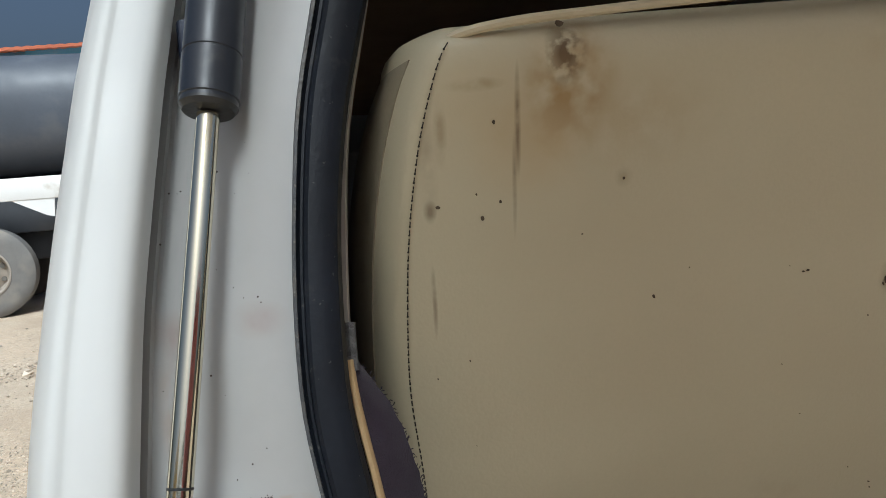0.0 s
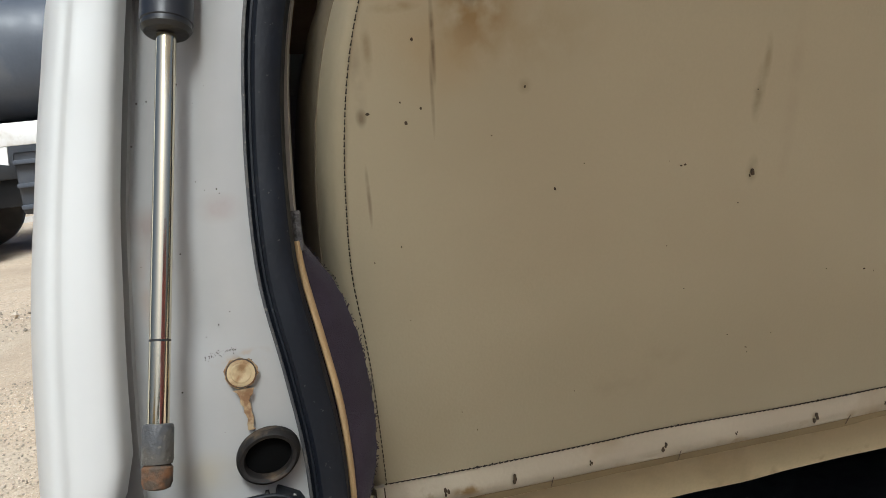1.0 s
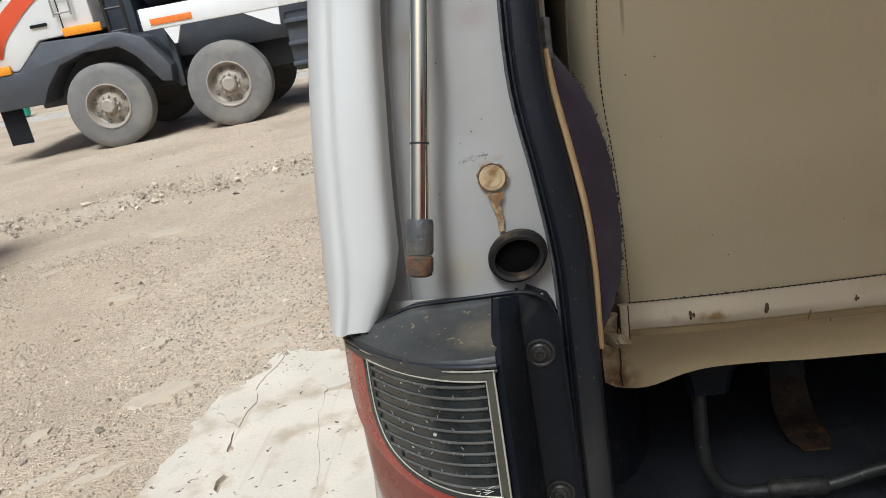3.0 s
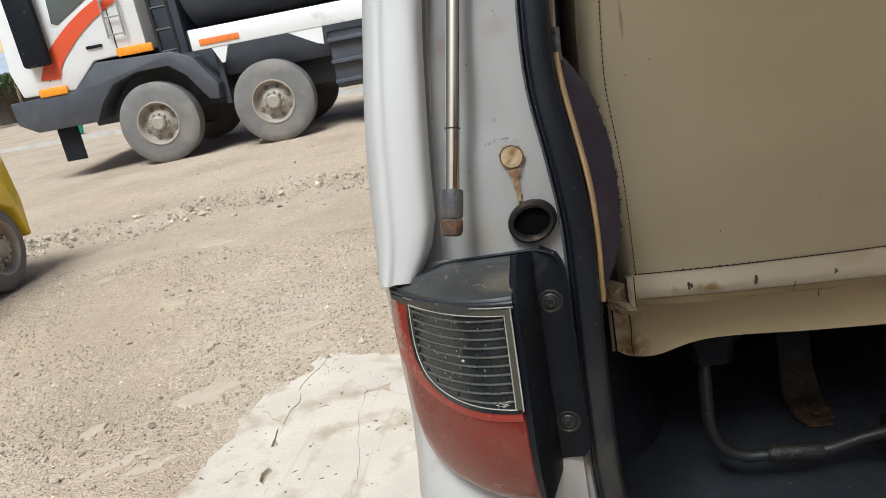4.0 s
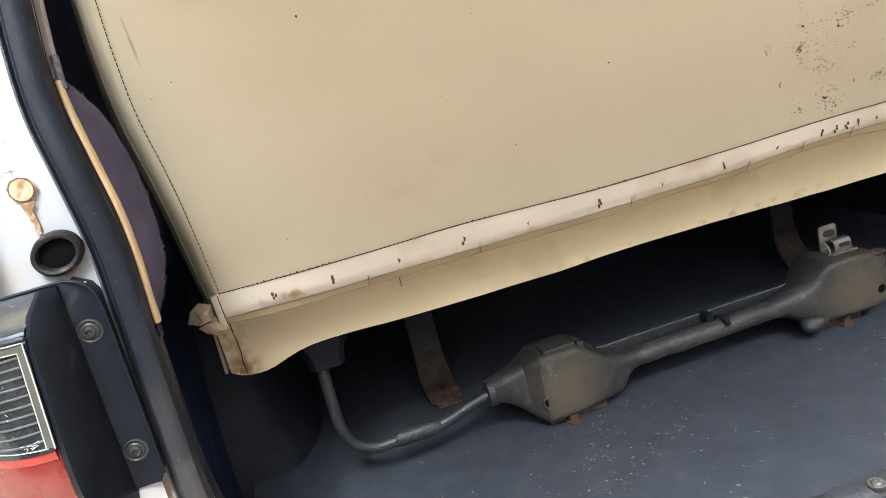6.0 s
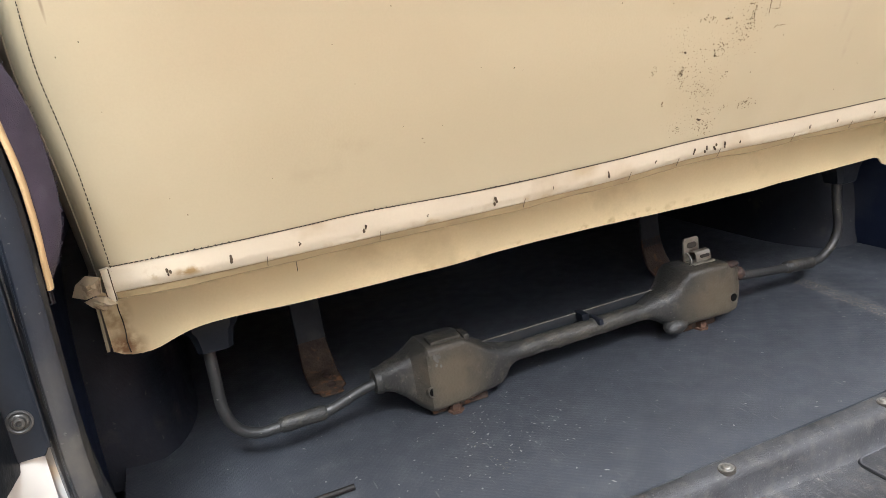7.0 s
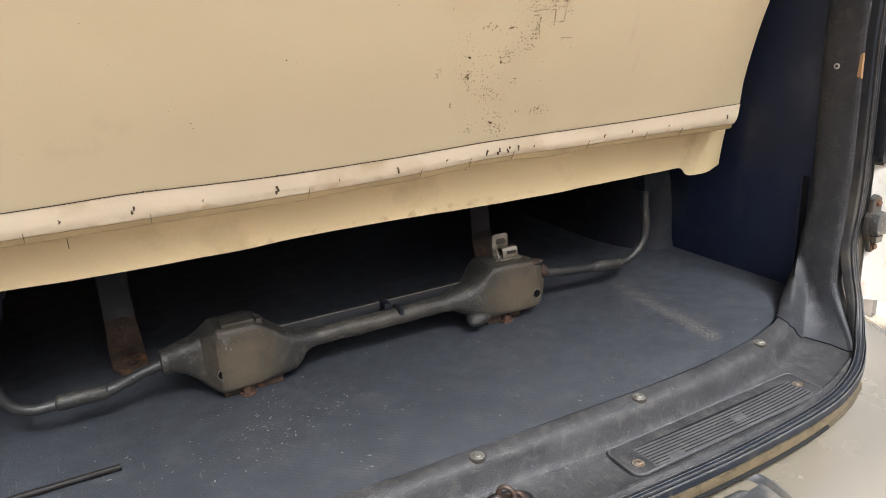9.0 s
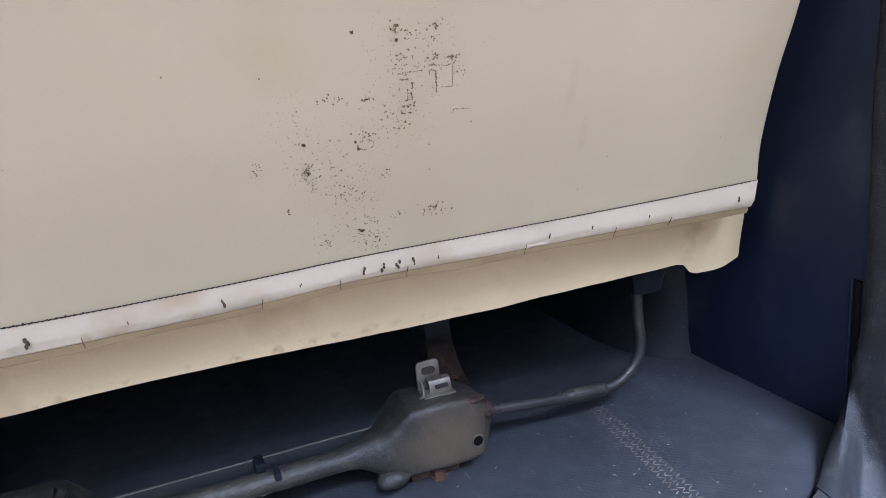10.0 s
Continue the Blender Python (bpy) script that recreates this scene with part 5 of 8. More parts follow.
def shell():
    """Floor pan, roof, nose and the raised tailgate."""
    bm = BM()
    box(bm, (-0.02, 0.36, 0.42), (2 * MID + 0.02, 4.2, FLOOR - 0.045))
    box(bm, (0.02, 0.47, FLOOR - 0.045), (2 * MID - 0.02, 2.2, FLOOR - 0.006))
    box(bm, (0.30, 0.345, FLOOR - 0.040), (2 * MID - 0.30, 0.47, FLOOR - 0.008))
    part("floor_pan", bm, STEEL_DARK, van)
    bm = BM()
    rings = []
    for k in range(25):
        u = -1 + 2 * k / 24
        x = MID + 0.79 * u
        z = 1.94 - 0.10 * abs(u) ** 4
        rings.append([(x, 0.46, z), (x, 1.2, z + 0.03), (x, 2.4, z + 0.04), (x, 3.4, z), (x, 4.2, z - 0.15)])
    loft(bm, rings, False)
    part("roof", solid(bm, 0.03), WHITE, van, "white roof skin")
    bm = BM()
    box(bm, (0.02, 0.50, 1.865), (2 * MID - 0.02, 4.0, 1.88))
    part("headliner", bm, HEADLINER, van, "tan cloth headliner")
    bm = BM()
    box(bm, (-0.16, 4.2, 0.35), (2 * MID + 0.16, 4.26, 1.92))
    box(bm, (-0.14, 4.26, 0.35), (2 * MID + 0.14, 4.75, 1.05), 0.08)
    part("nose", bm, WHITE, van)
    bm = BM()
    rings = []
    for k in range(15):
        u = -1 + 2 * k / 14
        x = MID + 0.70 * u
        rings.append([(x, 0.44, 1.90), (x, 0.20, 1.99), (x, -0.20, 2.06), (x, -0.62, 2.10)])
    loft(bm, rings, False)
    part("tailgate", solid(bm, 0.05), WHITE, van, "white tailgate, raised")
    for side in (-1, 1):
        for y in (1.35, 3.45):
            s = flip(side)
            bm = BM()
            p = s((-0.12, y, 0.31))
            lathe(bm, p, (-side * -1, 0, 0), [(-0.09, 0.17), (-0.09, 0.27), (-0.07, 0.305), (0.07, 0.305), (0.09, 0.27), (0.09, 0.17)], 36)
            w = part("wheel", bm, TYRE, van)
            bm = BM()
            lathe(bm, p, (1, 0, 0), [(-0.085, 0.172), (-0.07, 0.15), (-0.07, 0.05), (0.07, 0.05), (0.07, 0.15), (0.085, 0.172)], 28)
            part("rim", bm, RIM, w)


def cloth_panel():
    """The purple cloth over the inner side trim, with its cream edge strip beside the seal."""
    edge = curve((1.018, 0.0440), (1.03, 0.0490), (1.05, 0.0590), (1.075, 0.0680), (1.10, 0.0708), (1.12, 0.0712), (1.15, 0.0690), (1.16, 0.0675), (1.188, 0.0600), (1.206, 0.0505), (1.225, 0.0385))
    bm = BM()
    rings = []
    for k in range(45):
        z = 1.018 + (1.225 - 1.018) * k / 44
        x0 = rub(z) + 0.0225
        x1 = max(edge(z), x0 + 0.002) + 0.0012 * noise.noise((z * 260, 1, 0))
        rings.append([(x0 + (x1 - x0) * u, 0.384 + lean(z) - 0.005 * math.sin(u * 3.1) + 0.003 * u, z) for u in (0, 0.15, 0.3, 0.45, 0.6, 0.75, 0.9, 1)])
    loft(bm, rings, False)
    for v in bm.verts:
        v.co += Vector((0, 0.0012 * noise.noise(v.co * 60), 0))
    cloth = part("cloth_panel", solid(bm, 0.003), FABRIC, van, "frayed purple-grey cloth side trim")
    bm = BM()
    pts = [Vector((rub(z) + 0.0252 + 0.0012 * math.sin((z - 1.03) / 0.2 * math.pi), 0.378 + lean(z), z)) for z in [1.03 + 0.19 * k / 24 for k in range(25)]]
    sweep(bm, pts, [(-0.2, -1, 0)] * len(pts), [(-0.0016, -0.004), (-0.0019, 0.002), (-0.001, 0.0034), (0.001, 0.0034), (0.0019, 0.002), (0.0016, -0.004)])
    part("edge_strip", bm, PIPING, cloth, "cream edge strip")
    rng = random.Random(2)
    bm = BM()
    for k in range(110):
        z = rng.uniform(1.045, 1.215)
        x = edge(z)
        p = Vector((x, 0.3875 + lean(z), z))
        q = p + Vector((rng.uniform(0.0004, 0.0018), rng.uniform(-0.001, 0.001), rng.uniform(-0.0018, 0.0018)))
        tube(bm, [p, p.lerp(q, 0.5) + Vector((0, 0, rng.uniform(-0.001, 0.001))), q], 0.0003, 4)
    part("frayed_fringe", bm, FABRIC, cloth)["kind"] = "stuff"
    # grey pinch strip above the cloth
    bm = BM()
    pts = [Vector((rub(z) + 0.0245, 0.381 + lean(z), z)) for z in [1.222 + 0.7 * k / 30 for k in range(31)]]
    sweep(bm, pts, [(-0.2, -1, 0)] * len(pts), [(-0.002, -0.004), (-0.002, 0.003), (0.002, 0.003), (0.002, -0.004)])
    part("pinch_strip", bm, PALE_STRIP, van, "pale grey pinch strip beside the seal")
    bm = BM()
    pts = [Vector((rub(z) + 0.0262, 0.380 + lean(z), z)) for z in [1.214 + 0.024 * k / 8 for k in range(9)]]
    tube(bm, pts, 0.0034, 8)
    part("frayed_end", bm, FRAYED, cloth, "frayed grey cloth end")


PALE_STRIP = material("pale_strip", (0.34, 0.31, 0.28), 0.5, vary=0.1, scale=20, bump=0.1)
FRAYED = material("frayed_grey_cloth", (0.12, 0.115, 0.115), 0.95, vary=0.4, scale=200, fine=800, bump=0.6)

# ---- the bench seat ----
seat = thing("bench_seat", (MID - 0.02, 0.85, FLOOR), "cream vinyl bench seat with stained backrest and dark folding frame", "seat")
SLOPE = 0.36


def back_y(z):
    return 0.5175 - SLOPE * (z - 0.99)


stitch_x = curve((0.97, 0.082), (1.01, 0.083), (1.09, 0.081), (1.137, 0.078), (1.185, 0.0735), (1.23, 0.074), (1.278, 0.0775), (1.324, 0.085), (1.361, 0.096), (1.376, 0.105), (1.40, 0.125))
right_x = curve((0.97, 1.214), (1.00, 1.212), (1.03, 1.204), (1.06, 1.199), (1.12, 1.195), (1.19, 1.197), (1.28, 1.190), (1.35, 1.178), (1.40, 1.15))


def puff(x, z):
    """How far the padding stands out from its plane."""
    near = min(x - stitch_x(z), right_x(z) - x)
    u = min(1.0, max(0.0, near / 0.12))
    return (0.004 * math.sin(math.pi * min(1.0, max(0.0, (x - 0.08) / 1.12))) + 0.007 * (1 - (1 - u) ** 2)) * math.sin(math.pi * (z - 0.95) / 0.46) * min(1.0, max(0.0, (z - 1.008) / 0.11))


def backrest():
    bm = BM()
    zs = [0.978 + 0.392 * k / 40 for k in range(41)]
    n = 48
    rings = []
    for i, z in enumerate(zs):
        a, b = stitch_x(z), right_x(z)
        y0 = back_y(z)
        ring = []
        for k in range(n + 1):
            u = k / n
            x = a + (b - a) * u
            wob = 0.0022 * noise.noise((x * 5, z * 5, 0)) * min(1, 8 * u, 8 * (1 - u)) + 0.0009 * noise.noise((x * 22, z * 22, 3))
            ring.append((x, y0 - puff(x, z) + wob, z))
        swell = 0.023 + 0.006 * math.sin(math.pi * (z - 0.97) / 0.42)
        roll = [(swell * u, v) for u, v in ((0.12, 0.0009), (0.25, 0.0040), (0.38, 0.0092), (0.51, 0.0162), (0.64, 0.0250), (0.76, 0.0345), (0.87, 0.0440), (0.96, 0.0540))]
        ring += [(b + u, y0 + v, z) for u, v in roll] + [(b + swell + 0.001, y0 + 0.078, z), (b + 0.01, y0 + 0.115, z), (b - 0.05, y0 + 0.125, z)]
        ring += [(a + 0.05, y0 + 0.125, z), (a - 0.01, y0 + 0.115, z), (a - swell - 0.001, y0 + 0.078, z)] + [(a - u, y0 + v, z) for u, v in reversed(roll)]
        rings.append(ring)
    # rounded top
    top = rings[-1]
    c = Vector((MID, back_y(1.40) + 0.065, 0))
    for f, dz in ((0.06, 0.006), (0.16, 0.011), (0.35, 0.015), (0.7, 0.018), (0.96, 0.018)):
        ring = []
        for p in top:
            v = Vector(p)
            edge_y = c.y + (v.y - c.y) * (1 - f)
            crown = 0.012 * math.sin(math.pi * min(1, max(0, (v.x - 0.09) / 1.1)))
            ring.append((MID + (v.x - MID) * (1 - 0.04 * f), edge_y, v.z + dz + crown * min(1, f * 2)))
        rings.append(ring)
    loft(bm, rings, True, True)
    back = part("backrest", bm, SEAT_BACK, seat, "cream vinyl backrest with rust stain, scuffs and ink specks", 60)
    # seam piping along the left side and the top
    bm = BM()
    pts = spline([(0.098, 0.390, 1.3735), (0.110, 0.3845, 1.3775), (0.13, 0.3805, 1.3805), (0.17, 0.3785, 1.3835), (0.30, 0.374, 1.389), (0.6, 0.37, 1.395), (0.9, 0.372, 1.393), (1.12, 0.378, 1.384), (1.18, 0.385, 1.37)], 8)
    tube(bm, pts, 0.0026, 8)
    part("piping", bm, VINYL, back)
    # side panel of duller vinyl, the shade of the roll-off in its colour
    bm = BM()
    zz = [0.985 + 0.3852 * k / 24 for k in range(25)]
    rings = []
    for z in zz:
        a, y0 = stitch_x(z), back_y(z)
        sw = 0.023 + 0.006 * math.sin(math.pi * (z - 0.97) / 0.42)
        us, vs = (0.60, 0.64, 0.76, 0.87, 0.96, 1.04), (0.0220, 0.0248, 0.0343, 0.0438, 0.0538, 0.078)
        rings.append([(a - sw * u - 0.0006, y0 + v - 0.0004, z) for u, v in zip(us, vs)] + [(a - 0.012, y0 + 0.117, z)])
    loft(bm, rings, False)
    part("side_gusset", solid(bm, 0.0015), VINYL_SIDE, back, "dull grimy side gusset, darkened for shade")
    # stitches
    bm = BM()
    zc = [0.993 + 0.381 * k / 84 for k in range(85)]
    for k, z in enumerate(zc[:-1]):
        p = Vector((stitch_x(z) + 0.0005, back_y(z) - 0.0009, z))
        q = Vector((stitch_x(z + 0.0028) + 0.0005, back_y(z + 0.0028) - 0.0009, z + 0.0028))
        tube(bm, [p, p.lerp(q, 0.5) + Vector((0, -0.0005, 0)), q], 0.00034 if z > 1.19 else 0.00045, 5)
        if z > 1.19:
            bmesh.ops.create_icosphere(bm, subdivisions=1, radius=0.00068, matrix=Matrix.Translation(p))
    part("stitching", bm, THREAD, back)["kind"] = "stuff"
    # hem band along the bottom edge
    hem_z = curve((0.07, 1.006), (0.16, 1.0035), (0.26, 1.003), (0.33, 1.0035), (0.48, 0.998), (0.64, 0.998), (0.76, 1.0005), (0.9, 0.9995), (1.06, 0.999), (1.215, 1.000))
    hem_b = curve((0.07, 0.981), (0.16, 0.977), (0.26, 0.9755), (0.38, 0.974), (0.48, 0.973), (0.64, 0.974), (0.76, 0.979), (0.9, 0.976), (1.06, 0.974), (1.225, 0.970))
    bm = BM()
    rings = []
    for k in range(261):
        x = 0.0795 + (1.214 - 0.0795) * k / 260
        t, b = hem_z(x) + 0.0022, hem_b(x)
        w = 0.0012 * noise.noise((x * 40, 3, 0)) + 0.0012 * noise.noise((x * 9, 8, 0))
        y = lambda z: back_y(z)
        h = t - b
        tuck = 0.0010 * noise.noise((x * 60, 5, 2))
        rings.append([(x, y(t) + 0.0012, t + 0.0006), (x, y(t) - 0.0008, t), (x, y(t) - 0.0013, t - 0.0012), (x, y(t - 0.18 * h) - 0.0020 + w * 0.5, t - 0.18 * h), (x, y(t - 0.36 * h) - 0.0031 + w, t - 0.36 * h), (x, y(t - 0.56 * h) - 0.0042 + w, t - 0.56 * h), (x, y(t - 0.74 * h) - 0.0050 + w + tuck, t - 0.74 * h), (x, y(b) - 0.0050 + w + tuck, b + 0.0042), (x, y(b) - 0.0040 + tuck, b + 0.0018), (x, y(b) - 0.0022, b + 0.0004), (x, y(b) + 0.002, b), (x, y(b) + 0.012, b + 0.002), (x, y(b) + 0.020, b + 0.004)])
    loft(bm, rings, False)
    hem = part("hem_band", solid(bm, 0.002), VINYL_BAND, back, "pale puffed hem band with small holes")
    bm = BM()
    x = 0.086
    while x < 1.20:
        z = hem_z(x) + 0.0026
        l = 0.0034
        p, q = Vector((x, back_y(z) - 0.0022, z)), Vector((x + l, back_y(hem_z(x + l)) - 0.0022, hem_z(x + l) + 0.0026))
        tube(bm, [p, p.lerp(q, 0.5) + Vector((0, -0.0004, 0)), q], 0.00055, 5)
        x += 0.0046
    rng = random.Random(8)
    for x0, cnt in ((0.12, 12), (0.335, 5), (0.47, 4), (0.50, 5)):
        for k in range(cnt):
            xx = x0 + k * 0.0065
            zz = hem_z(xx) + 0.0034
            bmesh.ops.create_icosphere(bm, subdivisions=1, radius=rng.uniform(0.0007, 0.0012), matrix=Matrix.Translation((xx, back_y(zz) - 0.0028, zz)))
    part("hem_stitching", bm, THREAD, hem)["kind"] = "stuff"
    bm = BM()
    tube(bm, [(x, back_y(hem_z(x) + 0.0026) - 0.0014, hem_z(x) + 0.0026) for x in (0.082 + 1.130 * k / 120 for k in range(121))], 0.0004, 6)
    part("seam_line", bm, NICK, hem)
    bm = BM()
    for x in (0.225, 0.345, 0.52, 0.665, 0.735, 0.80, 0.925, 1.03, 1.10):
        b = hem_b(x)
        lean = 0.004 * noise.noise((x * 40, 2, 2))
        tube(bm, [Vector((x + lean * k / 4 + 0.0006 * noise.noise((k * 2.1, x * 50, 0)), back_y(b + 0.007 - 0.0028 * k) - 0.0058 + 0.0009 * k, b + 0.0060 - 0.0028 * k)) for k in range(5)], 0.00035, 5)
    part("fold_crack", bm, NICK, hem)["kind"] = "stuff"
    # worn holes in the band
    for x, r in ((0.132, 0.0030), (0.190, 0.0034), (0.258, 0.0018), (0.328, 0.0030), (0.400, 0.0012), (0.480, 0.0036), (0.556, 0.0014), (0.632, 0.0030), (0.70, 0.0014), (0.757, 0.0030), (0.776, 0.0034), (0.79, 0.003), (0.806, 0.003), (0.83, 0.0015), (0.95, 0.0018), (1.0, 0.0014), (1.07, 0.0012), (1.19, 0.0024)):
        bm = BM()
        z = (hem_z(x) + hem_b(x)) / 2 - 0.001
        for j in range(3):
            ox, oz, rr = rng.gauss(0, r * 0.4), (j - 1) * r * 0.85, r * rng.uniform(0.4, 0.8)
            ring = [Vector((x + ox + rr * 0.6 * math.cos(q) * (1 + 0.5 * noise.noise((q * 1.7, x * 90, j))), back_y(z + oz) - 0.0064, z + oz + rr * math.sin(q) * (1 + 0.5 * noise.noise((q * 1.7, x * 90, j + 4))))) for q in (2 * math.pi * k / 11 for k in range(11))]
            bm.faces.new([bm.verts.new(p) for p in ring])
        part("worn_hole", solid(bm, 0.0008), NICK, hem)
    bm = BM()
    rings = []
    for k in range(9):
        z = 0.9725 + 0.0355 * k / 8
        w = 0.0007 * noise.noise((z * 160, 3, 1))
        rings.append([(0.0735 + w, back_y(z) - 0.0005, z), (0.0738 + w, back_y(z) - 0.0048, z), (0.0765, back_y(z) - 0.0060 + w, z), (0.0795, back_y(z) - 0.0062, z), (0.0815 + w, back_y(z) - 0.0050, z), (0.0818 + w, back_y(z) - 0.0005, z)])
    loft(bm, rings, True, True)
    tab = part("hem_tab", bm, VINYL_BAND, hem, "stitched end tab of the band")
    bm = BM()
    for x in (0.0742, 0.0812):
        tube(bm, [(x, back_y(z) - 0.0056, z) for z in (0.973, 0.982, 0.991, 1.000, 1.007)], 0.0005, 5)
    part("tab_stitching", bm, NICK, tab)["kind"] = "stuff"
    # fold strip, its dark tan stands for the shadow line under the band
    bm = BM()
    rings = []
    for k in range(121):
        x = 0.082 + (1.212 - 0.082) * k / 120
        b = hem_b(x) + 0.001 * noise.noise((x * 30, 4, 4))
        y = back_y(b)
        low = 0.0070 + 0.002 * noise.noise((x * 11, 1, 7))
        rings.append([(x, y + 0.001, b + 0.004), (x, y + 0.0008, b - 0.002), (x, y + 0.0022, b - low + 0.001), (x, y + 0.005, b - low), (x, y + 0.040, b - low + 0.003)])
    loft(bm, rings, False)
    part("fold_strip", solid(bm, 0.0015), VINYL_FOLD, back, "folded edge under the band, browned for its shadow line")
    # skirt hanging below
    bot = curve((0.060, 0.903), (0.074, 0.895), (0.10, 0.894), (0.14, 0.906), (0.19, 0.9075), (0.285, 0.9035), (0.43, 0.9015), (0.53, 0.904), (0.66, 0.9015), (0.85, 0.8965), (1.05, 0.896), (1.155, 0.8970), (1.172, 0.8955), (1.184, 0.8825), (1.20, 0.8800), (1.232, 0.8800), (1.256, 0.890))
    bm = BM()
    rings = []
    for k in range(131):
        x = 0.060 + (1.256 - 0.060) * k / 130
        b = bot(x)
        t = 0.982
        ring = []
        for j in range(8):
            z = t + (b - t) * j / 7
            y = 0.588 - 0.12 * (z - 0.905) - 0.008 * (1 - j / 7) ** 2 + 0.004 * noise.noise((x * 7, z * 6, 9)) + 0.0025 * noise.noise((x * 19, 0, 9)) * j / 7
            ring.append((x, y, z))
        rings.append(ring)
    loft(bm, rings, False)
    skirt = part("skirt", solid(bm, 0.003), VINYL_SKIRT, seat, "yellowed vinyl skirt with a wavy lower edge")
    bm = BM()
    for x, h in ((0.076, 0.075), (0.196, 0.012), (0.262, 0.030), (0.385, 0.012), (0.56, 0.010), (0.66, 0.012), (0.70, 0.010), (0.76, 0.016), (0.93, 0.010), (1.03, 0.012), (1.08, 0.012), (1.12, 0.010)):
        pts = [Vector((x + 0.0015 * noise.noise((z * 60, x * 9, 0)), 0.588 - 0.12 * (z - 0.905) - 0.008 * ((z - 0.905) / 0.079) ** 2 - 0.0034, z)) for z in [0.972 - h * k / 6 for k in range(7)]]
        tube(bm, pts, 0.0006, 5)
    part("crease_line", bm, THREAD, skirt)["kind"] = "stuff"
    bm = BM()
    rings = []
    for k in range(12):
        y = 0.580 + 0.30 * k / 11
        rings.append([(0.058 + 0.002 * noise.noise((y * 20, z * 20, 0)), y, z) for z in (0.985, 0.96, 0.935, 0.905)])
    loft(bm, rings, False)
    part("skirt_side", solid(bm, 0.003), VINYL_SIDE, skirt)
    # the crumpled corner of the cover
    for pts, name in ((((0.050, 0.532, 0.982), (0.055, 0.527, 0.992), (0.064, 0.519, 0.999), (0.074, 0.512, 0.997), (0.072, 0.513, 0.985), (0.060, 0.523, 0.980)), "upper_fold"), (((0.058, 0.525, 0.978), (0.065, 0.519, 0.981), (0.074, 0.512, 0.982), (0.081, 0.511, 0.975), (0.071, 0.516, 0.970), (0.063, 0.522, 0.973)), "lower_fold")):
        bm = BM()
        loop = [Vector((0.078, 0.512, 0.985)) + (Vector(p) - Vector((0.078, 0.512, 0.985))) * 1.22 for p in pts]
        mid = loop[0].lerp(loop[3], 0.62)
        rings = [loop, [mid + (p - mid) * 0.55 + Vector((0, -0.0035 * (k % 2), 0.0015 * (k % 3))) for k, p in enumerate(loop)], [mid + (p - mid) * 0.15 + Vector((0, -0.005, 0)) for p in loop]]
        loft(bm, rings, True)
        bm.faces.new([bm.verts.new(p) for p in rings[-1]])
        part(name, solid(bm, 0.0015), CORNER_FOLD, back, "crumpled grimy vinyl fold", 12)
    # squab in front, hidden under the cover
    bm = BM()
    box(bm, (0.09, 0.66, 0.93), (1.20, 1.16, 1.06), 0.03)
    part("squab", bm, VINYL, seat)
    bm = BM()
    box(bm, (0.09, 0.61, 0.905), (1.20, 1.14, 0.93))
    part("base_board", bm, STEEL_DARK, seat)


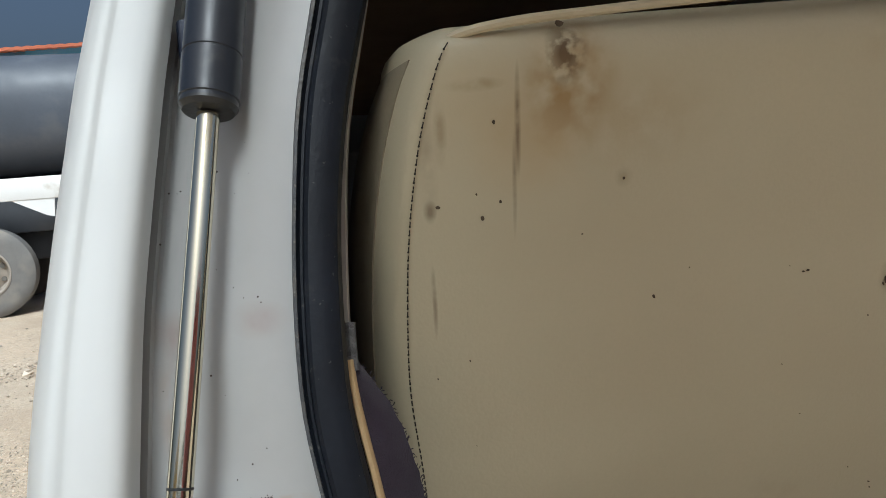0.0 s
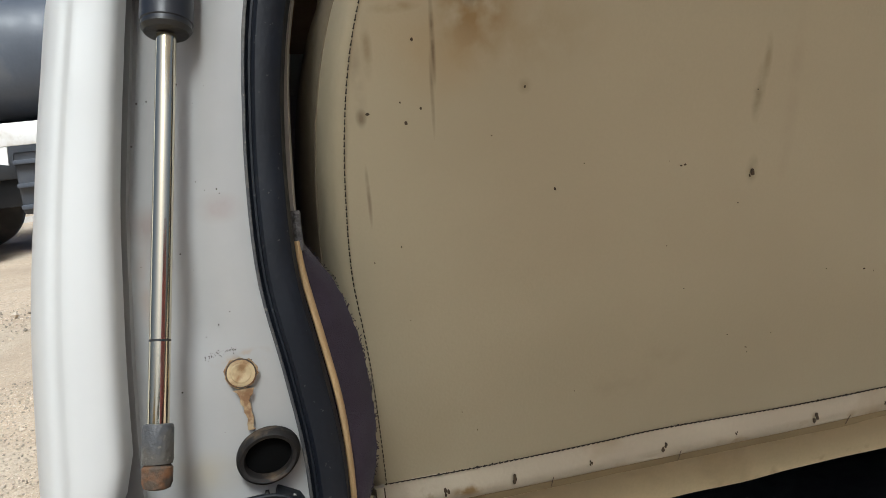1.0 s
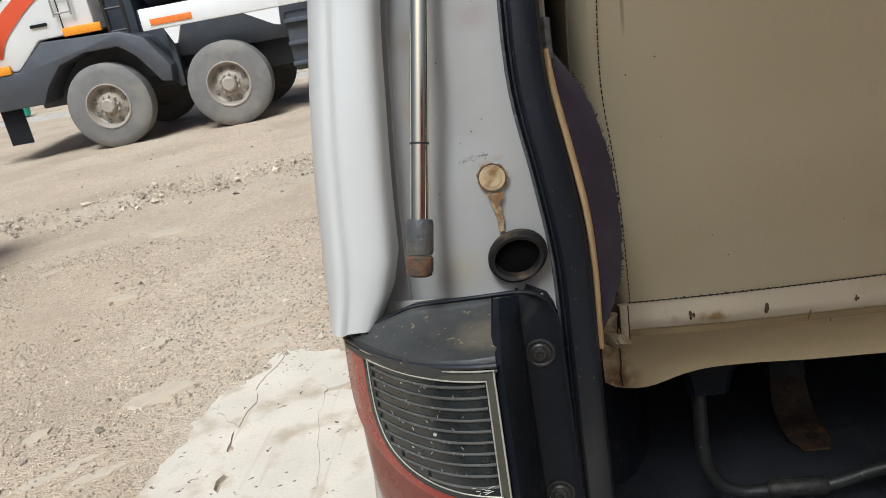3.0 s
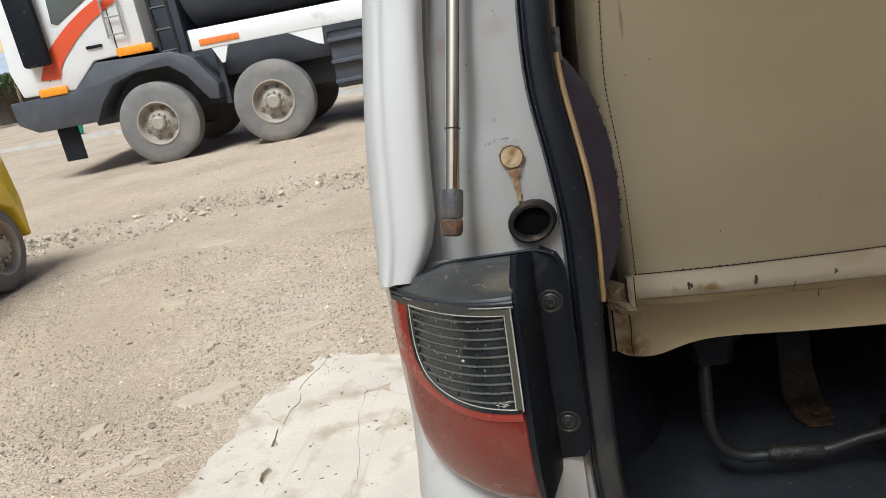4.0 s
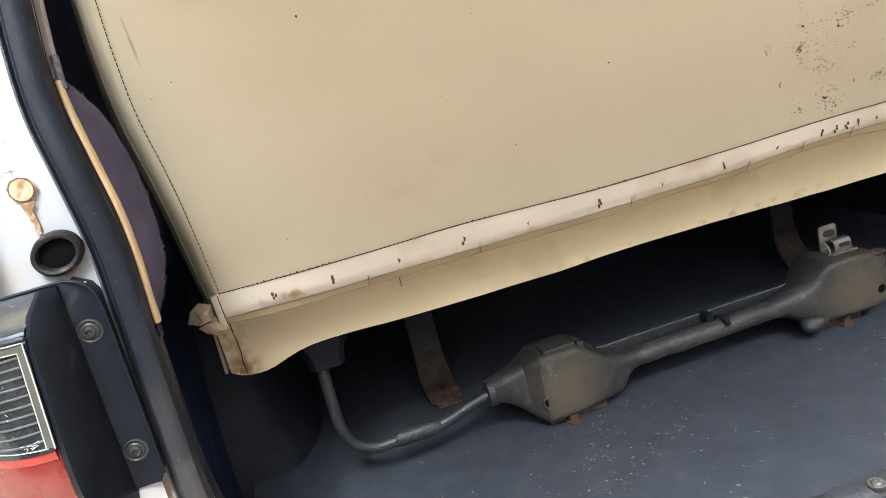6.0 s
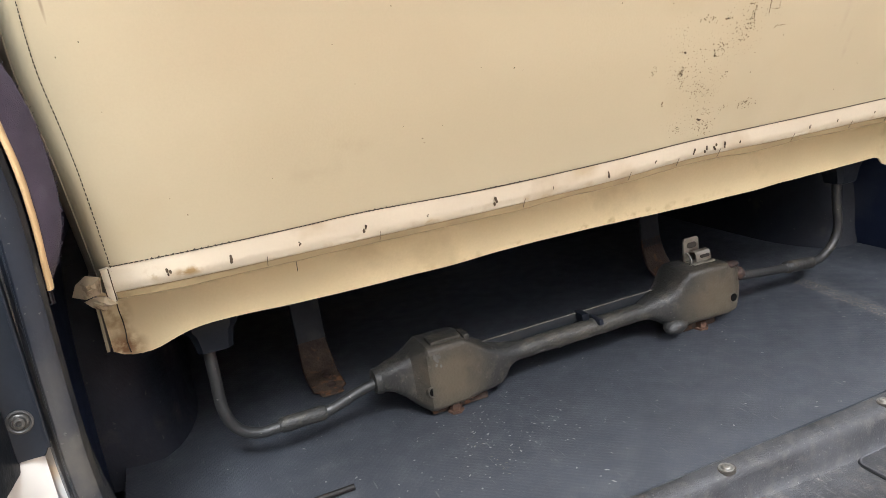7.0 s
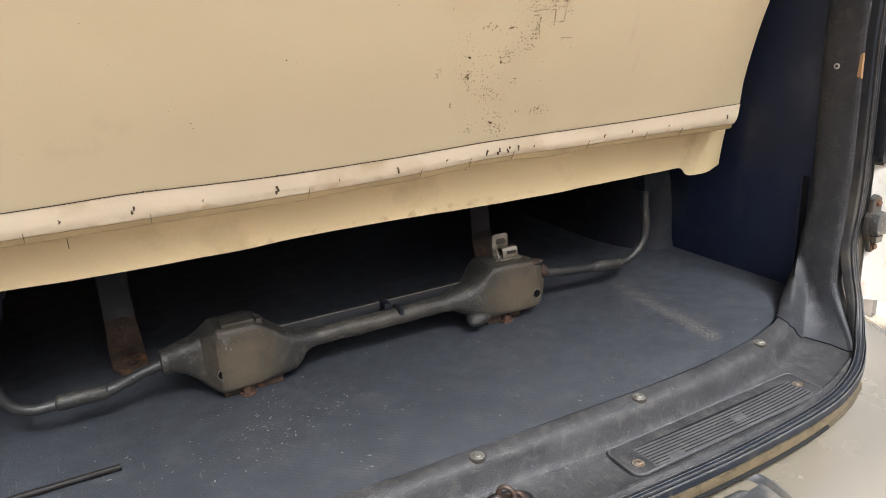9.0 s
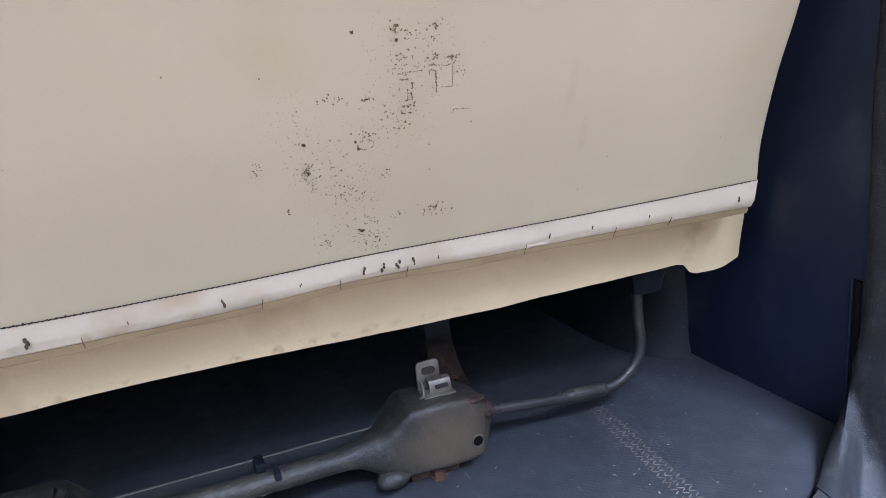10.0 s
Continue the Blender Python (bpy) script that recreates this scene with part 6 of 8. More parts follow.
def seat_back_material():
    """Cream vinyl with a rust bloom, long scuffs and patches of ink specks."""
    m = material("stained_cream_vinyl", (0.512, 0.450, 0.306), 0.48, vary=0.035, scale=4, fine=420, bump=0.10, dirt=(0.455, 0.38, 0.24), dirt_at=0.58, dirt_scale=3.0)
    n, l = m.node_tree.nodes, m.node_tree.links
    b = n["Principled BSDF"]
    co = n.new("ShaderNodeTexCoord")
    state = {"color": b.inputs["Base Color"].links[0].from_socket}
    ox, oz = MID - 0.02, FLOOR

    def spot(x, z, rx, rz, scale, lo, hi, color, strength, detail=3.0):
        mp = n.new("ShaderNodeMapping")
        mp.inputs["Location"].default_value = (-(x - ox) / rx, 0, -(z - oz) / rz)
        mp.inputs["Scale"].default_value = (1 / rx, 0.0, 1 / rz)
        l.new(co.outputs["Object"], mp.inputs["Vector"])
        g = n.new("ShaderNodeVectorMath")
        g.operation = "LENGTH"
        l.new(mp.outputs["Vector"], g.inputs[0])
        r = n.new("ShaderNodeMapRange")
        r.inputs["From Min"].default_value, r.inputs["From Max"].default_value = 1.0, 0.25
        l.new(g.outputs["Value"], r.inputs["Value"])
        t = n.new("ShaderNodeTexNoise")
        t.inputs["Scale"].default_value, t.inputs["Detail"].default_value = scale, detail
        l.new(co.outputs["Object"], t.inputs["Vector"])
        q = n.new("ShaderNodeMapRange")
        q.inputs["From Min"].default_value, q.inputs["From Max"].default_value = lo, hi
        l.new(t.outputs["Fac"], q.inputs["Value"])
        k = n.new("ShaderNodeMath")
        k.operation = "MULTIPLY"
        l.new(r.outputs["Result"], k.inputs[0])
        l.new(q.outputs["Result"], k.inputs[1])
        k2 = n.new("ShaderNodeMath")
        k2.operation, k2.use_clamp = "MULTIPLY", True
        l.new(k.outputs[0], k2.inputs[0])
        k2.inputs[1].default_value = strength
        x_ = n.new("ShaderNodeMix")
        x_.data_type = "RGBA"
        l.new(k2.outputs[0], x_.inputs["Factor"])
        l.new(state["color"], x_.inputs["A"])
        x_.inputs["B"].default_value = (*color, 1)
        state["color"] = x_.outputs["Result"]

    spot(0.166, 1.350, 0.030, 0.042, 60, 0.37, 0.64, (0.31, 0.19, 0.065), 0.95)
    spot(0.164, 1.364, 0.013, 0.018, 140, 0.40, 0.56, (0.10, 0.06, 0.026), 1.0)
    spot(0.150, 1.335, 0.060, 0.048, 22, 0.3, 0.75, (0.43, 0.295, 0.13), 0.75)
    spot(0.138, 1.332, 0.0020, 0.032, 60, 0.25, 0.55, (0.16, 0.11, 0.06), 0.9)
    spot(0.136, 1.300, 0.0016, 0.030, 60, 0.2, 0.5, (0.25, 0.19, 0.12), 0.8)
    spot(0.090, 1.312, 0.006, 0.030, 50, 0.3, 0.6, (0.30, 0.23, 0.15), 0.6)
    spot(0.0905, 1.235, 0.0016, 0.018, 60, 0.2, 0.5, (0.28, 0.21, 0.14), 0.8)
    spot(0.345, 1.365, 0.012, 0.020, 40, 0.3, 0.7, (0.40, 0.31, 0.19), 0.6)
    spot(0.40, 1.27, 0.008, 0.07, 45, 0.35, 0.7, (0.42, 0.34, 0.23), 0.5)
    spot(0.30, 1.18, 0.25, 0.20, 6, 0.4, 0.9, (0.46, 0.38, 0.26), 0.6)
    spot(0.30, 1.062, 0.016, 0.022, 30, 0.3, 0.7, (0.42, 0.35, 0.235), 0.4)
    for x, z, rx, rz, st in ((0.80, 1.165, 0.05, 0.055, 0.9), (0.745, 1.07, 0.04, 0.04, 0.9), (0.715, 1.095, 0.03, 0.03, 0.8), (0.78, 1.125, 0.05, 0.04, 0.7), (0.75, 1.032, 0.05, 0.025, 0.8), (0.70, 1.13, 0.03, 0.03, 0.5)):
        spot(x, z, rx, rz, 420, 0.672, 0.70, (0.17, 0.13, 0.085), st, 1.0)
    for x, z, rx, rz, tint, st in ((0.372, 1.278, 0.006, 0.022, (0.27, 0.21, 0.12), 0.75), (0.376, 1.300, 0.004, 0.020, (0.30, 0.23, 0.13), 0.6), (0.374, 1.224, 0.006, 0.012, (0.24, 0.18, 0.10), 0.6), (0.197, 1.299, 0.006, 0.006, (0.32, 0.24, 0.14), 0.6), (0.312, 1.084, 0.014, 0.012, (0.43, 0.36, 0.24), 0.4), (0.277, 1.059, 0.025, 0.018, (0.43, 0.36, 0.24), 0.4), (0.090, 1.290, 0.004, 0.007, (0.20, 0.15, 0.09), 0.8), (0.090, 1.248, 0.0016, 0.014, (0.24, 0.18, 0.11), 0.8), (0.329, 1.078, 0.02, 0.012, (0.43, 0.36, 0.24), 0.3), (0.115, 1.352, 0.018, 0.004, (0.30, 0.20, 0.09), 0.7), (0.097, 1.330, 0.004, 0.020, (0.28, 0.20, 0.11), 0.6), (0.971, 1.089, 0.005, 0.022, (0.42, 0.35, 0.25), 0.7), (0.20, 1.33, 0.06, 0.03, (0.42, 0.33, 0.19), 0.5)):
        spot(x, z, rx, rz, 70, 0.30, 0.62, tint, st)
    spot(0.95, 1.13, 0.006, 0.03, 40, 0.3, 0.6, (0.44, 0.37, 0.26), 0.6)
    l.new(state["color"], b.inputs["Base Color"])
    return m


SEAT_BACK = seat_back_material()


NICK = material("nick_brown", (0.075, 0.050, 0.028), 0.85, vary=0.3, scale=200, bump=0)
PRINT = material("worn_print_brown", (0.16, 0.115, 0.062), 0.8, vary=0.5, scale=300, bump=0)


def seat_specks():
    """Small dark nicks and patches of worn print on the backrest."""
    rng = random.Random(31)

    def nick(bm, x, z, r, stretch=1.0):
        y = back_y(z) - puff(x, z) - 0.0008
        turn = rng.uniform(0, 3.1)
        ring = []
        for k in range(8):
            q = 2 * math.pi * k / 8
            f = 1 + 0.6 * noise.noise((2 * math.cos(q), 2 * math.sin(q), x * 900 + z * 700))
            a, b = r * f * math.cos(q), stretch * r * f * math.sin(q)
            if stretch == 1.0:
                a *= 0.7
                a, b = a * math.cos(turn) - b * math.sin(turn), a * math.sin(turn) + b * math.cos(turn)
            ring.append(Vector((x + a, y - 0.0006, z + b)))
        bm.faces.new([bm.verts.new(p) for p in ring])

    bm = BM()
    # single nicks on the left half
    for x, z, r, st in ((0.118, 1.284, 0.0010, 1.3), (0.115, 1.297, 0.0007, 1), (0.128, 1.292, 0.0007, 1.4), (0.125, 1.333, 0.0008, 1.3), (0.219, 1.229, 0.0011, 1), (0.318, 1.234, 0.0011, 0.7), (0.315, 1.2335, 0.0008, 0.7), (0.374, 1.222, 0.0015, 1.7), (0.372, 1.2195, 0.0009, 1.0), (0.197, 1.299, 0.0008, 2.2), (0.174, 1.270, 0.0005, 1), (0.240, 1.244, 0.0005, 1), (0.365, 1.200, 0.0006, 0.8), (0.395, 1.073, 0.0008, 1), (0.397, 1.068, 0.0006, 1), (0.160, 1.043, 0.0006, 1), (0.109, 1.203, 0.0007, 1), (0.090, 1.194, 0.0006, 1), (0.493, 1.128, 0.0009, 0.8), (0.160, 1.378, 0.0022, 0.8), (0.094, 1.292, 0.0014, 0.7)):
        nick(bm, x, z, r, st)
    # and on the right half
    for x, z, r, st in ((0.780, 1.219, 0.0010, 1.0), (0.751, 1.1935, 0.0015, 0.9), (0.786, 1.1955, 0.0018, 0.6), (0.786, 1.185, 0.0012, 1.1), (0.7098, 1.1132, 0.0018, 0.8), (0.7545, 1.104, 0.0012, 1.3), (0.752, 1.110, 0.0009, 1.2), (0.758, 1.0285, 0.0026, 0.45), (0.755, 1.030, 0.0016, 0.45), (0.7616, 1.1431, 0.0016, 0.45), (0.730, 1.1475, 0.0008, 1.0), (0.706, 1.140, 0.0007, 1.0), (0.6806, 1.1671, 0.0007, 1.0), (0.6143, 1.1748, 0.0006, 1.0), (0.8537, 1.1139, 0.0007, 1.0), (0.8164, 1.0992, 0.0006, 1.0), (0.7795, 1.0823, 0.0008, 1.0), (0.8186, 1.0763, 0.0007, 1.0), (0.843, 1.035, 0.0009, 1.0), (0.869, 1.179, 0.0006, 1.0)):
        nick(bm, x, z, r, st)
    for k in range(30):
        nick(bm, rng.uniform(0.10, 1.16), rng.uniform(1.02, 1.36), rng.uniform(0.0003, 0.0005))
    part("ink_speckle", solid(bm, 0.0004), NICK, seat, "small dark nicks in the vinyl")["kind"] = "stuff"
    # worn print: patches of fine specks, upper and lower, and short broken bars
    bm = BM()
    for cx, cz, sx, sz, cnt in ((0.785, 1.193, 0.0045, 0.0035, 16), (0.7965, 1.190, 0.006, 0.003, 10), (0.817, 1.193, 0.006, 0.0028, 14), (0.817, 1.184, 0.005, 0.002, 8), (0.791, 1.173, 0.006, 0.004, 18), (0.818, 1.169, 0.006, 0.003, 10), (0.832, 1.168, 0.005, 0.0035, 22), (0.797, 1.131, 0.006, 0.005, 18), (0.790, 1.122, 0.008, 0.006, 14), (0.840, 1.158, 0.004, 0.004, 9), (0.734, 1.145, 0.008, 0.0028, 16), (0.7615, 1.143, 0.006, 0.0008, 10), (0.7605, 1.115, 0.006, 0.0035, 16)):
        for k in range(cnt):
            nick(bm, rng.gauss(cx, sx * 0.7), rng.gauss(cz, sz * 0.7), rng.uniform(0.0003, 0.0009))
    for cx, cz, sx, sz, cnt in ((0.7125, 1.090, 0.0045, 0.006, 50), (0.718, 1.079, 0.003, 0.004, 12), (0.744, 1.068, 0.009, 0.007, 28), (0.757, 1.063, 0.007, 0.004, 10), (0.778, 1.079, 0.004, 0.003, 8), (0.826, 1.038, 0.008, 0.004, 34), (0.790, 1.038, 0.006, 0.003, 10), (0.766, 1.037, 0.0035, 0.003, 12), (0.768, 1.018, 0.009, 0.006, 40), (0.726, 1.024, 0.006, 0.005, 18), (0.672, 1.098, 0.003, 0.005, 14), (0.695, 1.058, 0.0008, 0.004, 10), (0.728, 1.105, 0.02, 0.012, 16)):
        for k in range(cnt):
            nick(bm, rng.gauss(cx, sx * 0.7), rng.gauss(cz, sz * 0.7), rng.uniform(0.0003, 0.0008))
    for k in range(22):
        q = 2 * math.pi * k / 22
        if rng.random() < 0.7:
            nick(bm, 0.7608 + 0.0068 * math.cos(q), 1.1065 + 0.0040 * math.sin(q), rng.uniform(0.0003, 0.0007))
    for xa, za, xb, zb, r in ((0.788, 1.1595, 0.809, 1.1612, 0.0006), (0.789, 1.155, 0.796, 1.1552, 0.0006), (0.7988, 1.1545, 0.7998, 1.138, 0.0008), (0.7960, 1.1470, 0.7955, 1.1385, 0.0006), (0.789, 1.1385, 0.799, 1.1388, 0.0006), (0.813, 1.1640, 0.823, 1.1632, 0.0007), (0.813, 1.1600, 0.822, 1.1595, 0.0006), (0.8195, 1.1590, 0.8207, 1.1430, 0.0009), (0.824, 1.1620, 0.8335, 1.1632, 0.0006), (0.8338, 1.1605, 0.8344, 1.1455, 0.0006), (0.825, 1.1458, 0.8335, 1.1452, 0.0005), (0.835, 1.1240, 0.8375, 1.1268, 0.0006), (0.8375, 1.1268, 0.851, 1.1255, 0.0005)):
        n = max(4, int(math.hypot(xb - xa, zb - za) / 0.0010))
        for j in range(n + 1):
            if rng.random() < 0.78:
                nick(bm, xa + (xb - xa) * j / n + rng.gauss(0, 0.0003), za + (zb - za) * j / n + rng.gauss(0, 0.0003), r * rng.uniform(0.5, 1.1))
    part("worn_print", solid(bm, 0.0004), PRINT, seat, "worn brown print, unreadable")["kind"] = "stuff"


def moulded(bm, sections, n=28):
    """A moulded cover that runs along x: (x, front, back, bottom, top, roundness) per section."""
    rings = []
    for x, yf, yb, zb, zt, e in sections:
        cy, cz, ry, rz = (yf + yb) / 2, (zb + zt) / 2, (yb - yf) / 2, (zt - zb) / 2
        ring = []
        for k in range(n):
            q = 2 * math.pi * (k + 0.5) / n
            c, d = math.cos(q), math.sin(q)
            p = Vector((x, cy + ry * math.copysign(abs(c) ** e, c), cz + rz * math.copysign(abs(d) ** e, d)))
            ring.append(p + Vector((0, 1, 1)) * 0.0007 * noise.noise(p * 55))
        rings.append(ring)
    return loft(bm, rings, True, True)


def seat_frame():
    # moulded hinge covers
    def cover(sections, bolt, label):
        bm = moulded(BM(), sections)
        b = part("hinge_cover", bm, HARNESS, seat, label, 24)
        bx, by, bz = bolt
        bm = BM()
        lathe(bm, (bx, by, bz), (0, -1, 0), [(-0.010, 0.0086), (0.0008, 0.0084), (0.0016, 0.0074), (0.0008, 0.0058)], 18)
        part("bolt_collar", bm, HARNESS, b)
        bm = BM()
        lathe(bm, (bx, by - 0.0006, bz), (0, -1, 0), [(-0.008, 0.0060), (0.0003, 0.0059), (0.0005, 0.001)], 18)
        part("bolt_hole", bm, HOLE, b)
        return b

    left = cover([(0.334, 0.614, 0.638, 0.752, 0.776, 1.0), (0.3355, 0.609, 0.641, 0.748, 0.780, 0.9), (0.343, 0.608, 0.642, 0.747, 0.781, 0.9), (0.346, 0.610, 0.643, 0.748, 0.781, 0.85), (0.360, 0.612, 0.648, 0.741, 0.783, 0.75), (0.374, 0.614, 0.655, 0.729, 0.784, 0.6), (0.385, 0.613, 0.66, 0.717, 0.786, 0.45), (0.393, 0.607, 0.66, 0.711, 0.791, 0.35), (0.4005, 0.598, 0.66, 0.7085, 0.796, 0.25), (0.404, 0.5965, 0.66, 0.7085, 0.7975, 0.22), (0.452, 0.5965, 0.66, 0.7105, 0.7975, 0.22), (0.462, 0.598, 0.66, 0.711, 0.793, 0.25), (0.474, 0.600, 0.66, 0.712, 0.782, 0.3), (0.488, 0.600, 0.655, 0.713, 0.772, 0.34), (0.502, 0.600, 0.650, 0.715, 0.767, 0.42), (0.511, 0.601, 0.644, 0.722, 0.7650, 0.6), (0.517, 0.602, 0.640, 0.731, 0.7640, 0.8), (0.526, 0.602, 0.636, 0.7365, 0.7635, 0.9), (0.540, 0.6035, 0.630, 0.7375, 0.7625, 1.0)], (0.4035, 0.5985, 0.7385), "dusty moulded hinge cover with a bolt hole")
    bm = BM()
    box(bm, (0.4115, 0.606, 0.7962), (0.4535, 0.632, 0.8015), 0.0014)
    part("cover_lid", bm, HARNESS, left)
    bm = BM()
    box(bm, (0.4560, 0.604, 0.7905), (0.4640, 0.628, 0.8000), 0.0012)
    part("lid_tongue", bm, HARNESS, left)
    bm = BM()
    for k in range(22):
        q = random.Random(k).uniform
        p = Vector((0.409 + 0.009 * q(0, 1), 0.5962, 0.771 + 0.018 * q(0, 1)))
        bmesh.ops.create_icosphere(bm, subdivisions=1, radius=q(0.0006, 0.0024), matrix=Matrix.Translation(p) @ Matrix.Diagonal((1, 0.15, 1.3, 1)))
    part("scuffing", bm, SCUFF, left, "pale scuff on the cover's edge")["kind"] = "stuff"
    right = cover([(0.736, 0.6035, 0.631, 0.7375, 0.7640, 1.0), (0.750, 0.602, 0.636, 0.7350, 0.7665, 0.95), (0.762, 0.599, 0.644, 0.728, 0.769, 0.8), (0.774, 0.596, 0.65, 0.720, 0.772, 0.7), (0.786, 0.594, 0.655, 0.715, 0.777, 0.55), (0.796, 0.593, 0.66, 0.714, 0.785, 0.4), (0.804, 0.5925, 0.66, 0.715, 0.7935, 0.3), (0.811, 0.5915, 0.66, 0.716, 0.7970, 0.25), (0.850, 0.5915, 0.66, 0.7145, 0.7975, 0.22), (0.880, 0.5925, 0.66, 0.7135, 0.7935, 0.22), (0.893, 0.594, 0.66, 0.716, 0.7885, 0.25), (0.901, 0.598, 0.658, 0.728, 0.784, 0.35), (0.907, 0.604, 0.652, 0.740, 0.777, 0.5), (0.912, 0.610, 0.645, 0.748, 0.770, 0.7)], (0.8855, 0.5935, 0.7395), "dusty moulded hinge cover with rusty edge")
    for (x, y, z), (rx, ry, rz), m, label in (((0.783, 0.600, 0.7205), (0.020, 0.014, 0.0115), HARNESS, ""), ((0.905, 0.604, 0.770), (0.009, 0.012, 0.011), LATCH_RUST, "rusty knob"), ((0.888, 0.602, 0.7885), (0.014, 0.010, 0.0045), LATCH_RUST, "rusty edge")):
        bm = BM()
        bmesh.ops.create_icosphere(bm, subdivisions=3, radius=1)
        for v in bm.verts:
            d = 1 + 0.16 * noise.noise(v.co * 1.4 + Vector((x * 30, 0, 0)))
            v.co = Vector((x + rx * d * v.co.x, y + ry * d * v.co.y, z + rz * d * v.co.z))
        part("cover_lobe", bm, m, right, label, 60)
    # steel clip standing on the right cover: upright plate, folded front and feet
    bm = BM()
    prism(bm, rounded(0.8345, 0.8625, 0.790, 0.8325, 0.0055), 0.636, 0.640, 0.0008)
    clip = part("seat_clip", bm, CLIP, right, "tarnished steel clip with an oval hole")
    bm = BM()
    prism(bm, rounded(0.8405, 0.8570, 0.8165, 0.8250, 0.0040), 0.6345, 0.6365)
    part("clip_hole", bm, THREAD, clip)
    bm = BM()
    loft(bm, [[(x, y, z) for x in (0.8430, 0.8460, 0.8660, 0.8690)] for y, z in ((0.634, 0.8120), (0.627, 0.8140), (0.622, 0.8128), (0.6195, 0.8085), (0.619, 0.8020), (0.6205, 0.7960))], False)
    part("clip_fold", solid(bm, 0.002), CLIP, clip, "folded front of the clip")
    bm = BM()
    prism(bm, rounded(0.8490, 0.8650, 0.8040, 0.8085, 0.002), 0.6165, 0.6185)
    part("clip_slot", bm, THREAD, clip)
    bm = BM()
    tube(bm, spline([(0.836, 0.632, 0.812), (0.8365, 0.624, 0.806), (0.8350, 0.620, 0.799), (0.8290, 0.616, 0.7975)], 4), 0.0016, 8)
    part("clip_wire", bm, CLIP, clip)
    bm = BM()
    box(bm, (0.834, 0.612, 0.7955), (0.872, 0.634, 0.7985), 0.001)
    part("clip_foot", bm, CLIP, clip)
    # cross bar
    bm = moulded(BM(), [(x, 0.6035 + 0.0006 * math.sin(x * 90), 0.6300, 0.7375, 0.7628, 1.0) for x in (0.535 + 0.206 * k / 14 for k in range(15))])
    bar = part("cross_bar", bm, HARNESS, seat, "dusty covered cross bar")
    bm = BM()
    box(bm, (0.485, 0.634, 0.744), (0.815, 0.640, 0.7700), 0.0012)
    part("flat_bar", bm, HARNESS_DARK, bar, "flat dark steel web behind the bar")
    bm = BM()
    box(bm, (0.487, 0.6325, 0.7695), (0.812, 0.6360, 0.7708), 0.0004)
    part("web_edge", bm, SCUFF, bar, "pale worn edge of the web")
    bm = BM()
    box(bm, (0.640, 0.616, 0.7600), (0.651, 0.640, 0.7725), 0.002)
    part("bar_clip", bm, BLACK_PLASTIC, bar)
    bm = BM()
    box(bm, (0.657, 0.600, 0.7560), (0.664, 0.628, 0.7650), 0.002)
    part("bar_tape", bm, BLACK_RUBBER, bar)
    bm = BM()
    for k in range(26):
        q = random.Random(k + 40).uniform
        x = q(0.55, 0.75)
        bmesh.ops.create_icosphere(bm, subdivisions=1, radius=q(0.0004, 0.0012), matrix=Matrix.Translation((x, 0.6050 + q(-0.0003, 0.0010), q(0.7405, 0.7470))) @ Matrix.Diagonal((q(1, 4), 0.3, 0.6, 1)))
    part("bar_scuffing", bm, SCUFF, bar, "pale scuffs")["kind"] = "stuff"
    # bent tubes up to the seat
    for pts, sleeve, top in ((((0.340, 0.622, 0.764), (0.31, 0.623, 0.757), (0.27, 0.625, 0.7445), (0.215, 0.626, 0.7430), (0.186, 0.6265, 0.7435), (0.163, 0.627, 0.757), (0.1525, 0.628, 0.785), (0.1520, 0.629, 0.83), (0.153, 0.630, 0.90)), (0.211, 0.270, 0.7435), (0.160, 0.898)), (((0.908, 0.622, 0.758), (0.96, 0.623, 0.7515), (1.02, 0.624, 0.7445), (1.075, 0.625, 0.7400), (1.105, 0.626, 0.7465), (1.128, 0.627, 0.766), (1.136, 0.628, 0.790), (1.134, 0.629, 0.83), (1.135, 0.630, 0.90)), (1.018, 1.078, 0.7425), (1.142, 0.893))):
        bm = BM()
        tube(bm, spline(pts, 6), 0.0071, 14)
        leg = part("bent_tube", bm, TUBE_STEEL, seat, "dark bent steel tube, worn bright at the bend")
        bm = BM()
        z0 = sleeve[2] + (0.0008 if sleeve[0] < 0.5 else 0.0022)
        z1 = sleeve[2] + (0.0008 if sleeve[0] < 0.5 else -0.0022)
        tube(bm, [(sleeve[0] + (sleeve[1] - sleeve[0]) * f, 0.6252, z0 + (z1 - z0) * f) for f in (0, 0.05, 0.2, 0.5, 0.8, 0.95, 1)], lambda i: (0.0076, 0.0096, 0.0102, 0.0098, 0.0101, 0.0096, 0.0076)[i], 14)
        part("sleeve", bm, HARNESS, leg, "taped sleeve on the tube")
        bm = BM()
        tx, tz = top
        loft(bm, [[(tx + a * wx, 0.630 + b * wy, z) for a, b in ((-1, -0.7), (-0.7, -1), (0.7, -1), (1, -0.7), (1, 0.7), (0.7, 1), (-0.7, 1), (-1, 0.7))] for wx, wy, z in ((0.013, 0.014, tz - 0.036), (0.020, 0.018, tz - 0.034), (0.021, 0.020, tz - 0.026), (0.024, 0.022, tz - 0.012), (0.030, 0.024, tz - 0.004), (0.030, 0.024, tz + 0.012))], True, True)
        part("tube_socket", bm, BLACK_PLASTIC, leg, "black plastic socket under the seat")
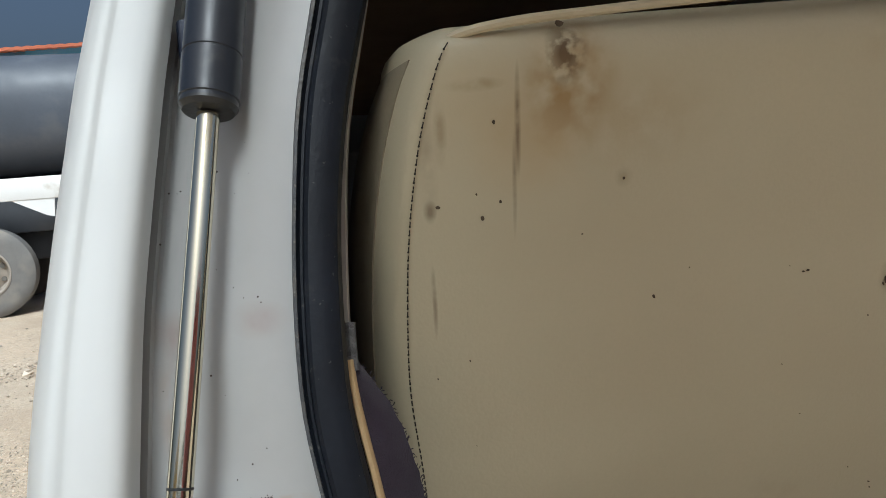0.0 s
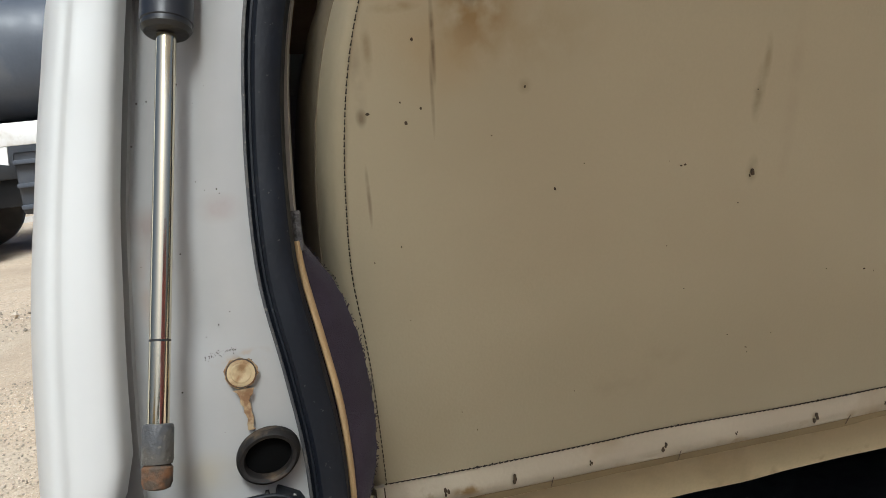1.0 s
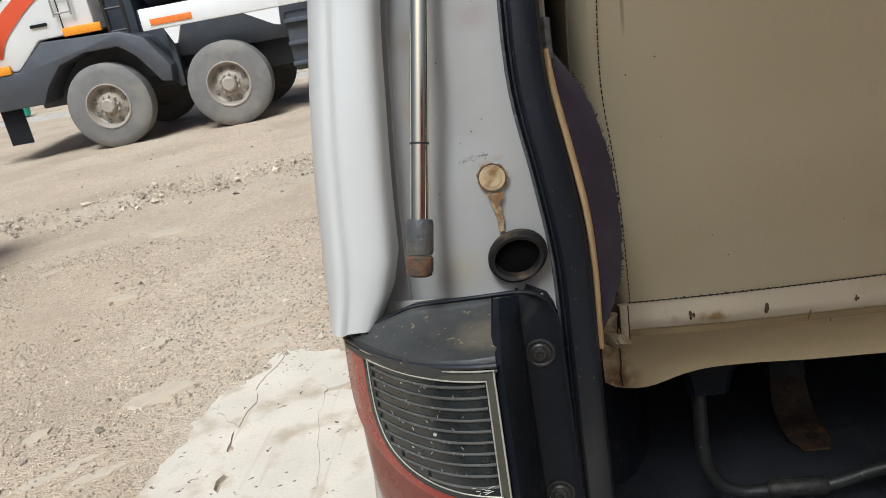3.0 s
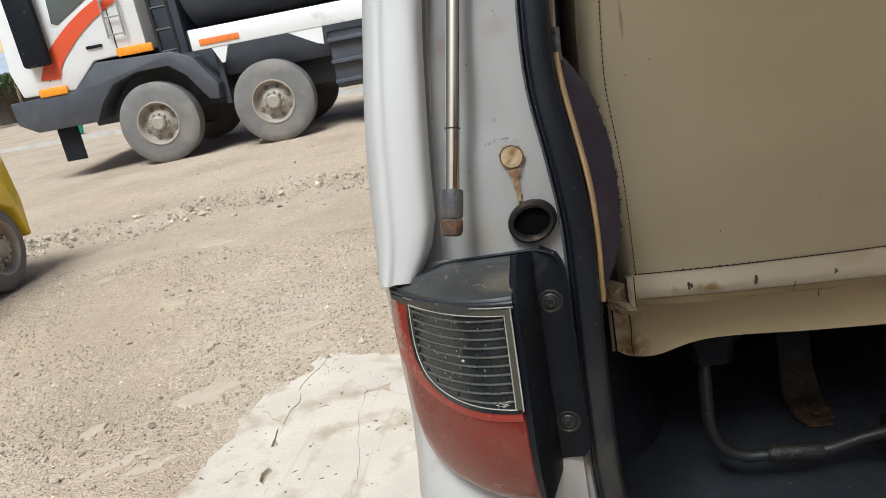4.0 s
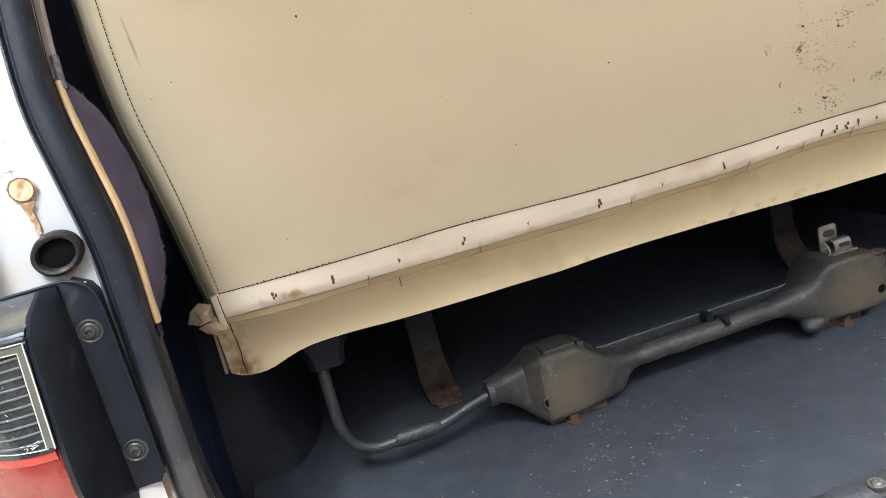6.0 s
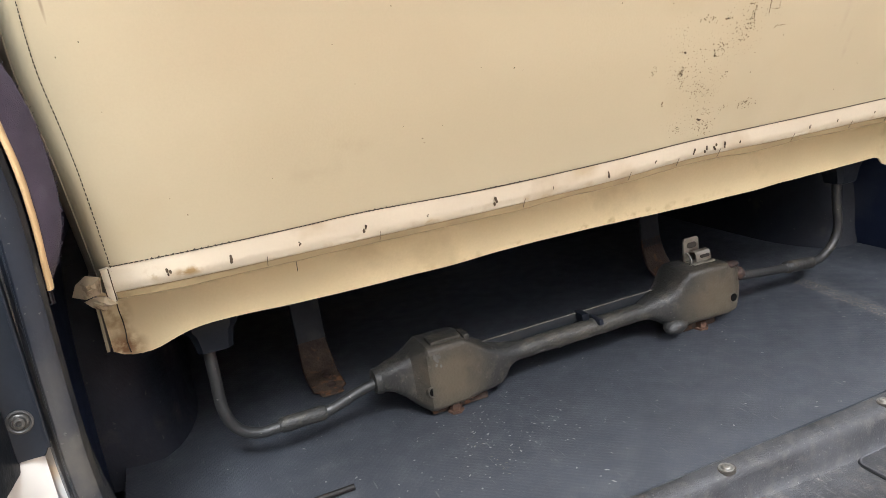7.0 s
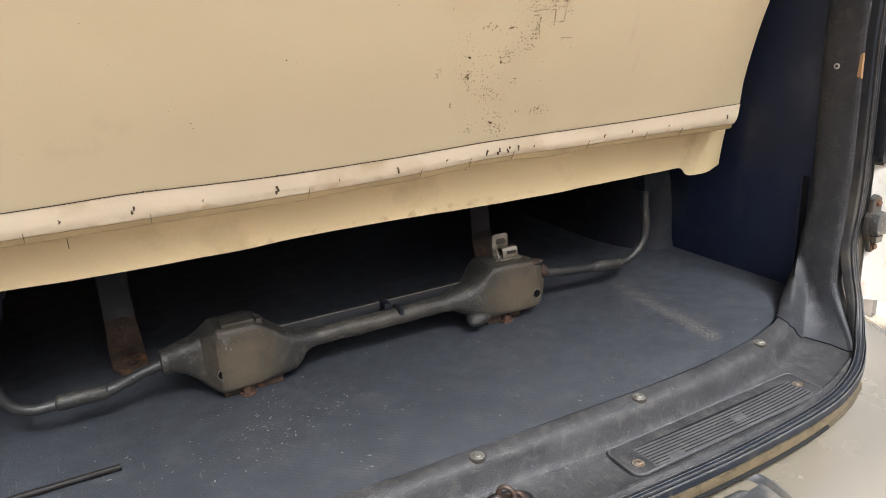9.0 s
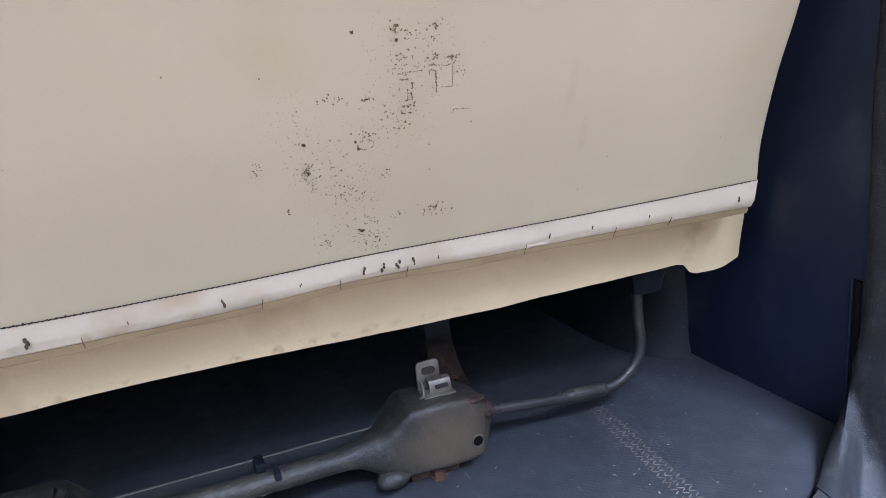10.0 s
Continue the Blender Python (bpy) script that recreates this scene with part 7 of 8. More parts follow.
    # straps that curve forward into feet bolted to the floor
    for x, tip in ((0.306, 0.762), (0.945, 0.800)):
        run = spline([Vector((y, z, 0)) for y, z in ((0.872, 0.93), (0.868, 0.85), (0.864, 0.775), (0.858, 0.742), (0.845, 0.719), (0.828, 0.7065), ((tip + 0.828) / 2, FLOOR + 0.0052), (tip, FLOOR + 0.0030))], 4)
        up = [p for p in run if p.y > 0.745]
        low = [p for p in run if p.y <= 0.765]
        for name, piece, m, label in (("seat_leg", up, HARNESS_DARK, "dark steel strap"), ("foot", low, FOOT_RUST, "rusty bolted foot")):
            bm = BM()
            rings = []
            for i, p in enumerate(piece):
                w = 0.021 if name == "seat_leg" else 0.021 + 0.004 * min(1.0, (0.765 - p.y) / 0.05)
                if p.x < tip + 0.012:
                    w -= 0.008
                rings.append([(x - w, p.x, p.y), (x - w * 0.92, p.x - 0.003, p.y + 0.002), (x + w * 0.92, p.x - 0.003, p.y + 0.002), (x + w, p.x, p.y)])
            loft(bm, rings, False)
            if name == "seat_leg":
                leg = part(name, solid(bm, 0.003), m, seat, label)
            else:
                part(name, solid(bm, 0.003), m, leg, label)
        for dy in (0.022, 0.052):
            bm = BM()
            lathe(bm, (x + 0.004, tip + dy, FLOOR + 0.006), (0, 0, 1), [(-0.002, 0.007), (0.004, 0.007), (0.006, 0.004)], 6)
            part("foot_bolt", bm, LATCH_RUST, leg)
    # rusty bolts under the covers
    for x, y in ((0.4335, 0.609), (0.840, 0.612)):
        bm = BM()
        lathe(bm, (x, y, FLOOR), (0, 0, 1), [(0, 0.011), (0.003, 0.011), (0.0032, 0.0080), (0.013, 0.0080), (0.0150, 0.006)], 6)
        part("bolt_tab", bm, BOLT_RUST, seat, "rusty bolt")
    for x0, x1 in ((0.404, 0.484), (0.808, 0.868)):
        bm = BM()
        box(bm, (x0, 0.614, FLOOR + 0.001), (x1, 0.652, FLOOR + 0.014), 0.002)
        part("hinge_base", bm, FOOT_RUST, seat, "dark rusty hinge base")


TUBE_STEEL = material("worn_tube_steel", (0.030, 0.030, 0.029), 0.46, 0.2, vary=0.25, scale=24, bump=0.2, dirt=(0.060, 0.054, 0.046), dirt_at=0.52, dirt_scale=26, speck=((0.22, 0.21, 0.19), 0.70, 160, 0.7))
HARNESS_DARK = material("dark_strap_paint", (0.013, 0.015, 0.017), 0.5, vary=0.25, scale=24, bump=0.15, dirt=(0.032, 0.030, 0.026), dirt_at=0.56, dirt_scale=22)
SCUFF = material("pale_scuff", (0.105, 0.10, 0.085), 0.7, vary=0.3, scale=120, bump=0)
BOLT_RUST = material("bright_rust", (0.062, 0.030, 0.016), 0.85, vary=0.4, scale=90, fine=300, bump=0.5, dirt=(0.07, 0.035, 0.02), dirt_at=0.55, dirt_scale=80)
CORNER_FOLD = material("grimy_corner_fold", (0.60, 0.49, 0.32), 0.5, vary=0.15, scale=30, fine=300, bump=0.15, dirt=(0.11, 0.07, 0.038), dirt_at=0.48, dirt_scale=75)
# vinyl colour darkened for the shadow line below the hem
VINYL_FOLD = material("shade_brown_fold", (0.28, 0.21, 0.105), 0.55, vary=0.15, scale=12, fine=300, bump=0.15, dirt=(0.22, 0.15, 0.08), dirt_at=0.56, dirt_scale=20)
FOOT_RUST = material("patchy_rust", (0.055, 0.036, 0.024), 0.8, 0.1, vary=0.35, scale=50, fine=300, bump=0.5, dirt=(0.19, 0.085, 0.03), dirt_at=0.56, dirt_scale=55)
CLIP = material("tarnished_steel", (0.24, 0.22, 0.18), 0.45, 0.6, vary=0.2, scale=60, bump=0.1, dirt=(0.14, 0.11, 0.08), dirt_at=0.52, dirt_scale=50)


def mat_material():
    """Blue-grey ribbed rubber, scuffed, with worn brown tread lines."""
    m = material("floor_mat_rubber", (0.0435, 0.0475, 0.0565), 0.44, vary=0.12, scale=14, fine=700, bump=0.3, dirt=(0.055, 0.059, 0.066), dirt_at=0.54, dirt_scale=28, speck=((0.20, 0.19, 0.17), 0.715, 260, 0.8), streak=((0.13, 0.125, 0.12), 0.70, 300, 0.7))
    n, l = m.node_tree.nodes, m.node_tree.links
    co = n.new("ShaderNodeTexCoord")
    mp = n.new("ShaderNodeMapping")
    mp.inputs["Rotation"].default_value = (0, 0, 0.785)
    mp.inputs["Scale"].default_value = (1, 1, 0)
    l.new(co.outputs["Object"], mp.inputs["Vector"])
    v = n.new("ShaderNodeTexVoronoi")
    v.inputs["Scale"].default_value, v.inputs["Randomness"].default_value = 170, 0.0
    l.new(mp.outputs["Vector"], v.inputs["Vector"])
    u = n.new("ShaderNodeBump")
    u.inputs["Strength"].default_value, u.inputs["Distance"].default_value = 0.22, 0.0012
    l.new(v.outputs["Distance"], u.inputs["Height"])
    first = n["Principled BSDF"].inputs["Normal"].links[0].from_socket
    l.new(first, u.inputs["Normal"])
    l.new(u.outputs["Normal"], n["Principled BSDF"].inputs["Normal"])
    return m


def floor_things():
    bm = BM()
    nx, ny = 60, 30
    rows = []
    for j in range(ny + 1):
        y0 = j / ny
        top = []
        for i in range(nx + 1):
            x = 0.026 + (2 * MID - 0.052) * i / nx
            e = 0.3345 + min(0.12, 0.031 * (abs(x - MID) / 0.443) ** 4)
            y = e + (1.80 - e) * y0 ** 1.3
            edge = max(0.0, (abs(x - MID) - 0.58) / 0.06)
            top.append(Vector((x, y, FLOOR + 0.0006 * noise.noise((x * 6, y * 6, 0)) + 0.012 * edge ** 2)))
        rows.append(top + [p - Vector((0, 0, 0.004)) for p in reversed(top)])
    loft(bm, rows, True, True)
    mat_ob = solo("floor_mat", bm, mat_material(), (MID, 0.6, FLOOR), "dark blue-grey rubber floor mat, scuffed, in the cargo bay", "floor mat")
    rng = random.Random(6)
    bm = BM()

    def fleck(x, y, r, st=1.0, turn=0.0):
        ring = []
        for k in range(7):
            q = 2 * math.pi * k / 7
            a, b = r * st * math.cos(q) * (1 + 0.4 * noise.noise((q, x * 60, 2))), r * math.sin(q)
            ring.append(Vector((x + a * math.cos(turn) - b * math.sin(turn), y + a * math.sin(turn) + b * math.cos(turn), FLOOR + 0.0012)))
        bm.faces.new([bm.verts.new(p) for p in ring])

    for k in range(330):
        x, y = rng.uniform(0.06, 1.27), rng.uniform(0.345, 0.70)
        if rng.random() < 0.4:
            x, y = rng.gauss(0.45, 0.06), rng.gauss(0.52, 0.06)
        if 0.345 < y < 0.72 and 0.06 < x < 1.27:
            fleck(x, y, rng.uniform(0.0004, 0.0011), rng.uniform(0.8, 3.0), rng.uniform(0, 3.1))
    part("dust_speckle", bm, FLECK, mat_ob, "pale chips and dust")["kind"] = "stuff"
    bm = BM()
    for (xa, ya), (xb, yb), cnt, wd in (((1.083, 0.655), (1.050, 0.385), 46, 0.012), ((0.418, 0.555), (0.428, 0.44), 12, 0.006)):
        for k in range(cnt):
            u = k / (cnt - 1)
            x, y = xa + (xb - xa) * u, ya + (yb - ya) * u
            for side in (-1, 0, 1):
                if rng.random() < 0.93 and cnt > 20 or rng.random() < 0.35:
                    fleck(x + side * wd * 0.75 + rng.gauss(0, 0.0006), y + rng.gauss(0, 0.0007), rng.uniform(0.0008, 0.0012) if cnt > 20 else rng.uniform(0.0004, 0.0009), 4.2 if cnt > 20 else 2.5, 0.55 * (-1) ** k)
    part("worn_tread", bm, TREAD, mat_ob, "worn brown tread lines")["kind"] = "stuff"
    # hooked rod lying on the mat
    bm = BM()
    z = FLOOR + 0.0050
    tube(bm, spline([(0.266, 0.512, z), (0.19, 0.5115, z), (0.125, 0.511, z), (0.108, 0.509, z), (0.098, 0.500, z), (0.072, 0.461, z)], 6), 0.0036, 10)
    solo("hooked_rod", bm, ROD, (0.17, 0.50, FLOOR), "thin dark steel rod with a bent end lying on the mat", "rod")


ROD = material("dark_rod_steel", (0.009, 0.007, 0.006), 0.6, 0.0, spec=0.3, vary=0.3, scale=60, bump=0.2, dirt=(0.035, 0.020, 0.012), dirt_at=0.6, dirt_scale=50)
FLECK = material("pale_flecks", (0.30, 0.29, 0.27), 0.9, bump=0)
TREAD = material("worn_tread_brown", (0.19, 0.175, 0.15), 0.9, vary=0.3, scale=50, bump=0)

for side in (-1, 1):
    body_side(side)
    tail_lamp(side)
    grommet(side)
    striker(side)
weatherstrip()
gas_strut()
pillar_marks()
cargo_trim()
shell()
cloth_panel()
backrest()
seat_specks()
seat_frame()
floor_things()

# ---- outdoors ----
HERE = Matrix.Identity(4)


def ground():
    bm = BM()
    # fine near the van, coarse to the horizon
    xs = [-900, -300, -120, -60, -35, -24, -18] + [-14 + 0.35 * i for i in range(52)] + [5, 8, 14, 30, 90, 300, 900]
    ys = [-900, -200, -40, -12, -5, -2] + [-1 + 0.30 * i for i in range(64)] + [19, 21, 24, 28, 33, 40, 60, 110, 300, 900]
    rows = []
    for y in ys:
        row = []
        for x in xs:
            near = 1.0 if -15 < x < 5 and -2 < y < 19 else 0.0
            h = near * (0.030 * noise.noise((x * 0.5, y * 0.5, 0)) + 0.020 * noise.noise((x * 1.7, y * 1.7, 5)))
            rut = near * 0.05 * math.exp(-((y - 6.3 - 0.08 * x + 0.25 * math.sin(x)) / 0.35) ** 2)
            row.append((x, y, h - 0.025 - rut * 0.6))
        rows.append(row)
    loft(bm, rows, False)
    solo("ground", bm, DIRT, (0, 0, 0), "dry tan dirt yard with gravel", "ground", "structure", HERE, "", 180)
    rng = random.Random(12)
    vs, fs = [], []
    tri = ((0, 2, 4), (2, 1, 4), (1, 3, 4), (3, 0, 4), (2, 0, 5), (1, 2, 5), (3, 1, 5), (0, 3, 5))
    for k in range(66000):
        if k < 52000:
            x, y = rng.uniform(-4.2, 0.3), rng.uniform(0.8, 4.6)
        elif k < 61000:
            x, y = rng.uniform(-8, 1), rng.uniform(2.5, 9)
        else:
            x = rng.uniform(-9, 1)
            y = 6.3 + 0.08 * x - 0.25 * math.sin(x) + rng.gauss(0, 0.3)
        clump = noise.noise((x * 1.3, y * 1.3, 3))
        if -1.2 < x and y < 2.45 and rng.random() < 0.93:
            continue
        if clump < rng.uniform(-0.7, 0.35):
            continue
        r = rng.uniform(0.003, 0.009) if rng.random() < 0.985 else rng.uniform(0.010, 0.026)
        if k >= 61000:
            r = rng.uniform(0.006, 0.020) if rng.random() < 0.93 else rng.uniform(0.02, 0.055)
        e = Euler((rng.random() * 6, rng.random() * 6, rng.random() * 6)).to_matrix()
        i0 = len(vs)
        h = 0.030 * noise.noise((x * 0.5, y * 0.5, 0)) + 0.020 * noise.noise((x * 1.7, y * 1.7, 5)) - 0.022
        for q in ((1, 0, 0), (-0.9, 0, 0), (0, 0.8, 0), (0, -0.9, 0), (0, 0, 0.7), (0, 0, -0.6)):
            w = e @ (Vector(q) * r * rng.uniform(0.75, 1.2))
            vs.append((x + w.x, y + w.y, h + 0.7 * w.z))
        fs += [(i0 + a, i0 + b, i0 + c) for a, b, c in tri]
    me = bpy.data.meshes.new("gravel")
    me.from_pydata(vs, [], fs)
    me.materials.append(STONE)
    tagged(new("gravel", me), "loose pale gravel and stones on the dirt", "gravel", "", "stuff")


def slab():
    """A broken patch of pale concrete beside the van, cracked into pieces."""
    base = thing("concrete_patch", (-0.5, 2.0, 0), "broken pale concrete slab in the dirt beside the van", "slab", "", HERE, "structure")
    rng = random.Random(5)
    xs = [-1.30, -1.02, -0.74, -0.40, -0.05, 0.35]
    ys = [0.95, 1.45, 1.80, 2.20, 2.62]
    node = {}
    for i, x in enumerate(xs):
        for j, y in enumerate(ys):
            node[i, j] = Vector((x + rng.uniform(-0.09, 0.09), y + rng.uniform(-0.10, 0.10), 0))
    node[0, 4] = Vector((-1.13, 2.55, 0))
    node[0, 3] = Vector((-1.27, 2.25, 0))
    node[0, 2] = Vector((-1.28, 1.95, 0))
    for i in range(5):
        for j in range(4):
            q = [node[i, j], node[i + 1, j], node[i + 1, j + 1], node[i, j + 1]]
            c = sum(q, Vector()) / 4
            pts = []
            for a, b in zip(q, q[1:] + q[:1]):
                for k in range(14):
                    p = a.lerp(b, k / 14)
                    p += Vector((noise.noise((p.x * 7, p.y * 7, 1)) + 0.4 * noise.noise((p.x * 23, p.y * 23, 1)), noise.noise((p.x * 7, p.y * 7, 8)) + 0.4 * noise.noise((p.x * 23, p.y * 23, 8)), 0)) * (0.085 if i == 0 or j == 3 else 0.028)
                    pts.append(c + (p - c) * 0.996)
            lift = rng.uniform(-0.003, 0.004)
            bm = BM()
            f = bm.faces.new([bm.verts.new((p.x, p.y, -0.011 + lift * 0.6)) for p in pts])
            r = bmesh.ops.extrude_face_region(bm, geom=[f])
            bmesh.ops.translate(bm, verts=[v for v in r["geom"] if isinstance(v, bmesh.types.BMVert)], vec=(0, 0, -0.08))
            part("slab_piece", bm, CONCRETE, base)


def fragments():
    """Flat broken bits of the slab lying in the dirt."""
    rng = random.Random(9)
    first = None
    for x, y, a, b, turn in ((-1.52, 2.42, 0.16, 0.06, 0.5), (-1.66, 1.95, 0.17, 0.035, 0.7), (-1.50, 1.92, 0.12, 0.03, 0.6), (-2.28, 3.55, 0.09, 0.06, 0.1), (-1.30, 2.98, 0.13, 0.03, 0.5), (-2.60, 4.75, 0.14, 0.08, 0.2), (-1.9, 2.2, 0.06, 0.04, 1.2), (-1.15, 2.75, 0.08, 0.05, 0.3), (-3.1, 4.2, 0.08, 0.05, 0.9), (-1.75, 2.9, 0.06, 0.03, 2.0)):
        bm = BM()
        n = 30
        low = [Vector((a * math.cos(q) * (1 + 0.55 * noise.noise((2 * math.cos(q), 2 * math.sin(q), x)) + 0.2 * noise.noise((6 * math.cos(q), 6 * math.sin(q), x))), b * math.sin(q) * (1 + 0.55 * noise.noise((2 * math.cos(q), 2 * math.sin(q), y)) + 0.25 * noise.noise((6 * math.cos(q), 6 * math.sin(q), y))), -0.03)) for q in (2 * math.pi * k / n for k in range(n))]
        loft(bm, [low, [p * 0.98 + Vector((0, 0, 0.034)) for p in low], [p * 0.90 + Vector((0, 0, 0.040)) for p in low]], True, True)
        solo("concrete_fragment", bm, FRAGMENT, (0, 0, 0), "flat pale concrete fragment half buried in dirt", "fragment", "", Matrix.Translation((x, y, -0.027)) @ pose(0, 0, 0, 0, 0, math.degrees(turn)), "broken concrete bits")


def wheel(parent, c, r, wid, axis=(0, 1, 0), hub=0.52):
    bm = BM()
    lathe(bm, c, axis, [(-wid * 0.12, r * hub), (-wid / 2, r * hub), (-wid / 2, r * 0.80), (-wid * 0.46, r * 0.93), (-wid * 0.36, r), (wid * 0.36, r), (wid * 0.46, r * 0.93), (wid / 2, r * 0.80), (wid / 2, r * hub), (wid * 0.12, r * hub)], 40)
    t = part("wheel", bm, TYRE, parent, "dusty black tyre")
    bm = BM()
    lathe(bm, c, axis, [(-wid * 0.13, 0.01), (-wid * 0.13, r * hub * 1.02), (-wid * 0.47, r * hub * 1.04), (-wid * 0.53, r * hub * 1.03), (-wid * 0.54, r * hub * 0.98), (-wid * 0.50, r * hub * 0.94), (-wid * 0.24, r * hub * 0.88), (-wid * 0.18, r * hub * 0.80), (-wid * 0.24, r * hub * 0.62), (-wid * 0.34, r * hub * 0.50), (-wid * 0.36, r * hub * 0.36), (-wid * 0.56, r * hub * 0.33), (-wid * 0.62, r * hub * 0.26), (-wid * 0.62, 0.01)], 36)
    rim = part("rim", bm, RIM, t, "dusty dished steel rim")
    ax = Vector(axis).normalized()
    u = ax.orthogonal().normalized()
    w = ax.cross(u)
    for k in range(8):
        q = 2 * math.pi * (k + 0.5) / 8
        bm = BM()
        lathe(bm, Vector(c) + (u * math.cos(q) + w * math.sin(q)) * r * hub * 0.72 - ax * wid * 0.225, -ax, [(-0.01, r * hub * 0.10), (0.012, r * hub * 0.10), (0.013, 0.002)], 14)
        part("rim_hole", bm, RIM_HOLE, t)
    for k in range(10):
        q = 2 * math.pi * k / 10
        bm = BM()
        lathe(bm, Vector(c) + (u * math.cos(q) + w * math.sin(q)) * r * hub * 0.44 - ax * wid * 0.35, -ax, [(-0.01, 0.017), (0.028, 0.017), (0.03, 0.010)], 6)
        part("wheel_nut", bm, RIM, t)
    return t


def tank_truck():
    where = Matrix.Translation((-5.43, 9.50, -0.03)) @ pose(0, 0, 0, 0, 0, 7.4)
    t = thing("tank_truck", (1.5, 1.2, 0), "white tanker truck with an orange-red stripe and dark tank, dusty", "truck", "", where)
    for x in (0.0, 1.62, 4.6, 5.95):
        for y in (0.16, 2.24):
            wheel(t, (x, y, 0.55), 0.55, 0.31, (0, 1, 0) if y < 1 else (0, -1, 0))
    bm = BM()
    box(bm, (-1.2, 0.75, 0.62), (6.8, 1.65, 0.98), 0.02)
    box(bm, (0.55, 0.45, 0.98), (6.9, 1.95, 1.66), 0.02)
    box(bm, (-0.75, 0.50, 0.80), (0.92, 1.90, 1.49), 0.02)
    part("chassis", bm, WING, t, "dusty black chassis frame, lightened for haze")
    # cab
    bm = BM()
    prof = [(-1.72, 1.20), (-1.80, 1.55), (-1.76, 2.05), (-1.58, 2.75), (-1.45, 2.98), (0.10, 3.02), (0.14, 2.6), (0.14, 1.52), (-0.62, 1.50), (-0.98, 1.18)]
    prism(bm, prof, 0.03, 2.37, 0.03)
    cab = part("cab", bm, TRUCK_WHITE, t, "white cab")
    bm = BM()
    prism(bm, [(-1.02, 2.06), (-0.96, 2.78), (-0.06, 2.82), (-0.10, 2.46), (-0.42, 2.30), (-0.94, 2.03)], 0.018, 0.04, 0.01)
    part("side_window", bm, TRUCK_GLASS, cab, "dark side window")
    bm = BM()
    prism(bm, [(-1.70, 2.08), (-1.52, 2.72), (-1.60, 2.74), (-1.79, 2.08)], 0.2, 2.2, 0.01)
    part("windscreen", bm, TRUCK_GLASS, cab)
    for x in (-1.28, -0.26):
        bm = BM()
        tube(bm, [(x, 0.028, 1.35), (x + 0.02, 0.028, 2.8)], 0.008, 6)
        part("door_seam", bm, STEEL_DARK, cab)
    bm = BM()
    box(bm, (-1.50, -0.14, 1.56), (-1.12, -0.02, 2.75), 0.05)
    mir = part("mirror", bm, BLACK_PLASTIC, cab, "black side mirror")
    bm = BM()
    lower = spline([(-1.40, 0, 1.38), (-1.24, 0, 1.66), (-1.00, 0, 1.875), (-0.68, 0, 2.09), (-0.37, 0, 2.24), (0.13, 0, 2.43)], 8)
    upper = spline([(-1.13, 0, 1.36), (-1.03, 0, 1.55), (-0.82, 0, 1.75), (-0.55, 0, 1.95), (-0.23, 0, 2.12), (0.13, 0, 2.28)], 8)
    loft(bm, [[(a.x, 0.020, a.z), (b.x, 0.020, b.z)] for a, b in zip(lower, upper)], False)
    part("stripe", solid(bm, 0.004), TRUCK_RED, cab, "orange-red swoosh stripe")
    for x0, z0 in ((-1.47, 1.16), (-0.27, 1.49)):
        bm = BM()
        box(bm, (x0, -0.02, z0), (x0 + (0.40 if x0 < -1 else 0.50), 0.03, z0 + 0.11), 0.02)
        part("marker_lamp", bm, AMBER, cab, "amber marker lamp")
    bm = BM()
    for x in (-0.30, -0.08):
        tube(bm, [(x, -0.03, 1.74), (x + 0.02, -0.03, 2.62)], 0.014, 6)
    for z in (1.78, 2.0, 2.22, 2.44):
        tube(bm, [(-0.30, -0.03, z), (-0.08, -0.03, z)], 0.012, 6)
    part("grab_ladder", bm, GREY_LIGHT, cab)
    bm = BM()
    box(bm, (-0.66, 0.0, 1.66), (-0.44, 0.03, 1.70), 0.01)
    part("door_handle", bm, BLACK_PLASTIC, cab)
    # bumper and wings
    bm = BM()
    prism(bm, [(-1.92, 1.16), (-1.90, 0.86), (-1.66, 0.72), (-0.80, 0.72), (-0.66, 0.95), (-0.45, 1.16), (-0.1, 1.26), (0.35, 1.26), (0.55, 1.10), (0.78, 0.74), (0.92, 0.72), (0.95, 0.92), (0.70, 1.32), (0.42, 1.44), (-0.60, 1.48), (-0.98, 1.17)], 0.0, 0.55, 0.02)
    bmp = part("front_wing", bm, WING, t, "black bumper and wheel arch")
    bm = BM()
    box(bm, (-1.90, 0.55, 0.72), (-1.70, 2.40, 1.16), 0.04)
    part("bumper", bm, WING, t)
    bm = BM()
    box(bm, (-1.50, 0.18, 0.25), (-1.20, 0.20, 0.72), 0.004)
    part("mud_flap", bm, BLACK_RUBBER, t)
    # ladder behind the cab
    bm = BM()
    for x in (0.28, 0.52):
        tube(bm, [(x, 0.1, 1.25), (x, 0.1, 3.0)], 0.025, 8)
    for k in range(6):
        tube(bm, [(0.28, 0.1, 1.45 + 0.28 * k), (0.52, 0.1, 1.45 + 0.28 * k)], 0.018, 8)
    part("ladder", bm, STEEL_DARK, t)
    bm = BM()
    box(bm, (0.18, 0.4, 1.2), (0.55, 2.0, 2.9), 0.05)
    part("air_box", bm, TANK, t)
    # tank and its white skirt
    bm = BM()
    rings = []
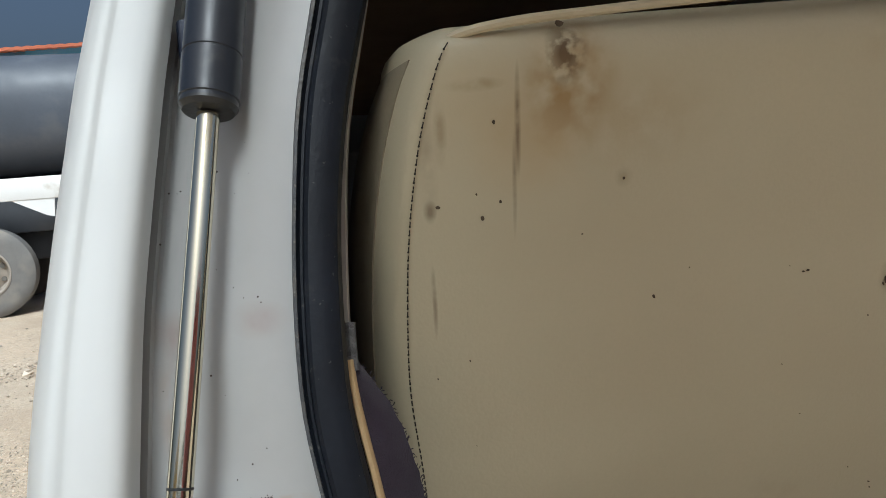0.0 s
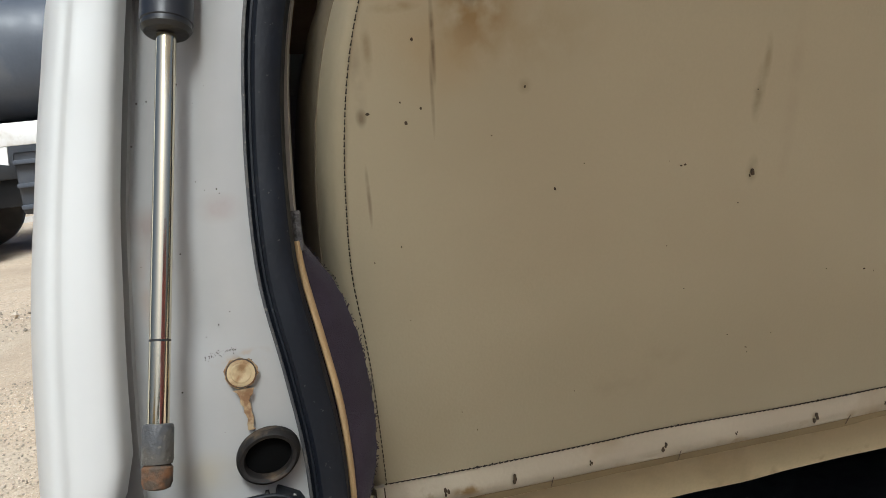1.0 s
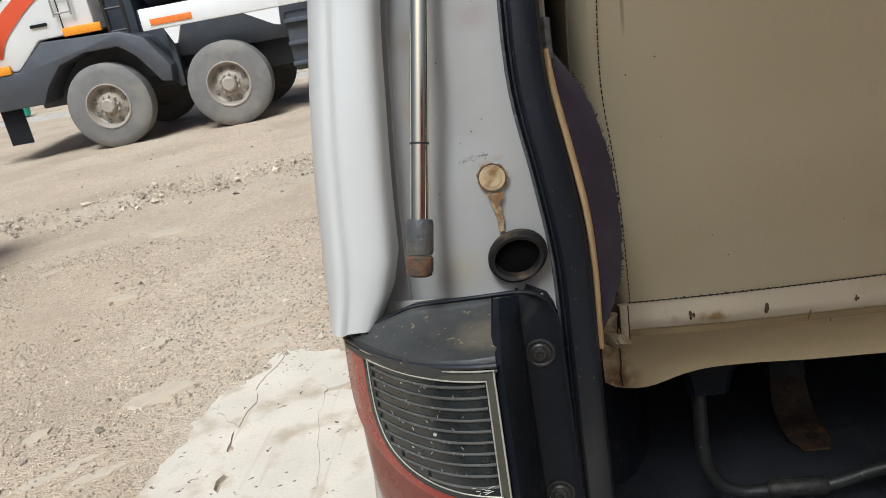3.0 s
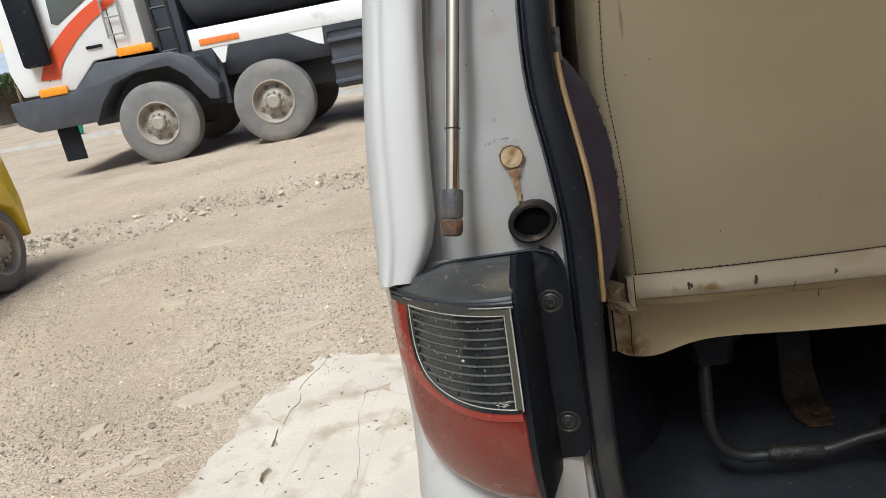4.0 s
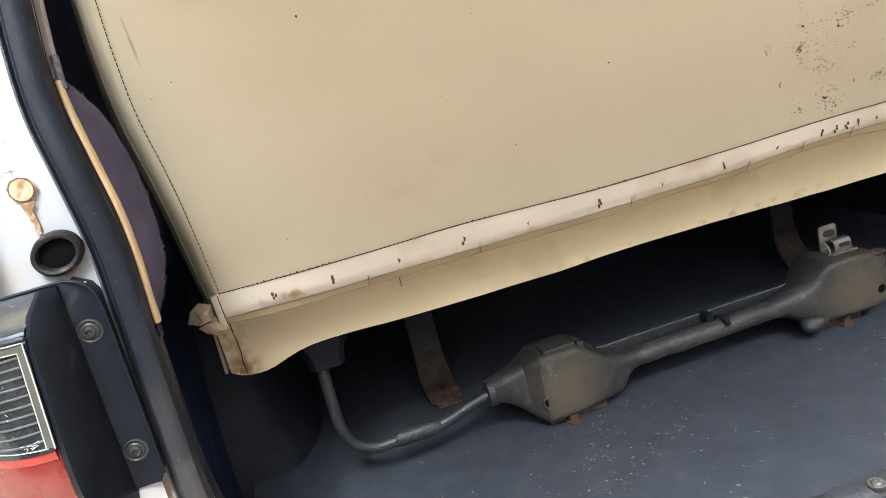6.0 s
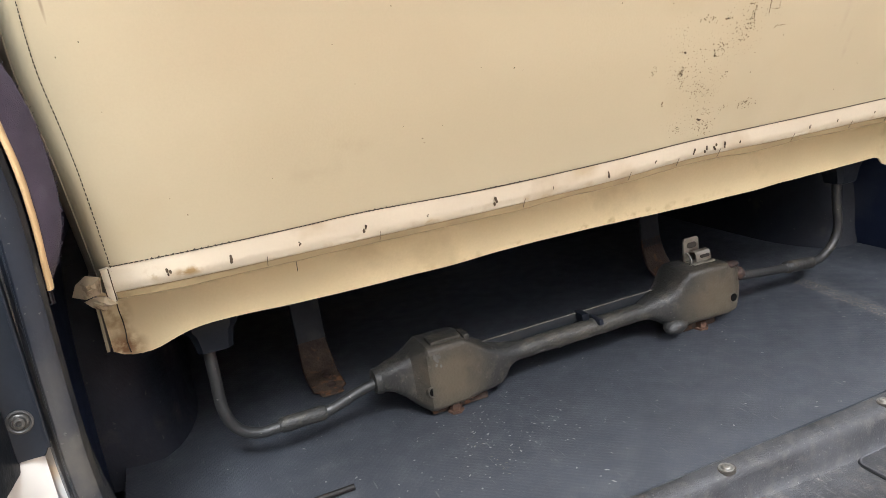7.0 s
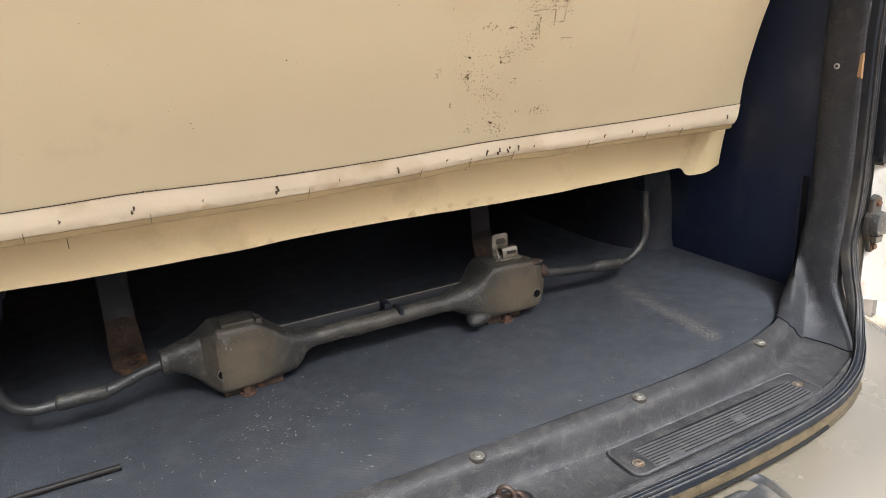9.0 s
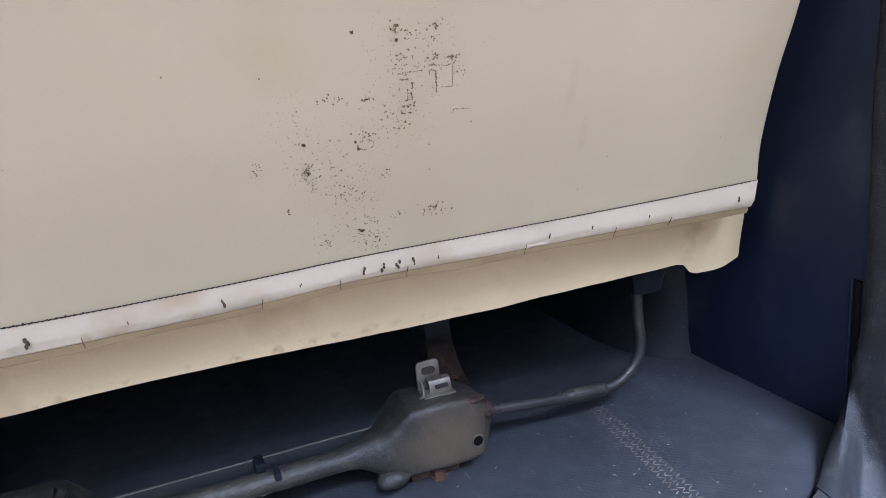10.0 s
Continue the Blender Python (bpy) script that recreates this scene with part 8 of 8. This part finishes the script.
    for x, f in ((0.66, 0.90), (0.70, 0.97), (0.80, 1.0), (6.9, 1.0), (7.0, 0.96), (7.05, 0.90)):
        rings.append([(x, 1.2 + 1.14 * f * math.copysign(abs(math.cos(q)) ** 0.7, math.cos(q)), 2.42 + 0.80 * f * math.copysign(abs(math.sin(q)) ** 0.8, math.sin(q))) for q in (2 * math.pi * k / 40 for k in range(40))])
    loft(bm, rings, True, True)
    part("tank", bm, TANK, t, "dark blue-grey tank")
    bm = BM()
    box(bm, (0.72, 0.02, 1.38), (7.0, 0.10, 1.65), 0.012)
    skirt = part("tank_skirt", bm, TRUCK_WHITE, t, "white side skirt")
    bm = BM()
    box(bm, (0.84, 0.008, 1.43), (1.38, 0.022, 1.51), 0.004)
    part("side_reflector", bm, AMBER_RED, skirt, "orange reflector strip")
    bm = BM()
    box(bm, (3.3, 0.008, 1.43), (3.85, 0.022, 1.51), 0.004)
    part("side_reflector", bm, AMBER_RED, skirt, "orange reflector strip")
    for x in (1.10, 2.36):
        bm = BM()
        prism(bm, [(x - 0.12, 1.38), (x + 0.10, 1.38), (x + 0.01, 1.17), (x - 0.03, 1.17)] if x < 1.5 else [(x - 0.34, 1.38), (x + 0.12, 1.38), (x + 0.10, 1.16), (x + 0.02, 1.18)], 0.03, 0.08)
        part("bracket", bm, TRUCK_WHITE, skirt)
    bm = BM()
    box(bm, (0.92, 0.25, 0.62), (1.00, 0.35, 1.40), 0.01)
    part("strut", bm, WING, t)
    bm = BM()
    box(bm, (2.5, 0.12, 0.55), (3.6, 0.75, 1.30), 0.04)
    part("side_box", bm, WING, t)
    for z in (0.62, 0.88, 1.16):
        bm = BM()
        box(bm, (2.50, 0.05, z), (3.7, 0.13, z + 0.05), 0.005)
        part("side_rail", bm, TANK, t)


# rim holes kept pale for dust and for haze put into the colour
RIM_HOLE = material("dusty_hazed_rim_hole", (0.15, 0.138, 0.12), 0.9, vary=0.2, scale=20, bump=0.1)
TRUCK_GLASS = material("dark_truck_glass", (0.10, 0.12, 0.12), 0.08, vary=0.1, scale=2, bump=0, coat=0.5)
GREY_LIGHT = material("grey_rail", (0.35, 0.35, 0.34), 0.5, 0.3, bump=0.05)
# dusty truck black, lightened in its base colour to look hazy
WING = material("hazed_truck_plastic", (0.062, 0.068, 0.080), 0.5, vary=0.15, scale=4, bump=0.1, dirt=(0.10, 0.10, 0.10), dirt_at=0.58, dirt_scale=3)
AMBER_RED = material("orange_reflector", (0.75, 0.20, 0.04), 0.3, vary=0.1, scale=20, bump=0.05)


def yellow_car():
    where = Matrix.Translation((-3.91, 4.25, 0)) @ pose(0, 0, 0, 0, 0, 98)
    c = thing("yellow_car", (-1.2, 0.7, 0), "yellow hatchback car with alloy wheels on the dirt", "car", "", where)
    for x in (0.0, -2.35):
        for y in (0.0, 1.36):
            wheel(c, (x, y, 0.29), 0.29, 0.18, (0, 1, 0) if y < 1 else (0, -1, 0), 0.64)
    bm = BM()
    low = [(-3.05, 0.28), (-3.08, 0.62), (-2.95, 0.86), (-2.15, 0.98), (-1.6, 1.42), (-0.2, 1.46), (0.20, 1.05), (0.34, 0.95), (0.40, 0.55), (0.38, 0.28), (0.34, 0.28), (0.28, 0.50), (0.0, 0.64), (-0.28, 0.50), (-0.34, 0.26), (-2.01, 0.26), (-2.07, 0.50), (-2.35, 0.64), (-2.63, 0.50), (-2.69, 0.28)]
    prism(bm, low, -0.10, 1.46, 0.03)
    for v in bm.verts:
        if v.co.z > 0.95:
            v.co.y = 0.68 + (v.co.y - 0.68) * (1 - 0.28 * (v.co.z - 0.95) / 0.5)
    body = part("body", bm, YELLOW, c, "yellow painted body")
    bm = BM()
    prism(bm, [(-1.95, 1.00), (-1.52, 1.36), (-0.28, 1.39), (0.05, 1.02)], -0.04, -0.02)
    part("side_window", bm, TRUCK_GLASS, body)
    bm = BM()
    box(bm, (-3.12, 0.0, 0.26), (-2.98, 1.36, 0.46), 0.04)
    part("bumper", bm, BLACK_PLASTIC, body)
    bm = BM()
    box(bm, (0.34, 0.0, 0.26), (0.42, 1.36, 0.46), 0.03)
    part("bumper", bm, BLACK_PLASTIC, body)


def depot():
    """The blue gated building across the road."""
    where = Matrix.Translation((-11.5, 32.6, 0)) @ pose(0, 0, 0, 0, 0, -4)
    b = thing("depot_building", (6, 4, 0), "blue building with tall blue gates and a cream corner pier", "building", "", where, "structure")
    bm = BM()
    box(bm, (1.1, 0.3, 5.6), (13.5, 0.6, 7.4))
    box(bm, (0.0, 0.6, 0), (13.5, 9, 7.4))
    part("wall", bm, BLUE_WALL, b, "faded blue wall")
    bm = BM()
    box(bm, (-0.05, 0.05, 0), (1.1, 0.75, 7.0), 0.03)
    part("corner_pier", bm, CREAM_WALL, b, "cream painted pier")
    bm = BM()
    rings = [[(x, -0.7, 7.30 + 0.03 * (i % 2)), (x, 9.4, 8.6 + 0.03 * (i % 2))] for i, x in enumerate([-0.6 + 0.2 * k for k in range(74)])]
    loft(bm, rings, False)
    part("roof", solid(bm, 0.12), ROOF_RED, b, "red sheet roof")
    x = 1.15
    while x < 13:
        bm = BM()
        box(bm, (x + 0.06, 0.36, 0.15), (x + 1.42, 0.42, 4.95), 0.01)
        g = part("gate_leaf", bm, BLUE_DOOR, b, "blue steel gate leaf")
        bm = BM()
        box(bm, (x - 0.06, 0.30, 0.0), (x + 0.06, 0.45, 5.1), 0.01)
        part("gate_post", bm, GATE_POST, g)
        bm = BM()
        for k in range(9):
            box(bm, (x + 0.12 + 0.15 * k, 0.38, 5.08), (x + 0.17 + 0.15 * k, 0.42, 5.58))
        part("grille", bm, STEEL_DARK, g, "dark vent grille")
        x += 1.48
    bm = BM()
    box(bm, (1.1, 0.29, 4.96), (13.5, 0.46, 5.08))
    part("gate_beam", bm, GATE_POST, b)


def tree(x, y, h, spread, seed):
    rng = random.Random(seed)
    where = Matrix.Translation((x, y, 0))
    t = thing("tree", (0, 0, 0), "green leafy tree beside the street", "tree", "street trees", where)
    bm = BM()
    tube(bm, spline([(0, 0, -0.1), (0.05, 0, h * 0.25), (-0.05, 0.05, h * 0.5), (0.05, 0, h * 0.75)], 4), lambda i: 0.12 * (1 - i / 14), 8)
    for k in range(7):
        a = rng.random() * 6.28
        z = h * rng.uniform(0.3, 0.6)
        tube(bm, [(0, 0, z), (math.cos(a) * spread * 0.4, math.sin(a) * spread * 0.4, z + h * 0.14), (math.cos(a) * spread * 0.8, math.sin(a) * spread * 0.8, z + h * 0.28)], lambda i: 0.05 * (1 - i / 3.2), 6)
    part("trunk", bm, BARK, t)
    vs, fs = [], []
    for k in range(2200):
        clump = rng.randrange(14)
        cr = random.Random(seed * 50 + clump)
        c = Vector((cr.gauss(0, spread * 0.45), cr.gauss(0, spread * 0.45), h * cr.uniform(0.35, 0.98)))
        p = c + Vector((rng.gauss(0, 0.3), rng.gauss(0, 0.3), rng.gauss(0, 0.26))) * spread * 0.55
        s = rng.uniform(0.06, 0.14)
        e = Euler((rng.random() * 6, rng.random() * 6, rng.random() * 6)).to_matrix()
        i0 = len(vs)
        vs += [tuple(p + e @ Vector(q) * s) for q in ((-1, 0, 0), (0, -0.45, 0.1), (1.2, 0, 0), (0, 0.45, 0.1))]
        fs.append((i0, i0 + 1, i0 + 2, i0 + 3))
    me = bpy.data.meshes.new("crown")
    me.from_pydata(vs, [], fs)
    me.materials.append(LEAF)
    ob = new("crown", me)
    ob.parent = t
    return t


def street():
    """Far side of the street: pole, bench, stall, fence and trees."""
    p = thing("utility_pole", (-11.9, 19.9, 0), "pale concrete utility pole with a posted notice", "pole", "", HERE)
    bm = BM()
    tube(bm, [(-11.9, 19.9, -0.1), (-11.9, 19.9, 7.5)], lambda i: (0.24, 0.16)[i], 14)
    part("shaft", bm, POST_GREY, p)
    bm = BM()
    box(bm, (-12.25, 19.60, 2.55), (-11.65, 19.63, 3.15), 0.01)
    sign = part("notice_board", bm, TRUCK_WHITE, p, "white notice board")
    bm = BM()
    for z, w in ((3.0, 0.20), (2.85, 0.14), (2.70, 0.18)):
        box(bm, (-11.95 - w, 19.585, z), (-11.95 + w, 19.605, z + 0.05))
    part("notice_bars", bm, STEEL_DARK, sign)
    b = thing("street_bench", (-10.9, 19.9, 0), "rough dark timber bench by the pole", "bench", "", HERE)
    bm = BM()
    box(bm, (-11.45, 19.7, 0.62), (-10.35, 20.0, 0.70), 0.01)
    part("plank", bm, TIMBER, b)
    for x in (-11.4, -10.5):
        bm = BM()
        tube(bm, [(x, 19.85, 0.64), (x + 0.08 * (1 if x > -11 else -1), 19.85, 0)], 0.05, 8)
        part("leg", bm, TIMBER, b)
    s = thing("market_stall", (-22, 34, 0), "low roadside stall with a pale tin roof and dark boards", "stall", "", HERE)
    bm = BM()
    box(bm, (-27, 32, 0), (-17.5, 36, 2.3))
    part("front_board", bm, TIMBER_DARK, s)
    bm = BM()
    loft(bm, [[(x, 30.6, 2.2 + 0.04 * (i % 2)), (x, 36.4, 3.5 + 0.04 * (i % 2))] for i, x in enumerate([-27.6 + 0.22 * k for k in range(48)])], False)
    part("tin_roof", solid(bm, 0.05), TIN, s)
    for k in range(7):
        bm = BM()
        tube(bm, [(-26.8 + 1.5 * k, 30.9, 0), (-26.8 + 1.5 * k, 30.9, 2.3)], 0.07, 8)
        part("post", bm, TIMBER, s)
    h = thing("roadside_house", (-18, 46, 0), "faded pink roadside house with a tin awning", "house", "", HERE, "structure")
    bm = BM()
    box(bm, (-21.5, 44, 0), (-15.5, 50, 4.6))
    part("wall", bm, PINK, h)
    bm = BM()
    box(bm, (-21.8, 41.8, 2.9), (-15.2, 44.1, 3.05))
    box(bm, (-21.8, 43.7, 4.6), (-15.2, 50.3, 4.8))
    part("roof", bm, TIN, h)
    bm = BM()
    box(bm, (-20.6, 43.96, 0.2), (-16.6, 44.02, 2.4))
    part("shop_front", bm, TIMBER_DARK, h)
    w = thing("garden_fence", (-20, 40, 0), "grey timber fence along the street", "fence", "", HERE, "structure")
    for k in range(16):
        bm = BM()
        box(bm, (-19.5 + 0.55 * k, 39 + 1.6 * k, 0), (-19.5 + 0.55 * k + 0.35, 39 + 1.6 * k + 0.06, 1.5))
        part("board", bm, TIMBER, w)
    far = thing("far_building", (-30, 60, 0), "ochre building beyond the stalls", "building", "", HERE, "structure")
    bm = BM()
    box(bm, (-48, 52, 0), (-33, 62, 8.5))
    part("wall", bm, CREAM_WALL, far)
    bm = BM()
    box(bm, (-48.5, 51.4, 8.5), (-32.5, 62.5, 8.9))
    part("roof", bm, ROOF_RED, far)
    for i, (x, y, hh, sp) in enumerate(((-15.5, 40, 3.0, 1.3), (-16.5, 52, 7, 2.6), (-24, 44, 6, 2.4), (-13.5, 62, 7, 3), (-19, 70, 9, 3.5), (-30, 42, 5.5, 2.2), (-12.5, 50, 2.2, 1.2), (-24, 29, 3.4, 1.2))):
        tree(x, y, hh, sp, i + 3)
    bm = BM()
    lathe(bm, (-12.3, 17.6, 0), (0, 0, 1), [(0, 0.10), (0.02, 0.14), (0.22, 0.17), (0.24, 0.15)], 16)
    solo("green_basin", bm, GREEN_PLASTIC, (-12.3, 17.6, 0), "green plastic basin on the roadside", "basin", "", HERE)
    # kerb of the road
    bm = BM()
    pts = [Vector((x, 15.6 - 0.10 * (x + 8) + 0.15 * math.sin(x), 0)) for x in [-16 + 0.5 * k for k in range(34)]]
    sweep(bm, pts, [(0, 0, 1)] * len(pts), [(-0.12, -0.1), (-0.11, 0.06), (0.09, 0.07), (0.12, -0.1)])
    solo("kerb", bm, POST_GREY, (-8, 15.6, 0), "worn pale kerb along the road", "kerb", "structure", HERE)


TIMBER_DARK = material("dark_boards", (0.09, 0.075, 0.06), 0.9, vary=0.25, scale=2, fine=30, bump=0.2)


def unseen_shops():
    """Unseen shop fronts behind the van, added for reflections and to cut low sky."""
    for x0, x1, h, mat, tint in ((-13.0, -4.5, 4.6, CREAM_WALL, "cream"), (-3.2, 2.4, 3.6, TIMBER_DARK, "dark timber"), (3.8, 13.0, 5.2, PINK, "faded pink")):
        b = thing("shop", ((x0 + x1) / 2, -8.0, 0), tint + " unseen shop front with a tin awning, added to block sky", "shop", "shops behind the van", HERE, "structure")
        bm = BM()
        box(bm, (x0, -11.0, 0), (x1, -7.0, h))
        part("wall", bm, mat, b)
        bm = BM()
        loft(bm, [[(x, -6.9, h - 0.5 + 0.03 * (i % 2)), (x, -5.4, h - 1.0 + 0.03 * (i % 2))] for i, x in enumerate(np.linspace(x0, x1, 40))], False)
        part("awning", solid(bm, 0.03), TIN, b)
        bm = BM()
        box(bm, (x0 + 0.8, -6.99, 0), (x1 - 0.8, -6.93, 2.2))
        part("shutter", bm, TIMBER_DARK, b)


ground()
unseen_shops()
slab()
fragments()
tank_truck()
yellow_car()
depot()
street()
